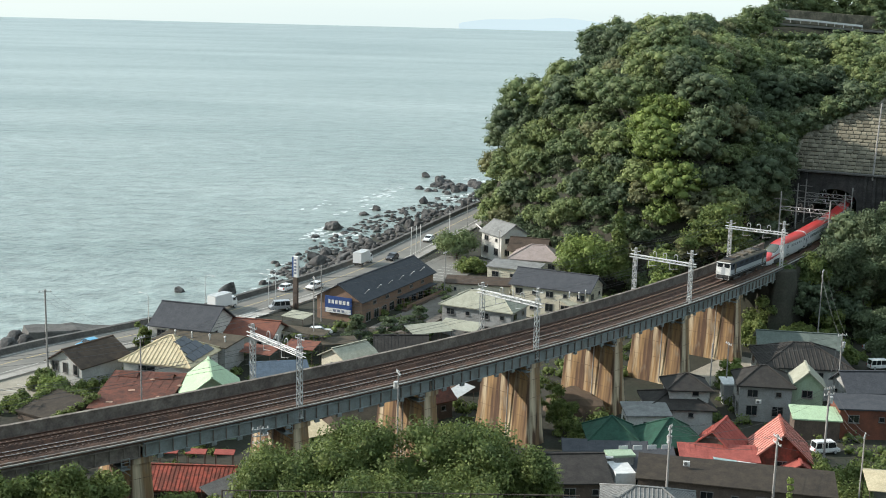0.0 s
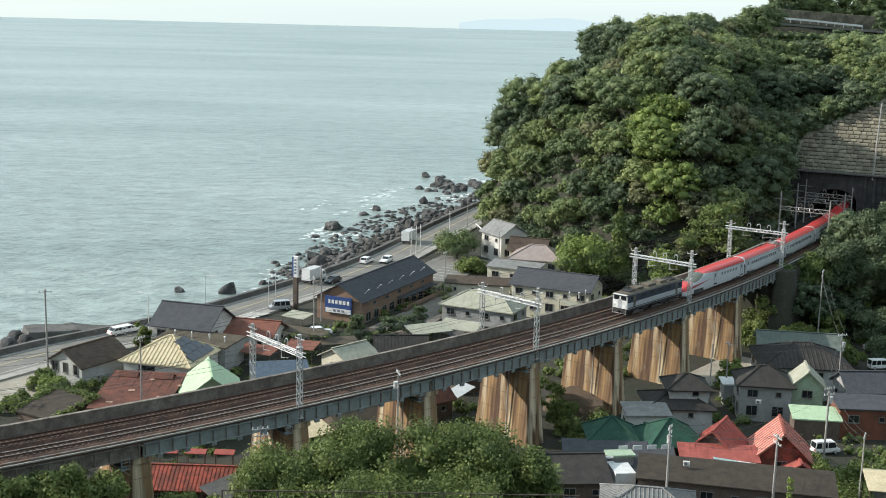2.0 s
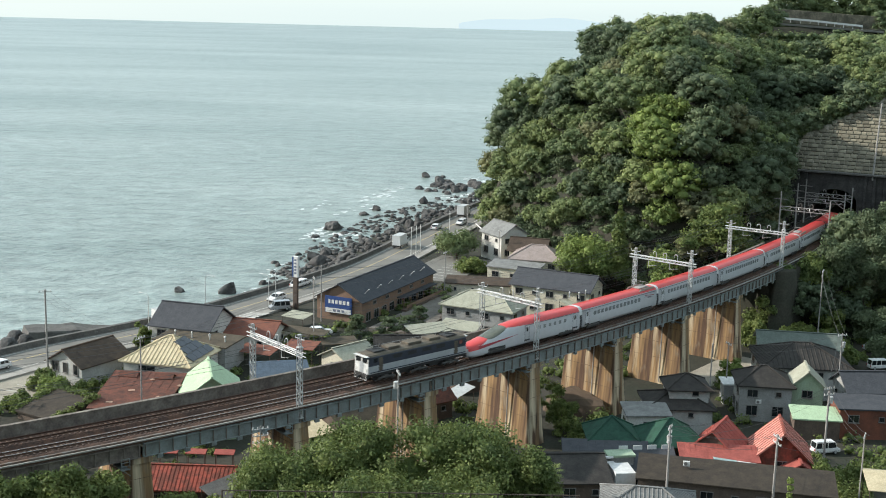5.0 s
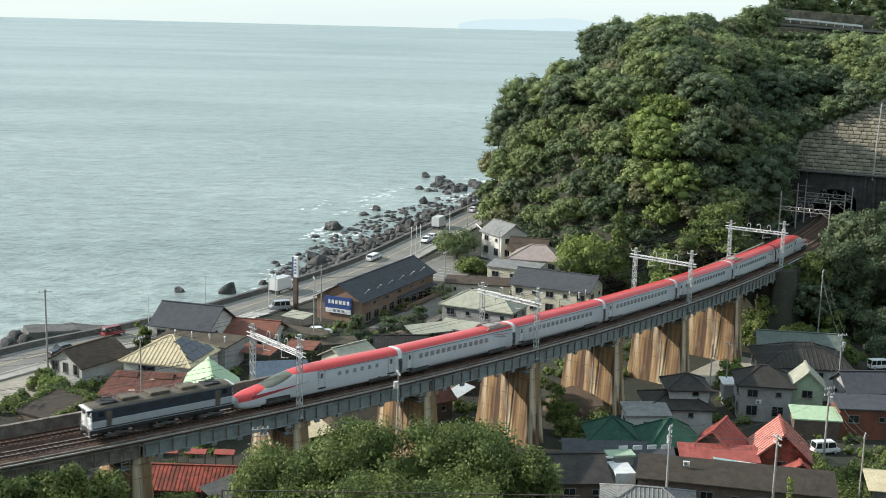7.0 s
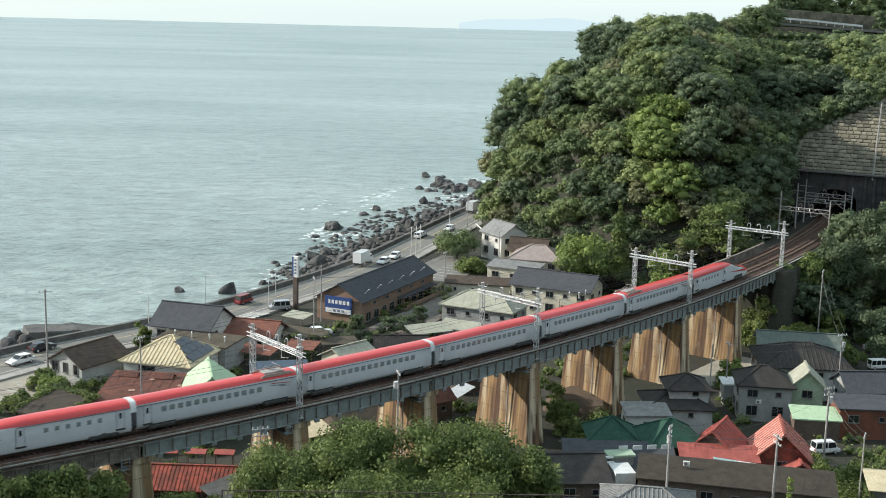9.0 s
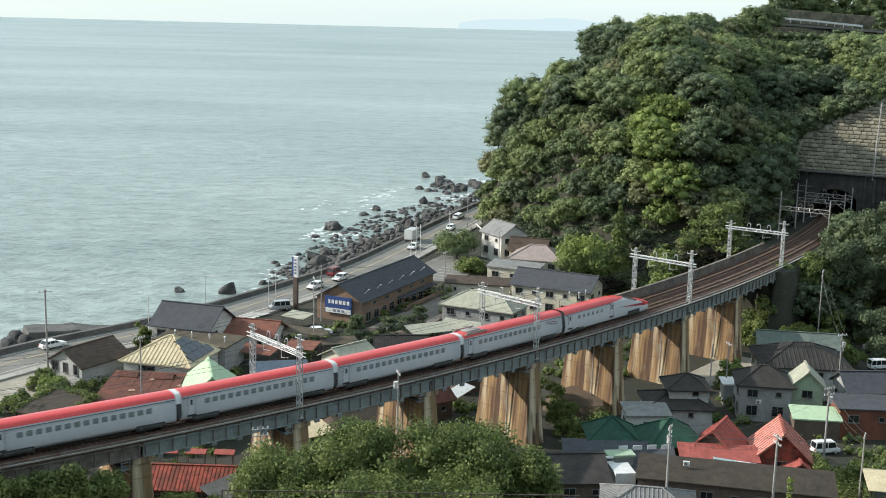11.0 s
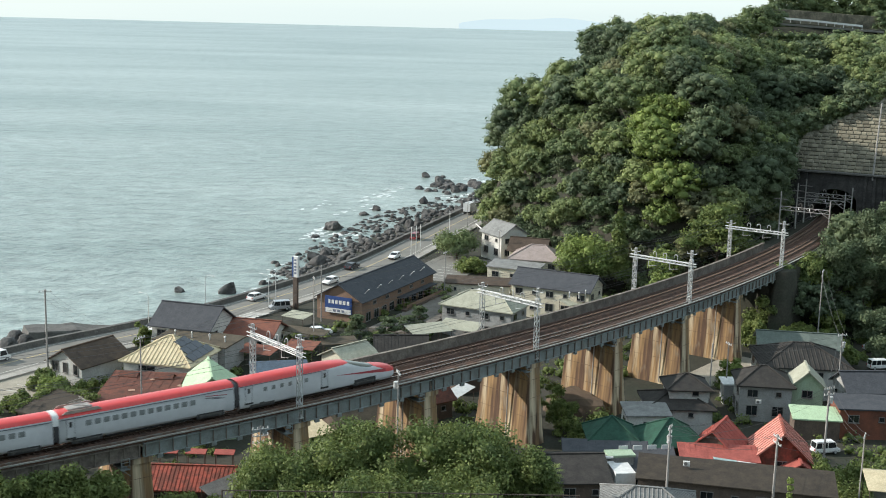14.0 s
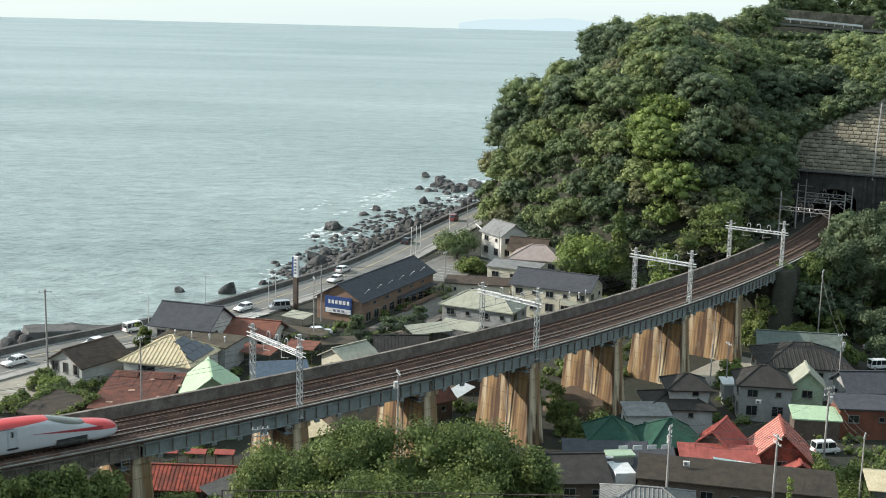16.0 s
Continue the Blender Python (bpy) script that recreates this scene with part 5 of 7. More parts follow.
def build_woods():
    n = 42000
    xs, ys = np.concatenate([RNG.uniform(4, 80, 24000), RNG.uniform(4, 185, n)]), np.concatenate([RNG.uniform(246, 340, 24000), RNG.uniform(205, 432, n)])
    h, d, z = hill_in(xs, ys), inland(xs, ys), height(xs, ys)
    ang = np.degrees(np.arctan2(ys - CY, xs - CX))
    rad = np.hypot(xs - CX, ys - CY) - R
    ok = (h > -1.0) & (d > 11.8)
    ok |= (rad > 6.0) & (rad < 46) & (ang > -33.8) & (z > 5.0) & (ys > 205) & (xs > 62)
    ok &= ys < 415 - 0.5 * np.maximum(0, 70 - xs)
    xs, ys, z, h = xs[ok], ys[ok], z[ok], h[ok]
    lots = {"wood_dark": [], "leaf": [], "wood_light": [], "wood_olive": [], "leaf_light": []}

    def scatter(gap_near, gap_far, most):
        at, n_ = np.full((most, 3), 1e9), 0
        for x, y, zz, hh in zip(xs, ys, z, h):
            gap = gap_near if y < 345 else gap_far
            if n_ >= most or np.min(((at[:n_ + 1] - (x, y, zz)) ** 2).sum(1)) < gap * gap or in_clearing(x, y):
                continue
            at[n_] = x, y, zz
            n_ += 1
            yield x, y, zz, hh

    def dome(x, y, mid, r, n, tall=0.72):
        """A broad crown of flat shelves of leaves round a dark heart."""
        lb = [(x, y, mid - 0.1 * r, r * 0.66)]
        turn = RNG.uniform(0, 6.3)
        lean = RNG.uniform(-0.15, 0.15, 2) * r
        for i in range(n):
            u = -0.45 + 1.4 * (i + 0.5) / n
            k = math.sqrt(max(0.02, 1 - u * u)) * RNG.uniform(0.66, 1.0)
            a = turn + 2.4 * i
            lb.append((x + lean[0] * u + r * k * math.cos(a), y + lean[1] * u + r * k * math.sin(a), mid + r * tall * u * RNG.uniform(0.85, 1.12), r * RNG.uniform(0.15, 0.40)))
        return lb

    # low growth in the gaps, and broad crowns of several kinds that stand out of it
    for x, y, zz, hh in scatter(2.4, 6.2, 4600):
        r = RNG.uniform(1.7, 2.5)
        # shade in the gaps is put into the low growth's dark leaf colour
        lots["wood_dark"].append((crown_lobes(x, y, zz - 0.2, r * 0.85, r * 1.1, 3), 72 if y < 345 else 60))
    for x, y, zz, hh in scatter(5.6, 7.2, 520):
        big = 1.0 + 0.35 * noise.noise((x * 0.05, y * 0.05, zz * 0.05))
        r = RNG.uniform(3.0, 6.4) * big * (0.72 if hh < 5 else 1.0)
        key = ("wood_dark", "leaf", "wood_light", "wood_olive")[int(RNG.choice(4, p=(0.34, 0.36, 0.18, 0.12)))]
        if noise.noise((x * 0.03 + 4, y * 0.03, 1.7)) > 0.56:
            key = "leaf_light"
        lots[key].append((dome(x, y, zz + 1.0 + RNG.uniform(0.5, 0.95) * r, r, int(18 + 3 * r)), int(340 * r) if y < 345 else 800))
    # taller single crowns along the ridge and beside the tunnel
    for x, y, top, r in ((80, 346, 63.5, 5.0), (86, 350, 66.0, 5.0), (91, 354, 67.0, 4.5), (75, 342, 60.5, 4.5), (45, 338, 61.5, 5.0), (40, 336, 59.5, 4.5), (51, 340, 61.5, 4.5), (132, 372, 66, 5.0), (140, 376, 68, 5.0),
                         (64, 262, 29, 5.5), (69, 267, 33, 6.0), (74, 273, 35, 5.5), (77, 281, 36, 5.0), (80, 290, 41, 5.0), (66, 274, 39, 6.0), (70, 284, 42, 6.0), (106, 386, 71, 5), (112, 390, 74, 6), (120, 388, 73, 6),
                         (128, 386, 73, 6), (136, 388, 76, 7), (144, 384, 74, 7), (150, 380, 73, 6), (101, 384, 69, 4)):
        lb = dome(x, y, top - r, r, 26, 0.95) + [(x, y, top - 2.6 * r, r * 0.8), (x + 1, y - 1, top - 3.6 * r, r * 0.7)]
        lots["wood_dark" if y < 300 else "leaf"].append((lb, 2600))
    # a row of crowns that hangs over the stone slope's upper edge
    portal = arc_pose(-25.6, -1.95, 16.4)
    for i in range(13):
        u = -11.0 + 2.7 * i
        r = RNG.uniform(3.0, 4.4)
        t = slope_top(u)
        p = portal @ Vector((u, 0.6 + 0.68 * (t - 11.6) + 2.2, t + 0.55 * r))
        lots["wood_dark" if i % 3 else "leaf"].append((dome(p.x, p.y, p.z, r, 20), 1300))
    for i in range(12):
        x = 95 + 3.2 * i
        lots["leaf"].append(([(x, 358.5, 57.5, 2.2), (x + 1, 357, 58.2, 1.6), (x - 1, 356, 55.5, 2.4), (x, 354, 53.0, 2.8), (x + 1.5, 351, 50.5, 3.0)], 420))
    for key, label in (("wood_dark", "dark evergreen crowns, and low growth coloured dark for shade, on the headland"), ("leaf", "dense green broadleaved woodland covering the steep headland"), ("wood_light", "lighter green broad crowns in the headland woodland"),
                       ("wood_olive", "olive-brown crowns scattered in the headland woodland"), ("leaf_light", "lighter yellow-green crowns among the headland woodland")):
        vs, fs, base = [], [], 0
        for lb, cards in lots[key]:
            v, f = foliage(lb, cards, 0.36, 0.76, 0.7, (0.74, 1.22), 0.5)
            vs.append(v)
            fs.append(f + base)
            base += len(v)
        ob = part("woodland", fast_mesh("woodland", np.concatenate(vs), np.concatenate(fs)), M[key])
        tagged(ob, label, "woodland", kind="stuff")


def build_undergrowth():
    """Low scrub and garden greenery between the houses and under the viaduct."""
    vs, fs, base = [], [], 0
    n = 0
    while n < 780:
        x, y = RNG.uniform(-62, 92), RNG.uniform(124, 262)
        d = float(inland(x, y))
        ang = math.degrees(math.atan2(y - CY, x - CX))
        rad = math.hypot(x - CX, y - CY) - R
        if d < 16 or (abs(rad + 1.9) < 2.0) or (abs(rad + 1.9) < 9 and ang > -35) or (-6 < x < 10 and y > 245) or (40 < x < 58 and 195 < y < 220) or (-40 < x < -10 and 178 < y < 262 and d < 26):
            continue
        n += 1
        z = float(height(x, y))
        r = RNG.uniform(0.6, 1.5)
        lb = [(x + RNG.uniform(-1, 1) * r, y + RNG.uniform(-1, 1) * r, z + r * 0.45, r * RNG.uniform(0.5, 0.9)) for k in range(4)]
        v, f = foliage(lb, 120, 0.22, 0.6, 1.0, (0.5, 1.25))
        vs.append(v)
        fs.append(f + base)
        base += len(v)
    ob = part("undergrowth", fast_mesh("undergrowth", np.concatenate(vs), np.concatenate(fs)), M["leaf_tree"])
    tagged(ob, "low green scrub and garden plants between the houses", "shrubs", kind="stuff")


def build_creepers():
    """Creepers over the edges of the old brown shed and round the rock at a pier's foot."""
    rng = random.Random(17)
    shed = pose(-52.4, 158.0, 0, 0, 0, -32)
    rock = arc(-42.3, -2.2)
    for label, spots in (("green creepers spilling over the edges of an old shed roof", [shed @ Vector((u, v, z)) for u, v, z in
                          [(-3.6 + 0.55 * i, 3.7, 9.35) for i in range(14)] + [(-3.7, -3.6 + 0.6 * i, 7.9 + 0.12 * i) for i in range(13)] + [(3.6, -3.4 + 0.9 * i, 7.9 + 0.15 * i) for i in range(8)]]),
                         ("dark creepers hanging on a rock outcrop", [Vector((rock.x - 5.0 + rng.uniform(-1.5, 2.0), rock.y - 3.0 + rng.uniform(-1.5, 1.5), 2.5 + 0.28 * i)) for i in range(22)])):
        lb = [(p.x + rng.uniform(-0.3, 0.3), p.y + rng.uniform(-0.3, 0.3), p.z + rng.uniform(-0.25, 0.2), rng.uniform(0.35, 0.75)) for p in spots]
        v, f = foliage(lb, 3200, 0.15, 0.6, 0.8, (0.6, 1.3), 0.6)
        tagged(part("creepers", fast_mesh("creepers", v, f), M["leaf_tree"]), label, "creepers", kind="stuff")


def build_distance():
    """A faint far headland beyond the sea, its haze put into a pale glow."""
    mt = material("far_haze_glow", (0.02, 0.025, 0.03), 1.0, vary=0.0, bump=0.0, scale=0.002, spec=0.0)
    # emission stands in for the haze over the distance
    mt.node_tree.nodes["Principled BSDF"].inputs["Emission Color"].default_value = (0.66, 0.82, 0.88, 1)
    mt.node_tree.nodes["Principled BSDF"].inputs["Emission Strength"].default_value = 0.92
    bm = bmesh.new()
    n = 60
    prev = None
    for i in range(n):
        u = i / (n - 1)
        x = 40 + 760 * u
        h = 22 + 34 * math.sin(math.pi * min(1, u * 1.1)) ** 0.8 * (0.8 + 0.3 * noise.noise((u * 4, 0.5, 0))) if 0 < u < 0.9 else 20
        row = [bm.verts.new((x, 4890, -5)), bm.verts.new((x, 4895, h)), bm.verts.new((x, 4912, -5))]
        if prev:
            for j in range(2):
                bm.faces.new((prev[j], row[j], row[j + 1], prev[j + 1]))
        prev = row
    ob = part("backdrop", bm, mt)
    tagged(ob, "faint headland far across the sea, haze put into a pale blue glow", "far headland", kind="structure")


def tree(label, x, y, base, top, r, mat, lobes=14, cards=5000, size=0.3, trunk=0.22, name="tree", squash=1.0, low=0.35, category="tree", shape="round", group=""):
    """A tapered trunk with limbs, and a crown of leaf sprays on many lobes."""
    t = thing(name, pose(x, y, base), label, category, group)
    h = top - base
    bm = bmesh.new()
    add_rod(bm, (0, 0, -0.6), (0.1, 0, h * 0.55), trunk, trunk * 0.55, 8)
    lb = []
    if shape == "column":
        for i in range(lobes):
            u = i / (lobes - 1)
            k = r * (1.0 - 0.85 * u) * RNG.uniform(0.8, 1.1)
            a = 2.4 * i
            lb.append((0.35 * k * math.cos(a), 0.35 * k * math.sin(a), h * (low + (1 - low) * u) * 0.97, max(0.3, k * 0.75)))
    elif shape == "layers":
        for i in range(lobes):
            u = i / (lobes - 1)
            a = 2.4 * i
            k = r * math.sqrt(max(0.08, 1 - u * 0.9)) * RNG.uniform(0.35, 0.95)
            lb.append((k * math.cos(a), k * math.sin(a), h * (low + (1 - low) * u) - 0.5, r * RNG.uniform(0.26, 0.40)))
    else:
        mid, half = h * (low + 1) / 2, h * (1 - low) / 2
        lb.append((0, 0, mid, r * 0.5))
        for i in range(lobes):
            a = 2.4 * i + RNG.uniform(0, 0.7)
            u = RNG.uniform(-0.8, 0.85)
            k = math.sqrt(1 - u * u) * RNG.uniform(0.55, 0.8)
            rr = r * RNG.uniform(0.26, 0.40)
            lb.append((r * k * math.cos(a), r * k * math.sin(a) * squash, mid + (half - rr * 0.6) * u, rr))
    for x_, y_, z_, r_ in lb[1::3]:
        add_rod(bm, (0.05, 0, h * 0.3), (x_ * 0.8, y_ * 0.8, z_ - 0.2), trunk * 0.35, trunk * 0.12, 5)
    part("trunk", bm, M["bark"], t)
    v, f = foliage(lb, cards, size, 0.6, 0.42 if shape == "layers" else 1.0, (0.5, 1.28))
    part("crown", fast_mesh("crown", v, f), mat, t)
    return t


def build_trees():
    # the slope below the viewer
    g = "trees below the viewer"
    for x, y, top, r, n in ((-14.5, 106, 22.9, 4.6, 15), (-8.8, 108.5, 24.2, 5.0, 17), (-2.6, 108, 24.6, 5.2, 17), (3.6, 109, 24.6, 5.0, 17), (7.6, 107, 22.6, 3.8, 13), (-5.6, 101, 21.8, 4.4, 14),
                            (1.6, 101.5, 21.9, 4.4, 14), (-12.0, 101, 20.6, 3.6, 12)):
        tree("leafy green broadleaved tree with a wide uneven crown", x, y, float(height(x, y)), top, r, M["leaf_tree"], n + 10, 19000, 0.17, 0.3, low=0.15, group=g)
    for x, y, top, r in ((-42.5, 111, 17.6, 3.2), (-38.0, 113.5, 17.7, 3.4), (-34.2, 115, 16.2, 2.8), (-27.0, 119, 12.0, 3.2), (-23.0, 117, 12.4, 3.0), (-31, 112, 14.0, 3.0)):
        b = float(height(x, y))
        tree("dark green bushy tree at the foot of the viaduct", x, y, min(b, top - 5), top, r, M["leaf_tree"], 12, 8000, 0.2, 0.22, low=0.2, group=g)
    # below the headland
    tree("big light yellow-green broadleaved tree on the headland slope", 60.5, 296, float(height(60.5, 296)) - 8, 42.0, 12.0, M["leaf_light"], 40, 16000, 0.45, 0.5, low=0.15)
    tree("light green broadleaved tree on the headland slope", 49.0, 284, float(height(49, 284)) - 5, 31.0, 7.5, M["leaf_light"], 22, 7000, 0.42, 0.4, low=0.1)
    tree("tall narrow dark conifer wrapped in creepers", 37.2, 253, 7.5, 24.5, 2.7, M["leaf_tree"], 13, 7000, 0.3, 0.3, low=0.1, shape="column")
    tree("flat-layered feathery tree beside the railway", 57.2, 249, 8.0, 24.5, 7.2, M["leaf_tree"], 30, 8000, 0.3, 0.3, low=0.5, shape="layers")
    tree("rounded olive-green bush mound at the foot of the wood", 30.5, 256, 7.0, 15.8, 6.6, M["leaf_light"], 26, 9000, 0.3, 0.3, low=0.0, name="bush", category="bush")
    tree("rounded green bush beside the railway parapet", 44.5, 238, 8.0, 17.5, 3.4, M["leaf_tree"], 14, 4000, 0.3, 0.2, low=0.1, name="bush", category="bush")
    tree("light green climbing shrub by the gantry", 41.5, 226, 8.0, 18.6, 2.8, M["leaf_light"], 12, 3500, 0.28, 0.2, low=0.1, name="bush", category="bush")
    tree("broad green tree beside the car park", 3.2, 273, 6.6, 13.4, 5.2, M["leaf"], 24, 5200, 0.26, 0.3, low=0.12)
    tree("small green tree at the car park wall", 6.2, 259, 5.0, 10.0, 3.4, M["leaf_tree"], 14, 4500, 0.26, 0.2, low=0.2)
    for x, y, top, r in ((-14.8, 206, 10.2, 2.4), (-15.8, 202, 8.0, 2.0), (-9.0, 205, 10.3, 2.4), (-6.2, 209, 9.6, 2.2), (-4.0, 214, 10.2, 2.0), (-12.4, 200, 8.0, 1.8), (1.0, 221, 10.6, 1.6)):
        tree("small clipped garden pine", x, y, 5.8, top, r, M["wood_dark"], 11, 3200, 0.2, 0.14, low=0.3, shape="layers", group="garden pines")
    for x, y, top, r in ((-57.5, 169, 10.0, 2.2), (-54.8, 165.5, 10.3, 2.4), (-50.2, 165.8, 10.0, 1.7), (-58.5, 161, 9.4, 2.0), (-48.8, 192.5, 12.0, 1.4)):
        tree("light green garden bush", x, y, 6.0, top, r, M["leaf_light"] if r > 2.3 else M["leaf_tree"], 10, 3000, 0.22, 0.12, low=0.0, name="bush", category="bush", group="garden bushes")
    # right-hand valley side
    for x, y, top, r in ((70.5, 226.5, 19.6, 3.4), (75.5, 228.5, 22.6, 4.4), (81.5, 229, 23.0, 4.6), (87.5, 231, 25.0, 4.6), (72.5, 221, 12.0, 3.2), (80, 219, 11.0, 3.8), (88, 221, 14.0, 4.4), (93, 228, 28.0, 6.0),
                         (86.5, 239.5, 29.5, 3.6), (59.5, 220.5, 12.5, 3.0), (63.5, 225.5, 14.8, 3.0), (57.0, 215.0, 8.5, 2.6), (62.5, 214.0, 8.0, 2.8), (82, 198, 6.0, 2.4), (90, 212, 9.5, 4.0), (70, 205, 7.5, 2.8), (70, 213, 7.5, 2.8), (79, 210, 7.5, 2.6), (86, 206, 7.5, 3.4), (66.5, 217, 8.0, 2.6)):
        # beyond x = 73 the darker leaf colour stands in for shade on the bank
        tree("bushy green tree on the bank beside the railway", x, y, float(height(x, y)) - 0.5, top, r, M["wood_dark"] if x > 73 else M["leaf_tree"], 15, 5200, 0.3, 0.25, low=0.0, group="trees on the bank")
    tree("green shrubs beside a parked van", 49.3, 146.5, 3.0, 8.2, 2.5, M["leaf_tree"], 12, 5000, 0.18, 0.14, low=0.0, name="bush", category="bush")
    tree("dense dark shrubs between the houses", 52.0, 143.0, 3.0, 6.0, 2.4, M["leaf_tree"], 12, 4000, 0.18, 0.14, low=0.0, name="bush", category="bush")
    tree("dense dark shrubs between the houses", 56.0, 150.0, 3.0, 6.0, 3.0, M["leaf_tree"], 12, 4000, 0.18, 0.14, low=0.0, name="bush", category="bush")
    tree("small upright garden conifer", 38.6, 125.5, 4.5, 13.2, 0.95, M["leaf_light"], 10, 4000, 0.14, 0.12, low=0.1, shape="column")
    tree("shrubs with orange blossom at the pier foot", 47.5, 191.5, 3.0, 8.0, 2.2, M["leaf_light"], 10, 2500, 0.2, 0.12, low=0.0, name="bush", category="bush")
    tree("creeper-covered scrub at the pier foot", 17.6, 166.5, 2.5, 11.0, 2.2, M["leaf_tree"], 12, 4000, 0.2, 0.14, low=0.0, name="bush", category="bush")
    tree("creeper-covered scrub at the pier foot", 20.5, 161.0, 2.5, 7.0, 2.6, M["leaf_tree"], 12, 3000, 0.2, 0.14, low=0.0, name="bush", category="bush")
    tree("creepers hanging on the abutment", 61.5, 222.5, 4.0, 15.6, 1.9, M["leaf_tree"], 12, 3500, 0.22, 0.12, low=0.0, name="bush", category="bush", shape="column")
    palm()


def palm():
    t = thing("palm", pose(12.4, 124.5, float(height(12.4, 124.5))), "small fan palm beside a dark roof", "palm")
    h = 14.6 - float(height(12.4, 124.5))
    part("trunk", rod((0, 0, -0.3), (0, 0, h - 1.0), 0.14, 0.11, 8), M["bark"], t)
    me = None
    for i in range(16):
        a = 2.4 * i
        up = 0.9 - 0.09 * i
        bm = bmesh.new()
        for k in range(7):
            f = (k - 3) * 0.24
            d = Vector((math.cos(f), math.sin(f), 0))
            q = [Vector((0.5, 0, 0)), Vector((0.5, 0, 0)) + d * 0.55 + Vector((0, 0.05, 0.03)), Vector((0.5, 0, 0)) + d * 1.05 + Vector((0, 0, -0.18)), Vector((0.5, 0, 0)) + d * 0.55 + Vector((0, -0.05, 0.03))]
            bm.faces.new([bm.verts.new(p) for p in q])
        add_rod(bm, (0, 0, 0), (0.5, 0, 0), 0.02, seg=4)
        o = part("frond", bm, M["leaf_tree"], t)
        o.matrix_basis = Matrix.Translation((0, 0, h - 1.0)) @ Matrix.Rotation(a, 4, "Z") @ Matrix.Rotation(-up, 4, "Y")


# ---- shore ----
M["rock_brown"] = material("rock_brown", (0.17, 0.12, 0.08), 0.9, second=(0.07, 0.052, 0.04), scale=0.9, fine=1.2, vary=0.35, bump=1.0)
M["foam"] = material("foam", (0.78, 0.80, 0.79), 0.8, second=(0.62, 0.68, 0.67), vary=0.1, bump=0.3, scale=1.0)


def rock_mesh(seed):
    bm = bmesh.new()
    bmesh.ops.create_icosphere(bm, subdivisions=3, radius=1)
    for v in bm.verts:
        n = v.co.normalized()
        k = 1 + 0.42 * noise.noise(n * 1.1 + Vector((seed * 3.1, 0, 0))) + 0.16 * noise.noise(n * 3.1 + Vector((0, seed, 0)))
        for ax in (Vector((0.3, 0.8, 0.5)), Vector((-0.8, 0.2, 0.55)), Vector((0.55, -0.7, 0.4)), Vector((0.1, 0.1, 1))):
            a = ax.normalized() @ Matrix.Rotation(seed * 1.7, 3, "Z")
            k = min(k, 0.80 / max(0.2, n.dot(a))) if n.dot(a) > 0.2 else k
        v.co = n * k
    me = mesh_of(bm, "boulder")
    me.materials.append(M["rock"])
    return me


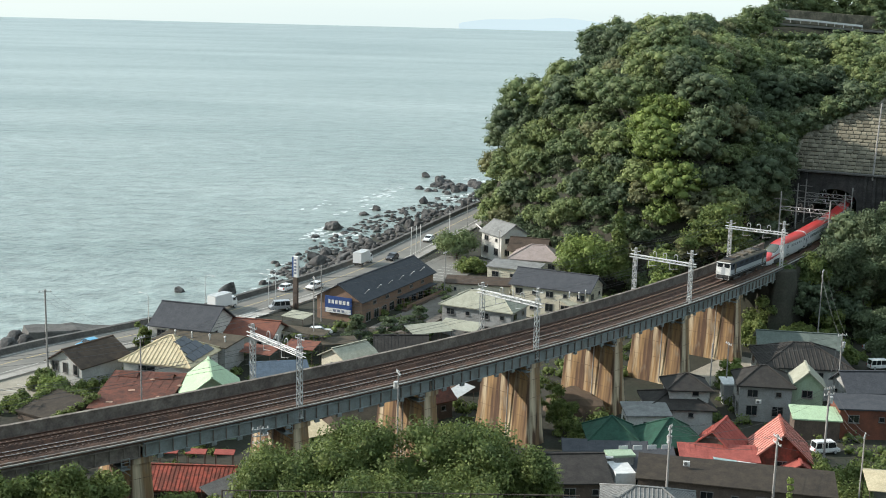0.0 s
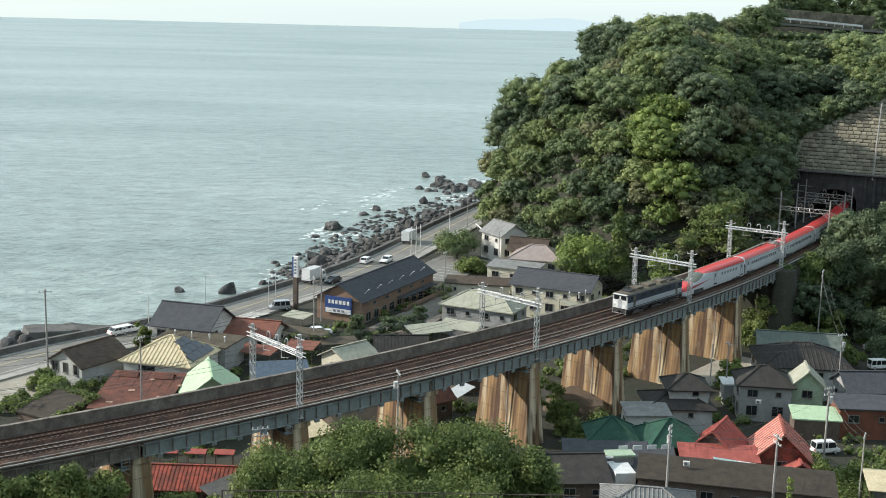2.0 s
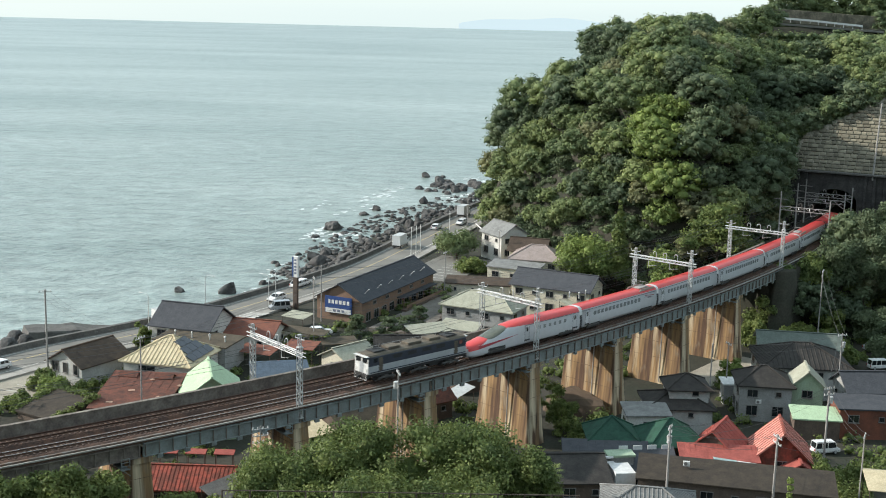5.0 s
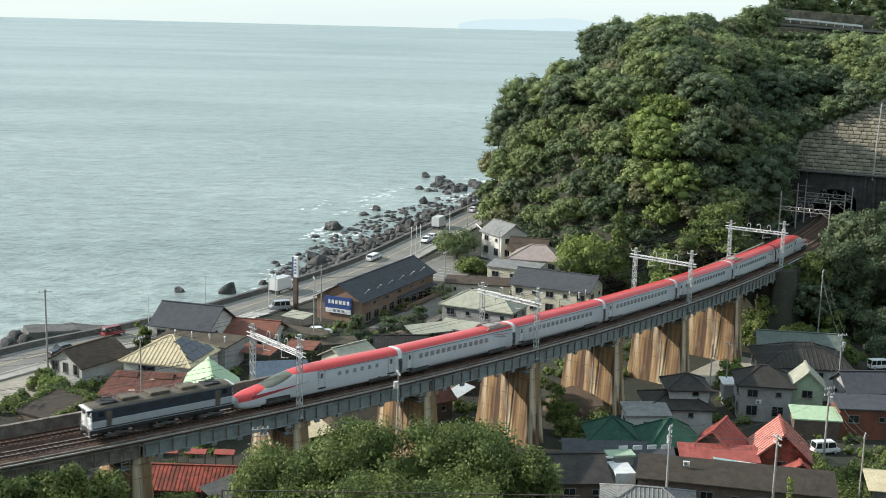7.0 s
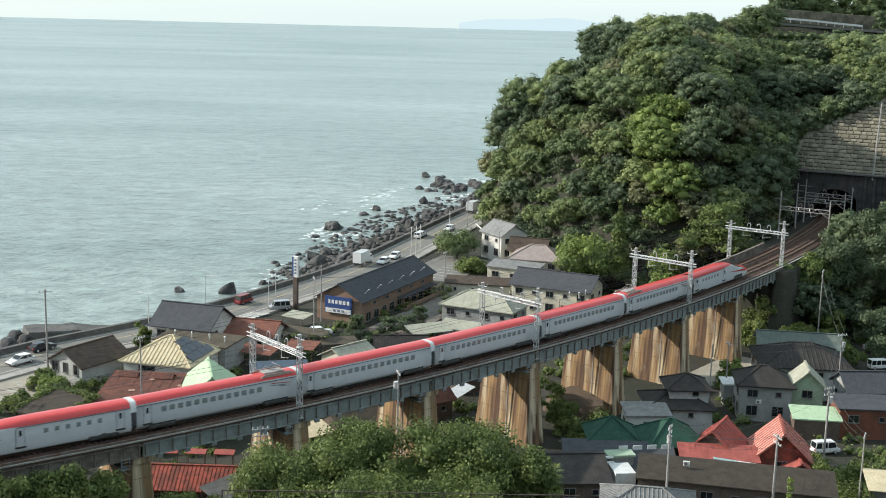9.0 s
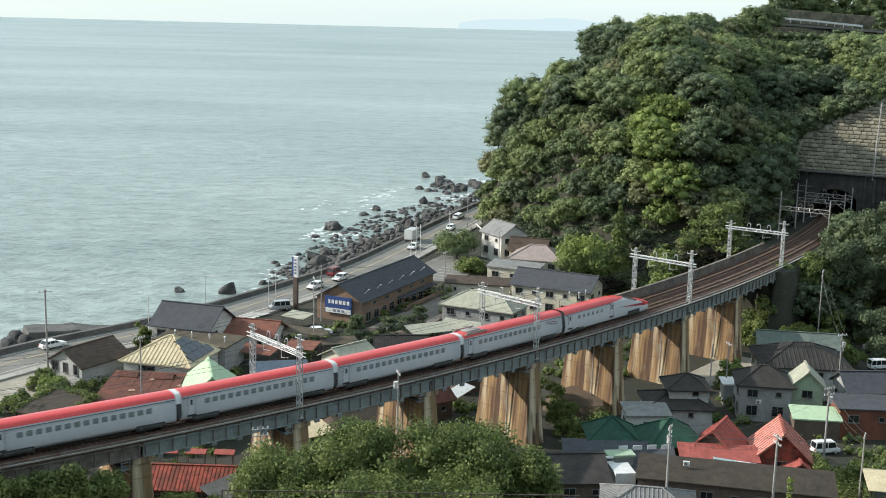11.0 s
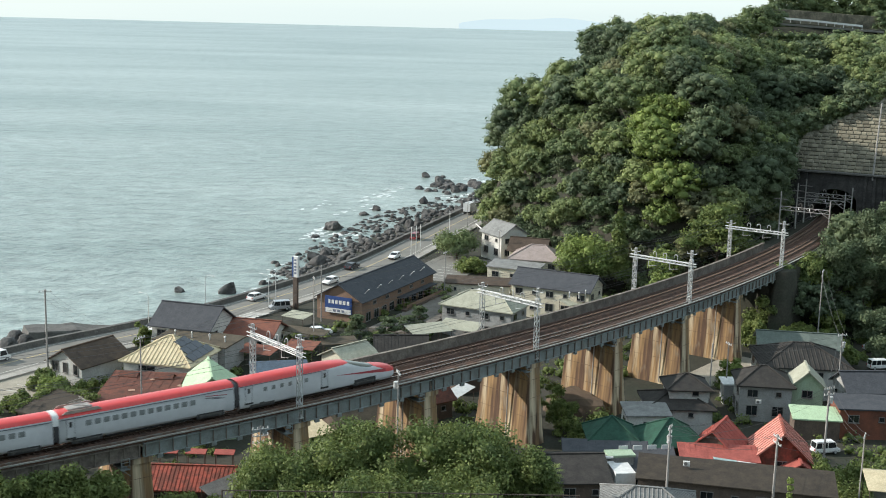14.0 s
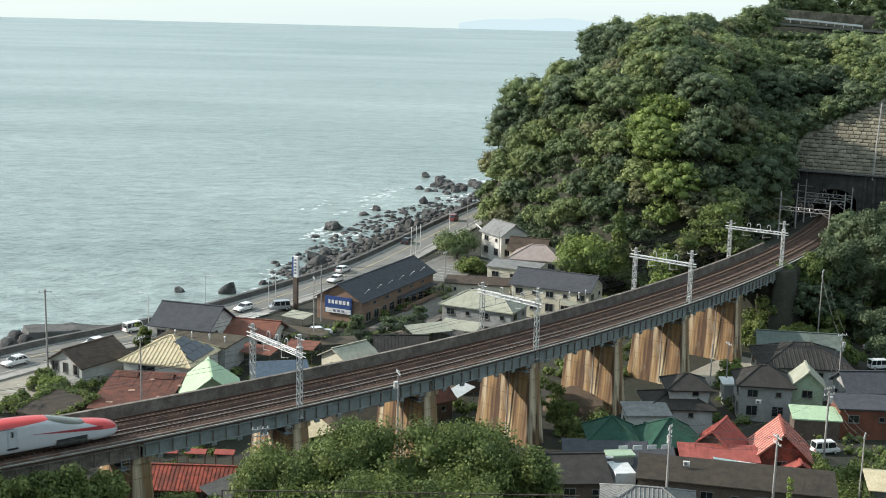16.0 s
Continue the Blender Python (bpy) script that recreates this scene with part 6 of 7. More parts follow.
def build_shore():
    rocks = [rock_mesh(i) for i in range(8)]
    rng = np.random.default_rng(5)
    spots = []
    n = 0
    tries = 0
    while n < 270 and tries < 12000:
        tries += 1
        s = rng.uniform(392, 590) if rng.uniform() < 0.5 else rng.uniform(440, 590)
        wide = np.interp(s, [392, 410, 430, 470, 545], [6, 10, 18, 31, 40])
        off = -1.5 - wide * rng.uniform(0, 1) ** 1.05
        x, y, _ = road_at(s, off)
        r = rng.uniform(0.55, 1.1) if rng.uniform() < 0.68 else rng.uniform(1.1, 1.8)
        if any((x - a) ** 2 + (y - b) ** 2 < (0.72 * (r + c)) ** 2 for a, b, c in spots):
            continue
        if off < -0.72 * wide and rng.uniform() < 0.55:
            continue
        spots.append((x, y, r))
        n += 1
    spots += [(-31.8, 345.0, 2.6), (-7.0, 463, 1.8), (-1.0, 462, 1.3), (-9.0, 430, 1.5), (-3.0, 437, 2.0), (-58.0, 262, 1.2), (-47.5, 262, 2.0), (4, 425, 2.0), (12, 440, 2.2), (8, 400, 2.0), (14, 415, 2.4)]
    for k in range(26):
        a = rng.uniform(0, 1)
        spots.append((-3 + 16 * a + rng.normal(0, 2.4), 438 - 8 * a + rng.normal(0, 7.0), rng.uniform(0.8, 2.2)))
    foam_v, foam_f = [], []
    for i, (x, y, r) in enumerate(spots):
        z = max(float(height(x, y)), -0.35)
        o = part("boulder", rocks[i % 8], None)
        o.matrix_basis = pose(x, y, z + r * 0.25, rng.uniform(-75, 75), rng.uniform(-75, 75), rng.uniform(0, 360)) @ Matrix.Diagonal((r * rng.uniform(0.9, 1.3), r, r * rng.uniform(0.7, 1.0), 1))
        tagged(o, "dark grey rounded boulder on the shore" if r < 1.9 else "large dark angular boulder standing in the surf", "boulder", "shore boulders")
    # smaller stones in between
    sv, sf, base = [], [], 0
    for k in range(1900):
        s = rng.uniform(392, 600)
        wide = np.interp(s, [392, 410, 430, 470, 545], [6, 10, 17, 29, 38])
        x, y, _ = road_at(s, -1.2 - wide * rng.uniform(0, 0.92))
        r = rng.uniform(0.25, 0.95)
        z = max(float(height(x, y)), -0.3)
        jig = 1 + 0.25 * rng.standard_normal((len(ICO_V), 1)).clip(-1, 1)
        sv.append(ICO_V * jig * r * (1.2, 1.0, 0.8) + (x, y, z + 0.2 * r))
        sf.append(ICO_F + base)
        base += len(ICO_V)
    ob = part("shore_stones", fast_mesh("shore_stones", np.concatenate(sv), np.concatenate(sf)), M["rock"])
    tagged(ob, "small dark stones between the shore boulders", "stones", kind="stuff")
    # broken foam where the swell meets the stones
    for k in range(1000):
        s = 625 - 215 * rng.uniform() ** 1.6
        wide = np.interp(s, [392, 410, 430, 470, 545], [8, 12, 20, 34, 43])
        off = -wide * rng.uniform(0.68, 1.04 + (0.45 if s > 540 else 0.0))
        if noise.noise((s * 0.05, off * 0.11, 0)) < 0.06:
            continue
        x, y, hd = road_at(s, off)
        if float(height(x, y)) > 0.1:
            continue
        L, W = rng.uniform(0.3, 1.3) * (1 + 0.6 * (s > 500)), rng.uniform(0.15, 0.5) * (1 + 0.8 * (s > 500))
        m = Matrix.Translation((x, y, 0.05 + 0.04 * rng.uniform())) @ Matrix.Rotation(radians(hd + rng.uniform(-40, 40)), 4, "Z")
        b = len(foam_v)
        foam_v.append(m @ Vector((0, 0, 0.05)))
        for j in range(11):
            a = 2 * math.pi * j / 11
            q = rng.uniform(0.55, 1.2)
            foam_v.append(m @ Vector((L * q * math.cos(a), W * q * math.sin(a), 0)))
        for j in range(11):
            foam_f.append((b, b + 1 + j, b + 1 + (j + 1) % 11))
    ob = part("surf_foam", fast_mesh("surf_foam", [tuple(v) for v in foam_v], foam_f), M["foam"])
    tagged(ob, "broken white surf between shore boulders", "surf", kind="stuff")
    # rough rock in which one pier stands
    oc = rock_mesh(11)
    oc.materials[0] = M["rock_brown"]
    o = part("rock_outcrop", oc, None)
    q = arc(-42.3, -2.2)
    o.matrix_basis = pose(q.x, q.y, 2.5, 8, 5, -42) @ Matrix.Diagonal((5.8, 3.9, 4.6, 1))
    tagged(o, "rough brown rock outcrop round a pier foot", "rock outcrop")
    # sloping slab of rock and concrete at the left end of the bay
    t = thing("rock_slab", pose(-71.5, 222.5, 0, 0, 0, 30), "dark sloping concrete and rock groyne running into the sea", "groyne")
    bm = bmesh.new()
    add_prism(bm, [(-8, -1), (-6.8, 2.6), (2, 1.9), (10, 0.5), (12, -1)], -3.4, 2.6)
    bmesh.ops.subdivide_edges(bm, edges=bm.edges, cuts=4, use_grid_fill=True)
    for v in bm.verts:
        v.co += 0.35 * noise.noise_vector(v.co * 0.35)
    part("slab", bm, M["dark_concrete"], t)
    for x, y, r in ((-8.6, 0.8, 1.5), (-7.4, -2.6, 1.4), (-10.8, -4.2, 1.7)):
        o = part("block", rocks[3], None, t)
        o.matrix_basis = pose(x, y, 1.0) @ Matrix.Diagonal((r, r, r * 0.9, 1))


# ---- poles, lamps, signs ----
def utility_pole(x, y, top, arms=2, base=None, label="grey concrete utility pole with cross arms", transformer=False, turn=40, r=0.16):
    b = float(height(x, y)) if base is None else base
    t = thing("utility_pole", pose(x, y, b, 0, 0, turn), label, "utility pole", "utility poles")
    h = top - b
    part("pole", rod((0, 0, -0.5), (0, 0, h), r, r * 0.68, 10), M["pole"], t)
    for i in range(arms):
        z = h - 0.35 - 0.75 * i
        a = part("cross_arm", box((0, 0, z), (1.9 - 0.3 * i, 0.09, 0.09)), M["galvanised"], t)
        for x_ in (-0.8, -0.3, 0.3, 0.8):
            ins = bmesh.new()
            bmesh.ops.create_cone(ins, cap_ends=True, segments=8, radius1=0.07, radius2=0.05, depth=0.22, matrix=Matrix.Translation((x_, 0, z + 0.16)))
            part("insulator", ins, M["insulator"], a)
    if transformer:
        bm = bmesh.new()
        bmesh.ops.create_cone(bm, cap_ends=True, segments=14, radius1=0.3, radius2=0.3, depth=0.85, matrix=Matrix.Translation((0.5, 0.15, h - 1.9)))
        part("transformer", bm, M["galvanised"], t, "grey pole transformer")
        part("bracket", box((0.25, 0.1, h - 2.1), (0.6, 0.12, 0.1)), M["galvanised"], t)
    bm = bmesh.new()
    for k in range(int(h / 0.9)):
        add_rod(bm, (-0.3 if k % 2 else 0.3, 0, 1.8 + 0.8 * k), (0, 0, 1.8 + 0.8 * k), 0.018, seg=4)
    part("climbing_ladder", bm, M["galvanised"], t)
    return t


def street_lamp(x, y, top, turn, label="slim white street lamp with a curved arm"):
    b = ROAD_Z + 0.1
    t = thing("street_lamp", pose(x, y, b, 0, 0, turn), label, "street lamp", "street lamps")
    h = top - b
    bm = bmesh.new()
    add_rod(bm, (0, 0, -0.3), (0, 0, h - 0.5), 0.08, 0.06, 8)
    pts = [(0, 0, h - 0.5), (0.15, 0, h - 0.2), (0.6, 0, h), (1.4, 0, h + 0.05)]
    for p, q in zip(pts[:-1], pts[1:]):
        add_rod(bm, p, q, 0.05, seg=6)
    part("pole", bm, M["galvanised"], t)
    part("lamp_head", box((1.7, 0, h + 0.02), (0.75, 0.26, 0.12), bevel=0.04), M["white_paint"], t)
    return t


def wire(a, b, sag, r=0.018, label="sagging black cable between utility poles"):
    cu = bpy.data.curves.new("cable", "CURVE")
    cu.dimensions = "3D"
    cu.bevel_depth = r
    cu.bevel_resolution = 0
    sp = cu.splines.new("POLY")
    sp.points.add(14)
    for i, p in enumerate(sp.points):
        t = i / 14
        q = Vector(a).lerp(Vector(b), t)
        p.co = (q.x, q.y, q.z - 4 * sag * t * (1 - t), 1)
    cu.materials.append(M["wire"])
    tagged(new("cable", cu), label, "cable", "cables")


def build_poles():
    P = [(-58.3, 173.7, 20.8, 1), (-38.9, 152, 20.1, 1), (-21.3, 197, 18.6, 1), (-21.7, 213, 17.1, 0), (0.5, 238, 15.4, 1), (-4.7, 133, 22.1, 1), (-18.6, 121, 19.3, 3), (26.6, 133, 16.4, 3), (38.4, 131, 16.3, 2),
         (51.8, 155, 14.7, 2), (50.8, 138, 14.2, 1), (45.1, 184, 12.7, 1), (62.4, 183, 14.8, 1), (67.8, 212, 18.9, 1), (41.2, 178, 14.0, 0), (6.2, 313, 15.4, 1), (-61.0, 158.0, 12.5, 3), (12.6, 268.0, 14.6, 1)]
    for i, (x, y, top, arms) in enumerate(P):
        utility_pole(x, y, top, arms, transformer=i in (5, 7, 9, 12), turn=25 + 40 * (i % 3), r=0.17 if i in (0, 7, 8, 9) else 0.12)
    for a, b, sag in ((7, 8, 0.9), (8, 10, 0.8), (9, 12, 1.0), (10, 9, 0.9), (9, 7, 1.3), (12, 13, 0.8), (2, 4, 1.4), (1, 2, 1.4), (0, 1, 1.0), (3, 4, 1.2), (2, 3, 0.5), (11, 12, 0.8), (4, 17, 1.0), (17, 15, 1.0)):
        p, q = P[a], P[b]
        for dx, dz in ((-0.5, -0.2), (0.5, -0.2), (0.0, -1.4)):
            wire((p[0] + dx, p[1], p[2] + dz), (q[0] + dx, q[1], q[2] + dz), sag)
    for x, y, top, turn in ((-49.1, 197.6, 14.8, 150), (-44.0, 220.1, 13.2, -20), (-32.4, 221.4, 13.3, 150), (-31.0, 220.8, 14.2, 150)):
        street_lamp(x, y, top, turn)
    for x, y, top in ((-7.3, 272.9, 14.0), (-6.2, 275.0, 13.9), (-5.3, 278.5, 13.6), (1.5, 297.0, 14.0)):
        t = thing("flag_pole", pose(x, y, 6.9), "slender white flag pole beside the car park", "flag pole", "flag poles")
        part("pole", rod((0, 0, -0.3), (0, 0, top - 6.9), 0.09, 0.07, 8), M["white_paint"], t)
        part("base", box((0, 0, 0.15), (0.5, 0.5, 0.3), bevel=0.04), M["concrete"], t)
    # sign tower
    t = thing("sign_tower", pose(-27.4, 221.9, 6.9, 0, 0, -28), "tall dark brown sign tower with a white sign box", "sign")
    part("post", box((0, 0, 3.4), (0.95, 0.55, 6.8), bevel=0.04), M["dark_pole"], t)
    sg = part("sign_box", box((0, 0, 8.0), (1.25, 0.6, 4.0), bevel=0.04), M["white_paint"], t, "white sign box with a blue edge")
    part("blue_edge", box((-0.45, -0.31, 8.0), (0.3, 0.03, 3.8)), M["sign_blue"], sg)
    for k in range(5):
        part("sign_bar", box((0.12, -0.31, 9.3 - 0.62 * k), (0.5, 0.03, 0.36)), M["sign_ink"], sg)


M["sign_blue"] = material("sign_blue", (0.03, 0.07, 0.22), 0.5, vary=0.05, bump=0.0)
M["sign_ink"] = material("sign_ink", (0.16, 0.18, 0.24), 0.6, vary=0.05, bump=0.0)


# ---- vehicles ----
def paint(name, c, metal=0.0):
    return material("paint_" + name, c, 0.28, metal=metal, second=tuple(0.94 * v for v in c), vary=0.03, bump=0.0, spec=0.5)


PAINT = {"white": paint("white", (0.75, 0.75, 0.74)), "blue": paint("blue", (0.08, 0.33, 0.52)), "red": paint("red", (0.22, 0.03, 0.035)), "dark": paint("dark", (0.035, 0.035, 0.042)),
         "silver": paint("silver", (0.45, 0.46, 0.48), 0.4), "box": paint("box", (0.66, 0.66, 0.65))}
M["tyre"] = material("tyre", (0.02, 0.02, 0.02), 0.9, vary=0.1)
M["tail_red"] = material("tail_lamp", (0.35, 0.02, 0.02), 0.3, vary=0.0, bump=0.0)


def wheels(t, xs, y, r):
    for x in xs:
        for s in (-1, 1):
            bm = bmesh.new()
            bmesh.ops.create_cone(bm, cap_ends=True, segments=16, radius1=r, radius2=r, depth=0.2, matrix=Matrix.Translation((x, s * y, r)) @ Matrix.Rotation(math.pi / 2, 4, "X"))
            w = part("wheel", bm, M["tyre"], t)
            bm = bmesh.new()
            bmesh.ops.create_cone(bm, cap_ends=True, segments=12, radius1=r * 0.6, radius2=r * 0.6, depth=0.03, matrix=Matrix.Translation((x, s * (y + 0.1), r)) @ Matrix.Rotation(math.pi / 2, 4, "X"))
            part("rim", bm, M["galvanised"], w)


def car(colour, kind="car", label=""):
    """A small car or a van, x forward, its middle on the road at the origin."""
    van = kind == "van"
    t = thing("car" if not van else "van", pose(0, 0, 0), label or "%s %s on the coast road" % (colour, "minivan" if van else "compact car"), "van" if van else "car", "road traffic")
    L, W, H = (3.9, 1.6, 1.8) if van else (4.3, 1.7, 1.46)
    bm = bmesh.new()
    o = [(-L / 2, 0.32), (-L / 2 - 0.04, 0.6), (-L / 2 + 0.05, 0.92), (L / 2 - (0.5 if van else 1.15), 0.95), (L / 2 - 0.12, 0.78), (L / 2, 0.55), (L / 2 - 0.05, 0.3)]
    add_prism(bm, o, -W / 2, W / 2)
    bmesh.ops.bevel(bm, geom=[e for e in bm.edges if abs(e.verts[0].co.y - e.verts[1].co.y) < 0.01], offset=0.09, segments=2, affect="EDGES")
    part("body", bm, PAINT[colour], t)
    c0, c1 = (-L / 2 + 0.08, L / 2 - 0.55) if van else (-L / 2 + 0.3, L / 2 - 1.2)
    bm = bmesh.new()
    add_prism(bm, [(c0, 0.92), (c0 + (0.12 if van else 0.55), H - 0.1), (c1 - (0.35 if van else 0.75), H - 0.1), (c1, 0.92)], -W / 2 + 0.1, W / 2 - 0.1)
    part("glazing", bm, M["glass"], t, "dark glazing")
    bm = bmesh.new()
    a, b = c0 + (0.06 if van else 0.42), c1 - (0.28 if van else 0.68)
    add_box(bm, ((a + b) / 2, 0, H - 0.06), (b - a, W - 0.2, 0.1), bevel=0.04)
    part("roof", bm, PAINT[colour], t)
    bm = bmesh.new()
    for s in (-1, 1):
        y = s * (W / 2 - 0.09)
        for x0, x1 in ((c0, c0 + (0.12 if van else 0.55)), (c1, c1 - (0.35 if van else 0.75)), (0.0, -0.05), (c0 + 0.95, c0 + 1.0)):
            add_rod(bm, (x0, y, 0.92), (x1, y, H - 0.08), 0.055, seg=4)
    part("pillar_frame", bm, PAINT[colour], t)
    for s in (-1, 1):
        part("headlight", box((L / 2 - 0.1, s * (W / 2 - 0.28), 0.68), (0.16, 0.34, 0.16), bevel=0.03), M["lamp_glass"], t)
        part("tail_light", box((-L / 2 + 0.0, s * (W / 2 - 0.18), 0.75), (0.1, 0.22, 0.3), bevel=0.02), M["tail_red"], t)
        part("mirror", box((c1 - 0.25, s * (W / 2 + 0.07), 1.0), (0.12, 0.18, 0.12), bevel=0.03), PAINT[colour], t)
    part("bumper", box((L / 2 - 0.02, 0, 0.4), (0.14, W - 0.2, 0.18), bevel=0.04), M["tyre"], t)
    wheels(t, (-L / 2 + 0.75, L / 2 - 0.8), W / 2 - 0.1, 0.3)
    return t


def truck():
    t = thing("box_truck", pose(0, 0, 0), "white box truck on the coast road", "truck", "road traffic")
    part("cargo_box", box((-0.95, 0, 1.95), (4.5, 2.05, 2.3), bevel=0.04), PAINT["box"], t, "plain white cargo box")
    part("box_rim", box((-0.95, 0, 3.11), (4.54, 2.09, 0.06)), M["galvanised"], t)
    bm = bmesh.new()
    add_prism(bm, [(1.4, 0.45), (1.4, 2.2), (2.55, 2.2), (2.95, 1.35), (3.0, 0.45)], -0.95, 0.95)
    bmesh.ops.bevel(bm, geom=list(bm.edges), offset=0.07, segments=2, affect="EDGES")
    cb = part("cab", bm, PAINT["white"], t)
    part("windscreen", box((2.78, 0, 1.75), (0.1, 1.6, 0.7), bevel=0.02), M["glass"], cb)
    for s in (-1, 1):
        part("side_window", box((2.1, s * 0.95, 1.75), (0.7, 0.04, 0.5), bevel=0.01), M["glass"], cb)
        part("headlight", box((3.0, s * 0.7, 0.75), (0.08, 0.3, 0.18)), M["lamp_glass"], cb)
    part("chassis", box((-0.4, 0, 0.62), (6.2, 0.9, 0.25)), M["under"], t)
    part("rear_bumper", box((-3.2, 0, 0.6), (0.1, 1.9, 0.2)), M["tyre"], t)
    wheels(t, (-2.1, 2.2), 0.85, 0.38)
    return t

# ---- small structures and details ----
def awning(x, y, z, rz, w, d, fall, mat, label, base=None, name="awning", seams=0.0):
    b = float(height(x, y)) if base is None else base
    t = thing(name, pose(x, y, b, 0, 0, rz), label, name.replace("_", " "))
    r = part("roof_sheet", roof_flat(w, d, z - b, fall, 0.1, 0.07), mat, t)
    for sx in (-1, 1):
        for sy in (-1, 1):
            part("post", rod((sx * (w / 2 - 0.1), sy * (d / 2 - 0.1), -0.2), (sx * (w / 2 - 0.1), sy * (d / 2 - 0.1), z - b + fall * (0.5 + 0.5 * sy) + 0.02), 0.05), M["dark_pole"], t)
    if seams:
        roof_battens(r, "flat", w, d, z - b, z - b + fall, mat, seams, 0.1)
    return t


def restaurant_details(t):
    """Sign, verandah roof, windows and lamps of the restaurant; its x runs along the ridge."""
    g = t.matrix_basis.translation.z
    sb = part("sign_board", box((-15.35, -0.1, 9.75 - g), (0.18, 5.6, 3.1), bevel=0.02), M["sign_blue"], t, "blue and white sign board with white lettering bars")
    part("white_band", box((-15.46, -0.1, 8.7 - g), (0.03, 5.3, 0.85)), M["white_paint"], sb)
    for y, w in ((1.75, 0.5), (1.05, 0.62), (0.3, 0.62), (-0.5, 0.7), (-1.3, 0.7), (-2.1, 0.6)):
        part("sign_bar", box((-15.46, y, 10.3 - g), (0.03, w * 0.8, 0.7)), M["white_paint"], sb)
    for y in (0.7, -0.2, -1.1):
        part("sign_bar", box((-15.49, y, 8.7 - g), (0.03, 0.6, 0.42)), M["sign_ink"], sb)
    part("verandah_roof", box((6.5, -5.35, 8.8 - g), (15.0, 1.5, 0.16)), M["r_slate"], t, "narrow lean-to slate roof along the front")
    for i in range(6):
        part("verandah_post", rod((-0.6 + 2.85 * i, -5.95, 0.2), (-0.6 + 2.85 * i, -5.95, 8.75 - g), 0.09), M["w_wood"], t)
    for i in range(9):
        window_unit(t, pose(-12.4 + 3.1 * i, -4.6, 7.6 - g, 0, 0, 180), 1.7, 1.6, 1)
    for i in range(5):
        window_unit(t, pose(-10 + 5.0 * i, -4.6, 9.85 - g, 0, 0, 180), 1.2, 0.6, 1)
    for i in range(6):
        part("lamp_bracket", rod((-12 + 4.6 * i, -3.6, 11.6 - g), (-12 + 4.6 * i, -4.4, 12.5 - g), 0.035), M["galvanised"], t)
        part("lamp", box((-12 + 4.6 * i, -4.5, 12.5 - g), (0.28, 0.2, 0.1), bevel=0.03), M["white_paint"], t)
    part("terrace_rail", box((6.5, -7.0, 0.9), (16, 0.08, 0.7)), M["w_wood"], t)
    part("terrace", box((6.5, -5.8, 0.15), (17, 2.6, 0.5)), M["w_brown"], t)


def solar_panels(t):
    g = t.matrix_basis.translation.z
    # on the slope that faces +x
    w, d, e, r = 10.6, 10.0, 10.3 - g, 13.2 - g
    slope = math.atan2(r - (e - 0.12), w / 2 + 0.6 - 0.3)
    for k, n in enumerate((4, 3, 2)):
        for i in range(n):
            p = part("solar_panel", box((0, 0, 0), (1.5, 1.75, 0.08), bevel=0.01), M["solar"], t, "dark solar panel")
            u = 1.35 + 1.56 * k
            p.matrix_basis = Matrix.Translation((w / 2 + 0.6 - u * math.cos(slope), 1.82 * (i - (n - 1) / 2), e - 0.12 + u * math.sin(slope) + 0.12)) @ Matrix.Rotation(slope, 4, "Y")


def chimneys(t, spots):
    g = t.matrix_basis.translation.z
    for x, y, z in spots:
        part("vent_pipe", rod((x, y, z - g - 0.6), (x, y, z - g + 0.5), 0.13, seg=8), M["galvanised"], t)
        part("vent_cowl", rod((x, y, z - g + 0.5), (x, y, z - g + 0.75), 0.22, 0.05, 8), M["galvanised"], t)


def ac_unit(x, y, z, rz):
    t = thing("air_conditioner", pose(x, y, z, 0, 0, rz), "white outdoor air-conditioning unit", "air conditioner", "air conditioners")
    part("casing", box((0, 0, 0.3), (0.8, 0.3, 0.6), bevel=0.03), M["white_paint"], t)
    bm = bmesh.new()
    bmesh.ops.create_cone(bm, cap_ends=True, segments=14, radius1=0.22, radius2=0.22, depth=0.04, matrix=Matrix.Translation((-0.1, -0.16, 0.3)) @ Matrix.Rotation(math.pi / 2, 4, "X"))
    part("fan_grille", bm, M["frame"], t)
    part("foot_rail", box((0, 0, -0.02), (0.7, 0.34, 0.05)), M["frame"], t)


def guard_rail(pts, label, h=0.8, mat=None, posts=True, name="guard_rail", thick=0.35):
    t = thing(name, pose(*pts[0]), label, "guard rail")
    o = Vector(pts[0])
    for a, b in zip(pts[:-1], pts[1:]):
        a, b = Vector(a) - o, Vector(b) - o
        d = b - a
        m = Matrix.Translation((a + b) / 2 + Vector((0, 0, h - thick / 2))) @ Matrix.Rotation(math.atan2(d.y, d.x), 4, "Z") @ Matrix.Rotation(-math.atan2(d.z, math.hypot(d.x, d.y)), 4, "Y")
        bm = bmesh.new()
        add_box(bm, (0, 0, 0), (d.length, 0.08, thick), m=m)
        part("rail", bm, mat or M["white_paint"], t)
        n = max(1, int(d.length / 2.2))
        for i in range(n + 1):
            p = a.lerp(b, i / n)
            part("post", rod((p.x, p.y, p.z - 0.4), (p.x, p.y, p.z + h), 0.07), mat or M["white_paint"], t)
    return t


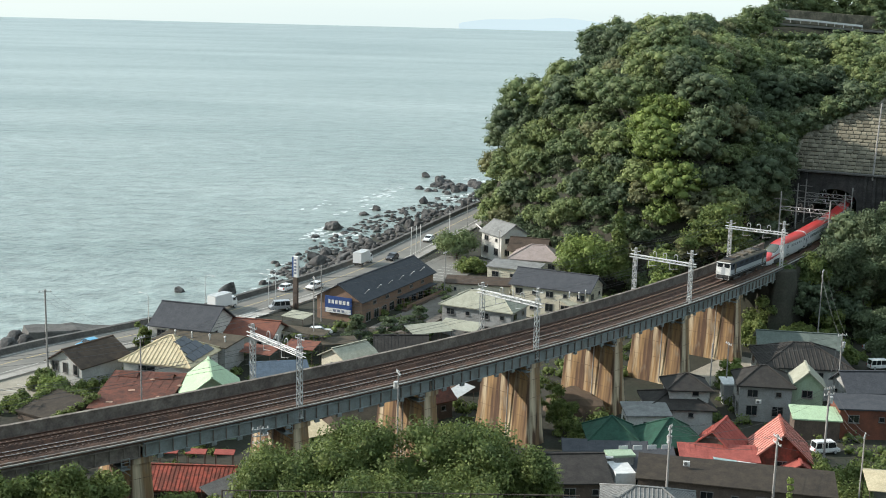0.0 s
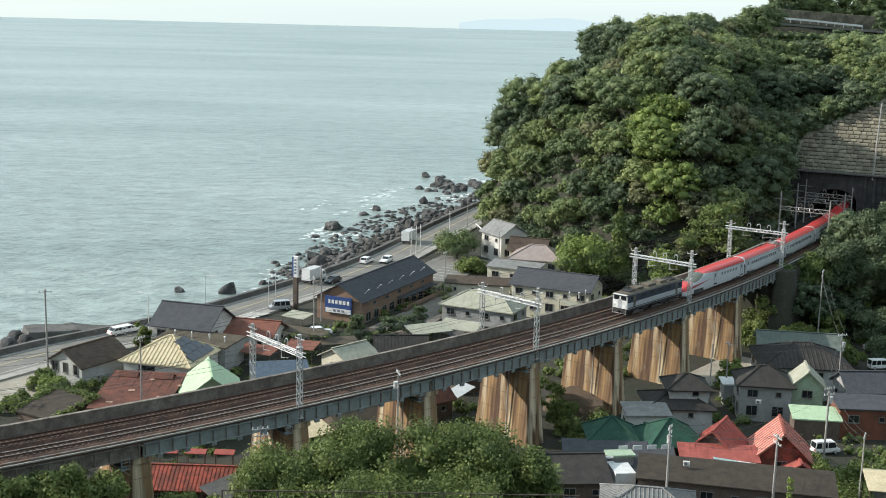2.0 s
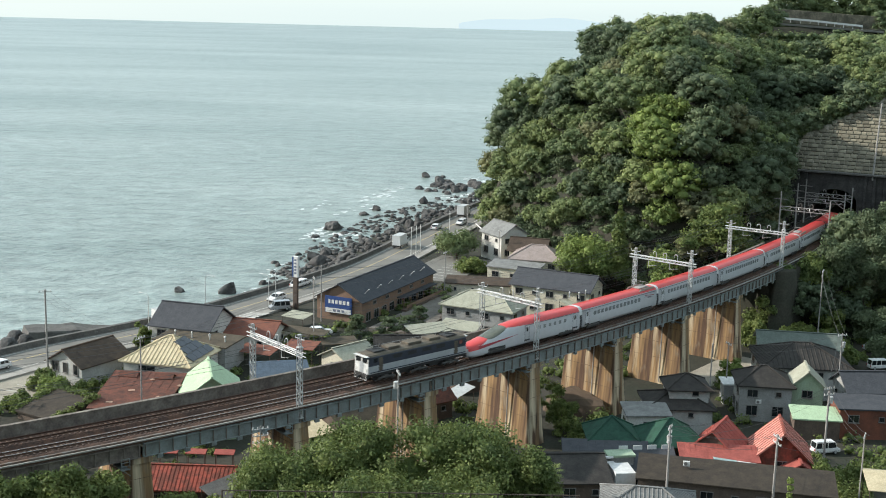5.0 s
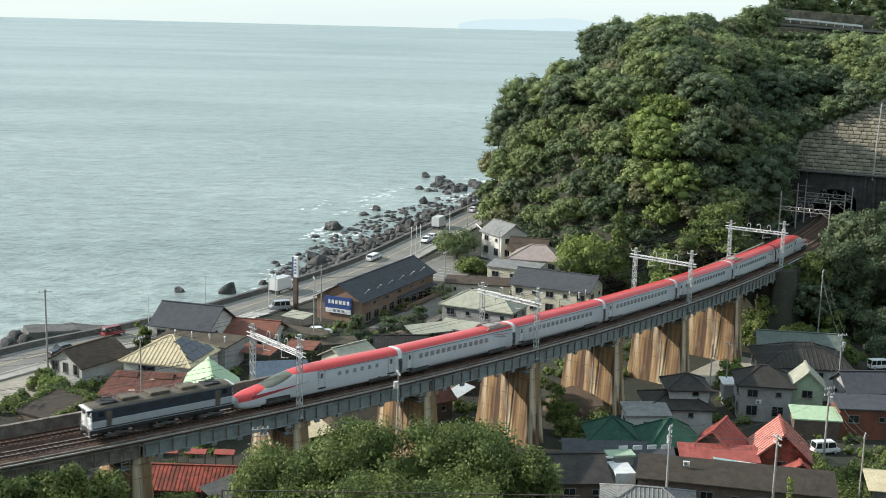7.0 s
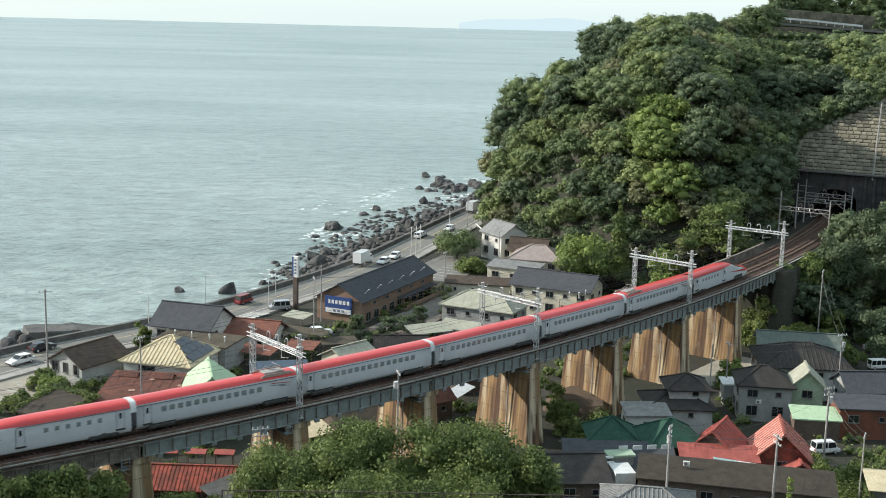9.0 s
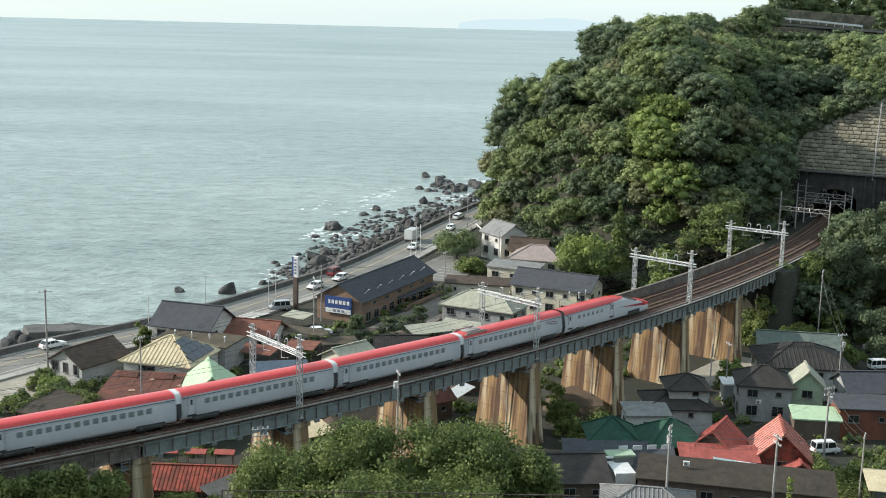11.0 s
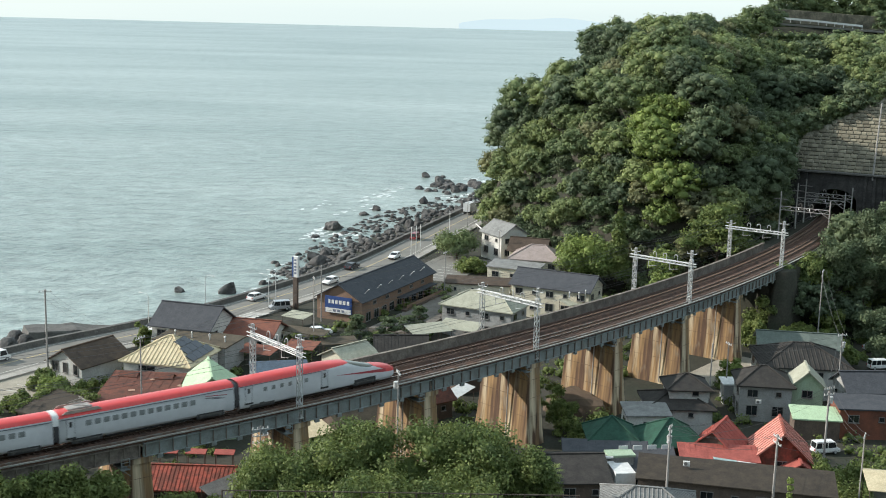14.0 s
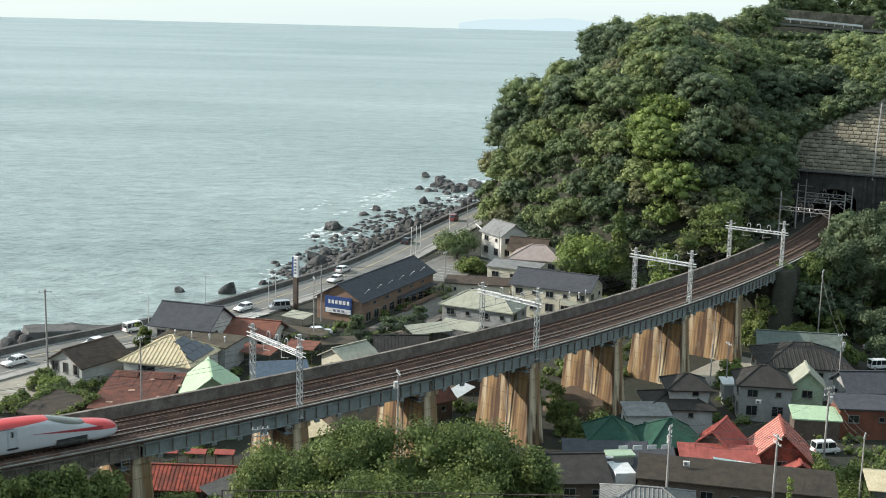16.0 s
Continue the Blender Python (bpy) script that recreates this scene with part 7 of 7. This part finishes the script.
def build_details():
    # crossings and parking bays
    for k in range(9):
        x, y, hd = road_at(391 + 0.95 * k, 9.0)
        o = part("crossing_stripe", box((0, 0, 0), (0.5, 3.6, 0.012)), M["mark_white"])
        o.matrix_basis = pose(x + 1.0, y - 1.0, ROAD_Z + 0.16, 0, 0, hd + 28)
        tagged(o, "white painted crossing stripe on the road", "road marking", "crossing stripes", "structure")
    lot = part("parking_lot", box((0, 0, 0), (13, 26, 0.3)), M["asphalt"])
    lot.matrix_basis = pose(1.0, 262.0, 6.75, 0, 0, -22)
    tagged(lot, "grey asphalt car park with white bays", "car park", kind="structure")
    for k in range(8):
        o = part("parking_line", box((0, 0, 0), (4.6, 0.14, 0.012)), M["mark_white"])
        o.matrix_basis = pose(-2.0 + 1.02 * k, 252.0 + 2.5 * k, 6.91, 0, 0, -22)
        tagged(o, "white painted parking bay line", "road marking", "parking lines", "structure")
    lot2 = part("lay_by", box((0, 0, 0), (10, 22, 0.3)), M["land_pale"])
    lot2.matrix_basis = pose(-62.5, 168.0, 6.72, 0, 0, -34)
    tagged(lot2, "pale bare gravel lay-by beside the road", "lay-by", kind="structure")
    for k in range(4):
        o = part("parking_line", box((0, 0, 0), (3.2, 0.14, 0.012)), M["mark_white"])
        o.matrix_basis = pose(-60.5 - 1.8 * k, 171.0 - 2.6 * k, 6.88, 0, 0, -10)
        tagged(o, "white painted parking bay line", "road marking", "parking lines", "structure")
    yard = part("yard", box((0, 0, 0), (7, 20, 0.2)), M["land_pale"])
    yard.matrix_basis = pose(48.5, 200.5, 3.25, 0, 0, -38)
    tagged(yard, "pale gravel yard below the last piers", "yard", kind="structure")
    front = part("yard", box((0, 0, -1.5), (31, 8.5, 3.0)), M["paving"])
    front.matrix_basis = pose(-2.6, 223.0, 6.50, 0, 0, 65.3)
    tagged(front, "worn grey-brown paved yard before the restaurant", "yard", kind="structure")
    # sea-wall opening with blocks, guard rail by the headland
    guard_rail([(8.5, 316.0, 7.0), (10.0, 308.0, 7.0), (12.5, 301.0, 7.0)], "white guard rail at the foot of the wood")
    guard_rail([(97.5, 364, 62.3), (106, 363, 61.8), (113, 362.5, 61.2), (121, 362, 60.6)], "white guard rail on the hill road", 1.0, thick=0.55)
    hr = part("hill_road", box((0, 0, 0), (34, 8, 0.6)), M["asphalt"])
    hr.matrix_basis = pose(111, 367.5, 60.6, 0, 3, -4)
    tagged(hr, "short stretch of road on the wooded hill", "road", kind="structure")
    bank = part("retaining_wall", box((0, 0, 0), (34, 1.0, 4.0), bevel=0.1), M["stone_wall"])
    bank.matrix_basis = pose(113, 373.0, 63.0, 0, 3, -4)
    tagged(bank, "low stone retaining wall beside the hill road", "retaining wall", kind="structure")
    base_rail = guard_rail([(-18, 96.0, float(height(0, 96.0)) + 1.95), (-4, 96.4, float(height(0, 96.0)) + 1.95), (12, 96.8, float(height(0, 96.0)) + 1.95)], "dark railing below the viewer's slope", 2.95, M["dark_pole"], name="railing", thick=0.07)
    # awnings and lean-tos
    awning(-2.2, 204.2, 8.0, 28, 7.4, 4.0, 0.7, M["r_palegreen"], "pale olive sheet awning on posts")
    awning(3.4, 209.2, 7.3, -25, 7.2, 3.4, 0.9, M["r_palegreen"], "pale green lean-to roof before a grey house")
    awning(27.6, 231.0, 7.4, 33, 9.6, 3.0, 0.6, M["r_palegreen"], "pale low roof beside the railway")
    awning(54.0, 135.0, 9.0, -10, 7.0, 5.0, 0.8, M["r_cream"], "cream canvas awning over a frame")
    awning(2.8, 177.8, 5.2, 64, 8.0, 2.0, 0.5, M["white_paint"], "white sheet roof seen below the viaduct")
    awning(-25.5, 209.5, 8.6, -30, 4.6, 3.2, 0.4, M["r_palegreen"], "small pale roof beside the sign tower")
    awning(-29.0, 186.5, 8.6, -20, 6.0, 3.5, 0.5, M["r_brick"], "faded red sheet roof over a yard")
    awning(-22.5, 190.5, 8.4, -15, 5.0, 3.6, 0.5, M["r_brick"], "faded red sheet roof over a yard")
    awning(-17.0, 196.0, 7.8, 20, 6.0, 3.0, 0.4, M["r_flat"], "weathered flat roof over a walkway")
    awning(-26.5, 199.0, 9.0, -22, 16.0, 2.6, 0.3, M["r_flat"], "long weathered flat roof beside the road")
    awning(-25.0, 136.0, 5.5, 55, 5.5, 3.0, 1.2, M["r_grey"], "grey sheet roof below the viaduct")
    awning(-17.5, 152.0, 7.5, 35, 7.0, 4.0, 0.6, M["r_cream"], "tan sheet roof below the viaduct")
    for k in range(3):
        awning(-34.4 + 3.6 * k, 147.0, 6.3, -2, 2.4, 1.0, 0.25, M["r_red"], "small red sheet canopy over a door", name="canopy")
    # parasol
    t = thing("parasol", pose(-25.5, 184.5, float(height(-25.5, 184.5))), "faded red garden parasol", "parasol")
    part("pole", rod((0, 0, -0.2), (0, 0, 2.6), 0.03), M["galvanised"], t)
    bm = bmesh.new()
    bmesh.ops.create_cone(bm, cap_ends=False, segments=8, radius1=1.6, radius2=0.05, depth=0.7, matrix=Matrix.Translation((0, 0, 2.45)))
    part("canopy", bm, M["r_red"], t)
    # white steps and railings on a roof terrace
    t = thing("roof_stair", pose(22.4, 142.5, 3.2, 0, 0, 8), "white painted outside stair and terrace wall", "staircase")
    for k in range(7):
        part("step", box((-0.4, 3.2 - 0.55 * k, 4.4 - 0.5 * k), (1.2, 0.5, 0.16)), M["white_paint"], t)
    part("wall", box((0.6, 0.5, 2.0), (2.6, 3.6, 4.0), bevel=0.03), M["white_paint"], t)
    part("landing", box((1.4, 4.4, 4.4), (3.6, 2.2, 0.3)), M["w_green"], t)
    part("support", box((1.4, 4.4, 2.1), (3.2, 1.8, 4.2)), M["w_grey"], t)
    for k in range(4):
        part("panel", box((2.2 + 1.9 * k, 5.6, 4.7), (1.2, 0.1, 0.55)), M["white_paint"], t)
    # white and teal sheets, boxes
    t = thing("roof_sheet", pose(37.8, 146.0, 7.2, 0, 6, -5), "white and teal plastic sheets on a roof edge", "sheet")
    part("white_sheet", box((2.4, 0, 0.1), (4.4, 0.7, 0.08)), M["white_paint"], t)
    part("teal_sheet", box((-1.4, 0, 0.1), (3.0, 0.7, 0.08)), M["sheet_teal"], t)
    house("shed", "small white-roofed concrete outbuilding", 45.6, 183.0, 0, 2.6, 2.6, 6.4, 6.7, "flat", M["w_grey"], M["white_paint"], category="outbuilding")
    house("house", "low white house with a light grey sheet roof", 29.2, 164.0, 4, 6.0, 4.0, 7.6, 8.2, "flat", M["w_white"], M["r_grey"])
    house("house", "long pale wall building below the restaurant car park", 7.4, 240.5, -8, 13.0, 4.4, 8.6, 9.2, "flat", M["w_cream"], M["r_brown"], windows=[("s", -4.5, 7.6, 0.5, 0.6), ("s", -1.0, 7.6, 0.5, 0.6)])
    house("house", "house with a brown tiled gable roof", 19.5, 268.4, -16, 8.0, 6.0, 10.6, 12.8, "gable", M["w_cream"], M["r_brown"])
    house("house", "low shop with a weathered roof beside the coast road", -14.0, 181.0, 20, 6.0, 4.0, 6.6, 7.6, "flat", M["w_brown"], M["r_flat"])
    house("shed", "small rusted lean-to shed", -36.8, 170.6, -6, 5.0, 3.0, 8.2, 8.8, "flat", M["w_grey"], M["r_rust"], category="shed")
    house("shed", "small shed with a dark slate roof", 4.0, 186.0, 30, 6.0, 4.0, 6.4, 7.8, "gable", M["w_brown"], M["r_dark"], category="shed")
    house("house", "dark house with a grey tiled roof under the viaduct", -12.0, 164.0, 40, 8.0, 6.0, 5.8, 7.4, "gable", M["w_brown"], M["r_flat"])
    house("house", "low house with a rust-red roof under the viaduct", -2.0, 172.0, 38, 7.0, 4.0, 6.2, 7.6, "gable", M["w_brown"], M["r_rust"])
    for x, y, z, rz in ((-42.3, 171.6, 7.2, -14), (-39.8, 171.0, 7.2, -14), (30.5, 141.2, 8.4, -12), (47.5, 173.3, 6.2, -6)):
        ac_unit(x, y, z, rz)
    # chimney stubs on the rusted sheds
    t = thing("roof_dormer", pose(-44.5, 167.5, 9.4, 0, 0, -6), "rusted dormer hood on a shed roof", "dormer")
    part("hood", roof_gable(2.6, 1.6, 0.5, 1.0, 0.1, 0.08), M["r_rust"], t)
    part("cheek", box((0, 0, 0.1), (2.4, 1.4, 0.9)), M["w_brown"], t)
    t2 = copy_thing(t, pose(-39.3, 166.9, 9.4, 0, 0, -6))
    # loco-shed style patches on the rusted roof
    for k in range(5):
        o = part("roof_patch", box((0, 0, 0), (0.9, 0.5, 0.03)), M["patch_pink"])
        o.matrix_basis = pose(-45.0 + 2.1 * k, 158.5 + 1.9 * ((k * 7) % 5), 8.4 + 0.133 * (2.0 + 1.9 * ((k * 7) % 5)) + 0.24, 7.6, 0, 20 * k)
        tagged(o, "pale bare patch sheet on a rusted roof", "roof patch", "roof patches")


M["land_pale"] = material("pale_gravel", (0.34, 0.31, 0.25), 0.95, second=(0.26, 0.235, 0.19), scale=0.4, fine=6, vary=0.15)
M["paving"] = material("worn_paving", (0.20, 0.18, 0.155), 0.9, second=(0.11, 0.098, 0.085), scale=0.35, fine=5, vary=0.18)
M["sheet_teal"] = material("teal_sheet", (0.35, 0.48, 0.47), 0.5, vary=0.05)
M["patch_pink"] = material("bare_patch", (0.45, 0.28, 0.2), 0.8, vary=0.1)

# ---- put it together ----
build_ground()
build_sea()
build_road()
build_viaduct()
build_track()
for a_ in GANTRY_A:
    build_gantry(a_, 0)
for a_ in (-29.7, -27.6, -26.3):
    build_gantry(a_, 1)
build_wires()
build_portal()
LOCO = build_loco()
FIRST = build_nose("silver and red long-nosed end coach hauled behind the locomotive")
COACHES = [build_coach(pan) for pan in (-7.4, 0.0)]
COACHES.append(copy_thing(COACHES[1], pose(0, 0, 0)))
COACHES.append(copy_thing(COACHES[1], pose(0, 0, 0)))
COACHES.append(build_coach(7.4))
LAST = build_nose("silver and red high-speed end coach at the train's tail")


def build_houses():
    house("house", "grey weathered wooden house with a dark brown gable roof", -53.0, 176.4, 59, 9.0, 6.8, 10.0, 12.0, "gable", M["w_pale"], M["r_brown"], windows=[
        ("w", -2.2, 9.3, 0.9, 1.5), ("w", 0.0, 9.3, 0.9, 1.5), ("w", 2.1, 9.3, 1.3, 1.4)])
    house("house", "white house with a cream tiled hip roof and dark solar panels", -40.8, 177.8, -14, 10.6, 10.0, 10.3, 13.2, "hip", M["w_white"], M["r_cream"], ribs=0.62, windows=[
        ("s", -1.5, 9.3, 2.6, 0.7), ("e", -2.5, 8.6, 1.6, 1.9), ("e", 1.5, 8.6, 1.6, 1.9)])
    house("shed", "low shed with a rusted red-brown corrugated roof", -42.0, 162.5, -3, 10.0, 12.0, 8.4, 10.0, "flat", M["w_brown"], M["r_rust"], category="shed", seams=1.25)
    house("shed", "old brown-roofed shed overgrown with creepers", -52.4, 158.0, -32, 6.6, 6.8, 7.8, 9.2, "flat", M["w_brown"], M["r_mud"], category="shed")
    house("house", "pale green timber house with a light green gable roof", -32.3, 164.2, 104, 9.0, 7.8, 9.4, 12.3, "gable", M["w_green"], M["r_green"], windows=[("w", 0.0, 10.2, 0.9, 0.9)])
    house("house", "white building with a dark slate gable roof by the road", -41.0, 194.6, -16, 10.2, 8.8, 11.2, 13.9, "gable", M["w_white"], M["r_slate"])
    house("house", "long low building with a flat brown roof", -38.3, 186.2, -19, 12.6, 6.0, 10.3, 10.6, "flat", M["w_grey"], M["r_flat"], windows=[("s", 2.0, 8.8, 2.2, 1.4), ("s", -3.0, 8.8, 1.6, 1.2)])
    house("house", "white building with a faded red gable roof", -31.0, 196.6, -12, 8.0, 7.0, 9.4, 11.0, "gable", M["w_white"], M["r_brick"])
    house("shed", "shed with a weathered blue sheet roof", -23.8, 174.3, 13, 8.2, 7.2, 8.6, 9.4, "flat", M["w_grey"], M["r_blue"], seams=0.9, category="shed")
    house("restaurant", "long timber restaurant with an orange-brown wall and dark slate gable roof", -12.3, 227.6, 65.3, 30.0, 9.2, 10.9, 13.5, "gable", M["w_wood"], M["r_slate"], category="restaurant")
    house("house", "tall white two-storey house at the foot of the wooded headland", 14.0, 275.0, -58, 8.0, 7.0, 13.0, 15.2, "gable", M["w_white"], M["r_grey"])
    house("house", "cream house with a faded mauve hip roof", 20.8, 260.6, -14, 11.0, 8.0, 10.4, 12.9, "hip", M["w_cream"], M["r_pink"])
    house("house", "cream house with a low grey roof", 15.6, 253.5, -22, 11.0, 5.0, 9.3, 10.0, "flat", M["w_cream"], M["r_grey"])
    house("house", "pale house with a dark slate gable roof", 22.9, 235.7, -25, 16.0, 8.6, 9.9, 12.2, "gable", M["w_cream"], M["r_slate"])
    house("house", "grey-walled house with a pale olive hip roof", 7.9, 217.0, -25, 13.6, 7.6, 10.0, 12.2, "hip", M["w_grey"], M["r_palegreen"])
    house("house", "house with dark ribbed roof", -6.5, 192.6, 4, 8.0, 6.6, 8.2, 10.0, "gable", M["w_cream"], M["r_dark"], seams=0.55)
    house("house", "small house with a beige gable roof", -14.6, 188.0, 48, 6.5, 6.0, 8.0, 9.5, "gable", M["w_cream"], M["r_palegreen"])
    house("house", "large two-storey house with a dark hip roof", 58.5, 190.5, -4, 13.6, 11.0, 8.6, 11.2, "hip", M["w_pale"], M["r_dark"], ribs=0.7)
    house("house", "pale two-storey house with a black tiled hip roof", 35.8, 169.6, 0, 5.6, 5.2, 10.2, 11.7, "hip", M["w_pale"], M["r_dark"], windows=[("s", 0.9, 9.5, 0.9, 0.6)])
    house("house", "pale lower storey with a wide black tiled skirt roof", 34.4, 168.9, 0, 9.0, 7.4, 7.9, 9.4, "hip", M["w_pale"], M["r_dark"], windows=[("s", -1.6, 6.9, 0.7, 0.6), ("s", 1.4, 6.9, 0.7, 0.6)])
    house("house", "long house with a dark blue-grey sheet roof below the piers", 23.4, 148.6, -2, 14.0, 7.6, 5.9, 7.2, "flat", M["w_brown"], M["r_slate"], seams=1.1)
    house("house", "low house with a grey-green gable roof among the trees", 60.5, 199.5, -8, 13.0, 6.0, 8.8, 10.4, "gable", M["w_pale"], M["r_greygreen"])
    house("house", "house with a dark green hip roof", 31.0, 155.2, 10, 7.4, 7.0, 7.2, 9.7, "hip", M["w_brown"], M["r_dgreen"])
    house("house", "house with a green gable roof, half in the sun", 23.2, 155.8, 0, 6.0, 6.0, 7.3, 9.6, "hip", M["w_brown"], M["r_dgreen"])
    house("house", "house with a bright red gable roof", 37.3, 154.0, 62, 6.0, 5.4, 7.0, 9.4, "gable", M["w_brown"], M["r_red"], seams=0.9)
    house("house", "house with a sunlit coral-red gable roof", 44.9, 151.6, 80, 6.6, 6.2, 7.4, 10.3, "gable", M["r_faded"], M["r_coral"], seams=0.8, over=0.8, trim=M["r_faded"])
    house("porch", "small red-roofed porch before a coral-roofed house", 46.2, 147.2, 84, 2.4, 3.4, 6.2, 7.2, "gable", M["w_rust"], M["r_red"], category="porch")
    house("shed", "shed with a red ribbed sheet roof", 36.2, 149.0, -4, 9.6, 3.6, 6.8, 7.6, "flat", M["w_rust"], M["r_red"], seams=0.7, category="shed")
    house("house", "long house with a weathered dark brown roof", 36.2, 139.8, -12, 23.0, 5.6, 7.3, 8.3, "flat", M["w_brown"], M["r_mud"])
    house("house", "house with a pale grey tiled hip roof", 24.2, 131.0, -8, 10.0, 7.0, 8.0, 9.6, "hip", M["w_grey"], M["r_grey"], ribs=0.5)
    house("house", "grey house with a grey tiled roof", 49.0, 177.2, -6, 7.6, 6.6, 8.9, 11.0, "hip", M["w_grey"], M["r_dark"])
    house("house", "small pale green house with a tan and rust roof", 55.4, 176.8, 80, 5.0, 4.6, 8.9, 11.0, "gable", M["w_green"], M["r_palegreen"])
    house("shed", "pale green sheet awning", 54.4, 168.0, -6, 6.4, 3.6, 6.2, 7.0, "flat", M["w_brown"], M["r_green"], category="shed")
    house("house", "rust-red clad building with a dark flat roof", 63.8, 169.6, -2, 12.0, 5.0, 7.6, 8.2, "flat", M["w_rust"], M["r_slate"])
    house("house", "house with a grey tiled roof", 65.0, 176.4, 4, 9.0, 6.4, 8.6, 10.6, "gable", M["w_grey"], M["r_slate"])
    house("house", "house with a red tiled roof below the viaduct", -30.6, 142.5, -1, 10.6, 6.6, 4.6, 6.2, "gable", M["w_brown"], M["r_faded"], base=1.5, seams=0.5)
    house("house", "dark-roofed long house beside the viaduct", 17.2, 144.6, 6, 6.4, 10.0, 6.6, 8.2, "gable", M["w_brown"], M["r_dark"])


build_houses()
for ob_ in list(scene.objects):
    if ob_.name == "restaurant":
        restaurant_details(ob_)
    elif "solar panels" in ob_.get("label", ""):
        solar_panels(ob_)
    elif ob_.get("label", "") == "long low building with a flat brown roof":
        chimneys(ob_, [(-4.0, -0.5, 10.9), (-1.0, -0.5, 10.9), (2.2, -0.5, 10.9), (5.0, -0.6, 10.9)])
    elif ob_.get("label", "") == "pale house with a dark slate gable roof":
        chimneys(ob_, [(6.5, -5.6, 9.4), (4.6, -5.8, 9.2), (7.6, -5.0, 9.8)])
build_details()
build_poles()
build_shore()
build_trees()
build_woods()
build_undergrowth()
build_creepers()
build_distance()

# traffic: maker, lane (metres from the sea wall), seconds, metres along the road then, speed
SEA, LAND = 2.7, 6.4
TRAFFIC = [(truck(), SEA, 0.0, 446.3, 14.5), (truck(), SEA, 0.0, 397.0, 14.4), (truck(), SEA, 3.5, 360.4, 15.6), (car("red", "van"), SEA, 6.4, 363.1, 15.3), (car("dark"), SEA, 9.0, 358.9, 16.4),
           (car("white"), SEA, 1.0, 358.2, 15.5), (car("white"), SEA, 11.4, 367.1, 15.2), (car("white", "van"), SEA, 14.4, 355.6, 13.0), (car("white"), SEA, 1.5, 440.1, 15.8), (car("white"), SEA, 9.0, 483.9, 15.5),
           (car("blue"), LAND, 0.0, 365.4, -15.3), (car("white"), LAND, 1.5, 457.5, -14.1), (car("dark"), LAND, 2.0, 427.0, -13.4), (car("white"), LAND, 12.6, 409.6, -12.7), (car("white"), LAND, 15.9, 352.2, -14.0),
           (car("white"), LAND, 13.0, 439.9, -13.8), (car("white"), LAND, 14.5, 448.4, -13.6), (car("white"), LAND, 0.0, 420.5, -14.6)]
for x_, y_, z_, rz_, c_, k_, l_ in ((-30.2, 220.5, 6.9, 200, "silver", "van", "parked white and pale blue van by the road"), (-21.0, 204.0, 6.75, 20, "white", "car", "white car parked in a yard"),
                                    (76.2, 203.5, 3.15, 10, "white", "van", "white and dark minivan parked under trees"), (54.0, 161.2, 3.15, 12, "white", "van", "white van parked before a green awning"),
                                    (79.0, 214.0, 6.0, 20, "silver", "car", "car parked among trees on the bank")):
    c = car(c_, k_, l_)
    c.matrix_basis = pose(x_, y_, z_ if z_ > 6.5 else float(height(x_, y_)), 0, 0, rz_)


# ---- motion ----
NOSE = (-34.577, -2.2822, -0.0057)      # the first coach's nose along the curve in degrees: start, speed, gain


def train_pose(ahead, t):
    """Pose of a vehicle whose middle runs that many metres ahead of the first coach's nose."""
    a = NOSE[0] + NOSE[1] * t + NOSE[2] * t * t - math.degrees(ahead / R)
    p = arc(a, 0, RAIL_Z)
    return pose(p.x, p.y, p.z, 0, 0, a - 90)


def motions():
    times = [0.5 * i for i in range(33)]
    for v, lane, t0, s0, speed in TRAFFIC:
        rows = []
        for t in times:
            x, y, h = road_at(s0 + speed * (t - t0), lane)
            rows.append((t, pose(x, y, ROAD_Z, 0, 0, h if speed > 0 else h + 180)))
        walk(v, rows)
    walk(LOCO, [(t, train_pose(8.85, t)) for t in times])
    walk(FIRST, [(t, train_pose(-END / 2, t)) for t in times])
    for i, c in enumerate(COACHES):
        walk(c, [(t, train_pose(-END - MID * (i + 0.5), t)) for t in times])
    walk(LAST, [(t, train_pose(-END * 1.5 - MID * 5, t) @ pose(0, 0, 0, 0, 0, 180)) for t in times])


motions()
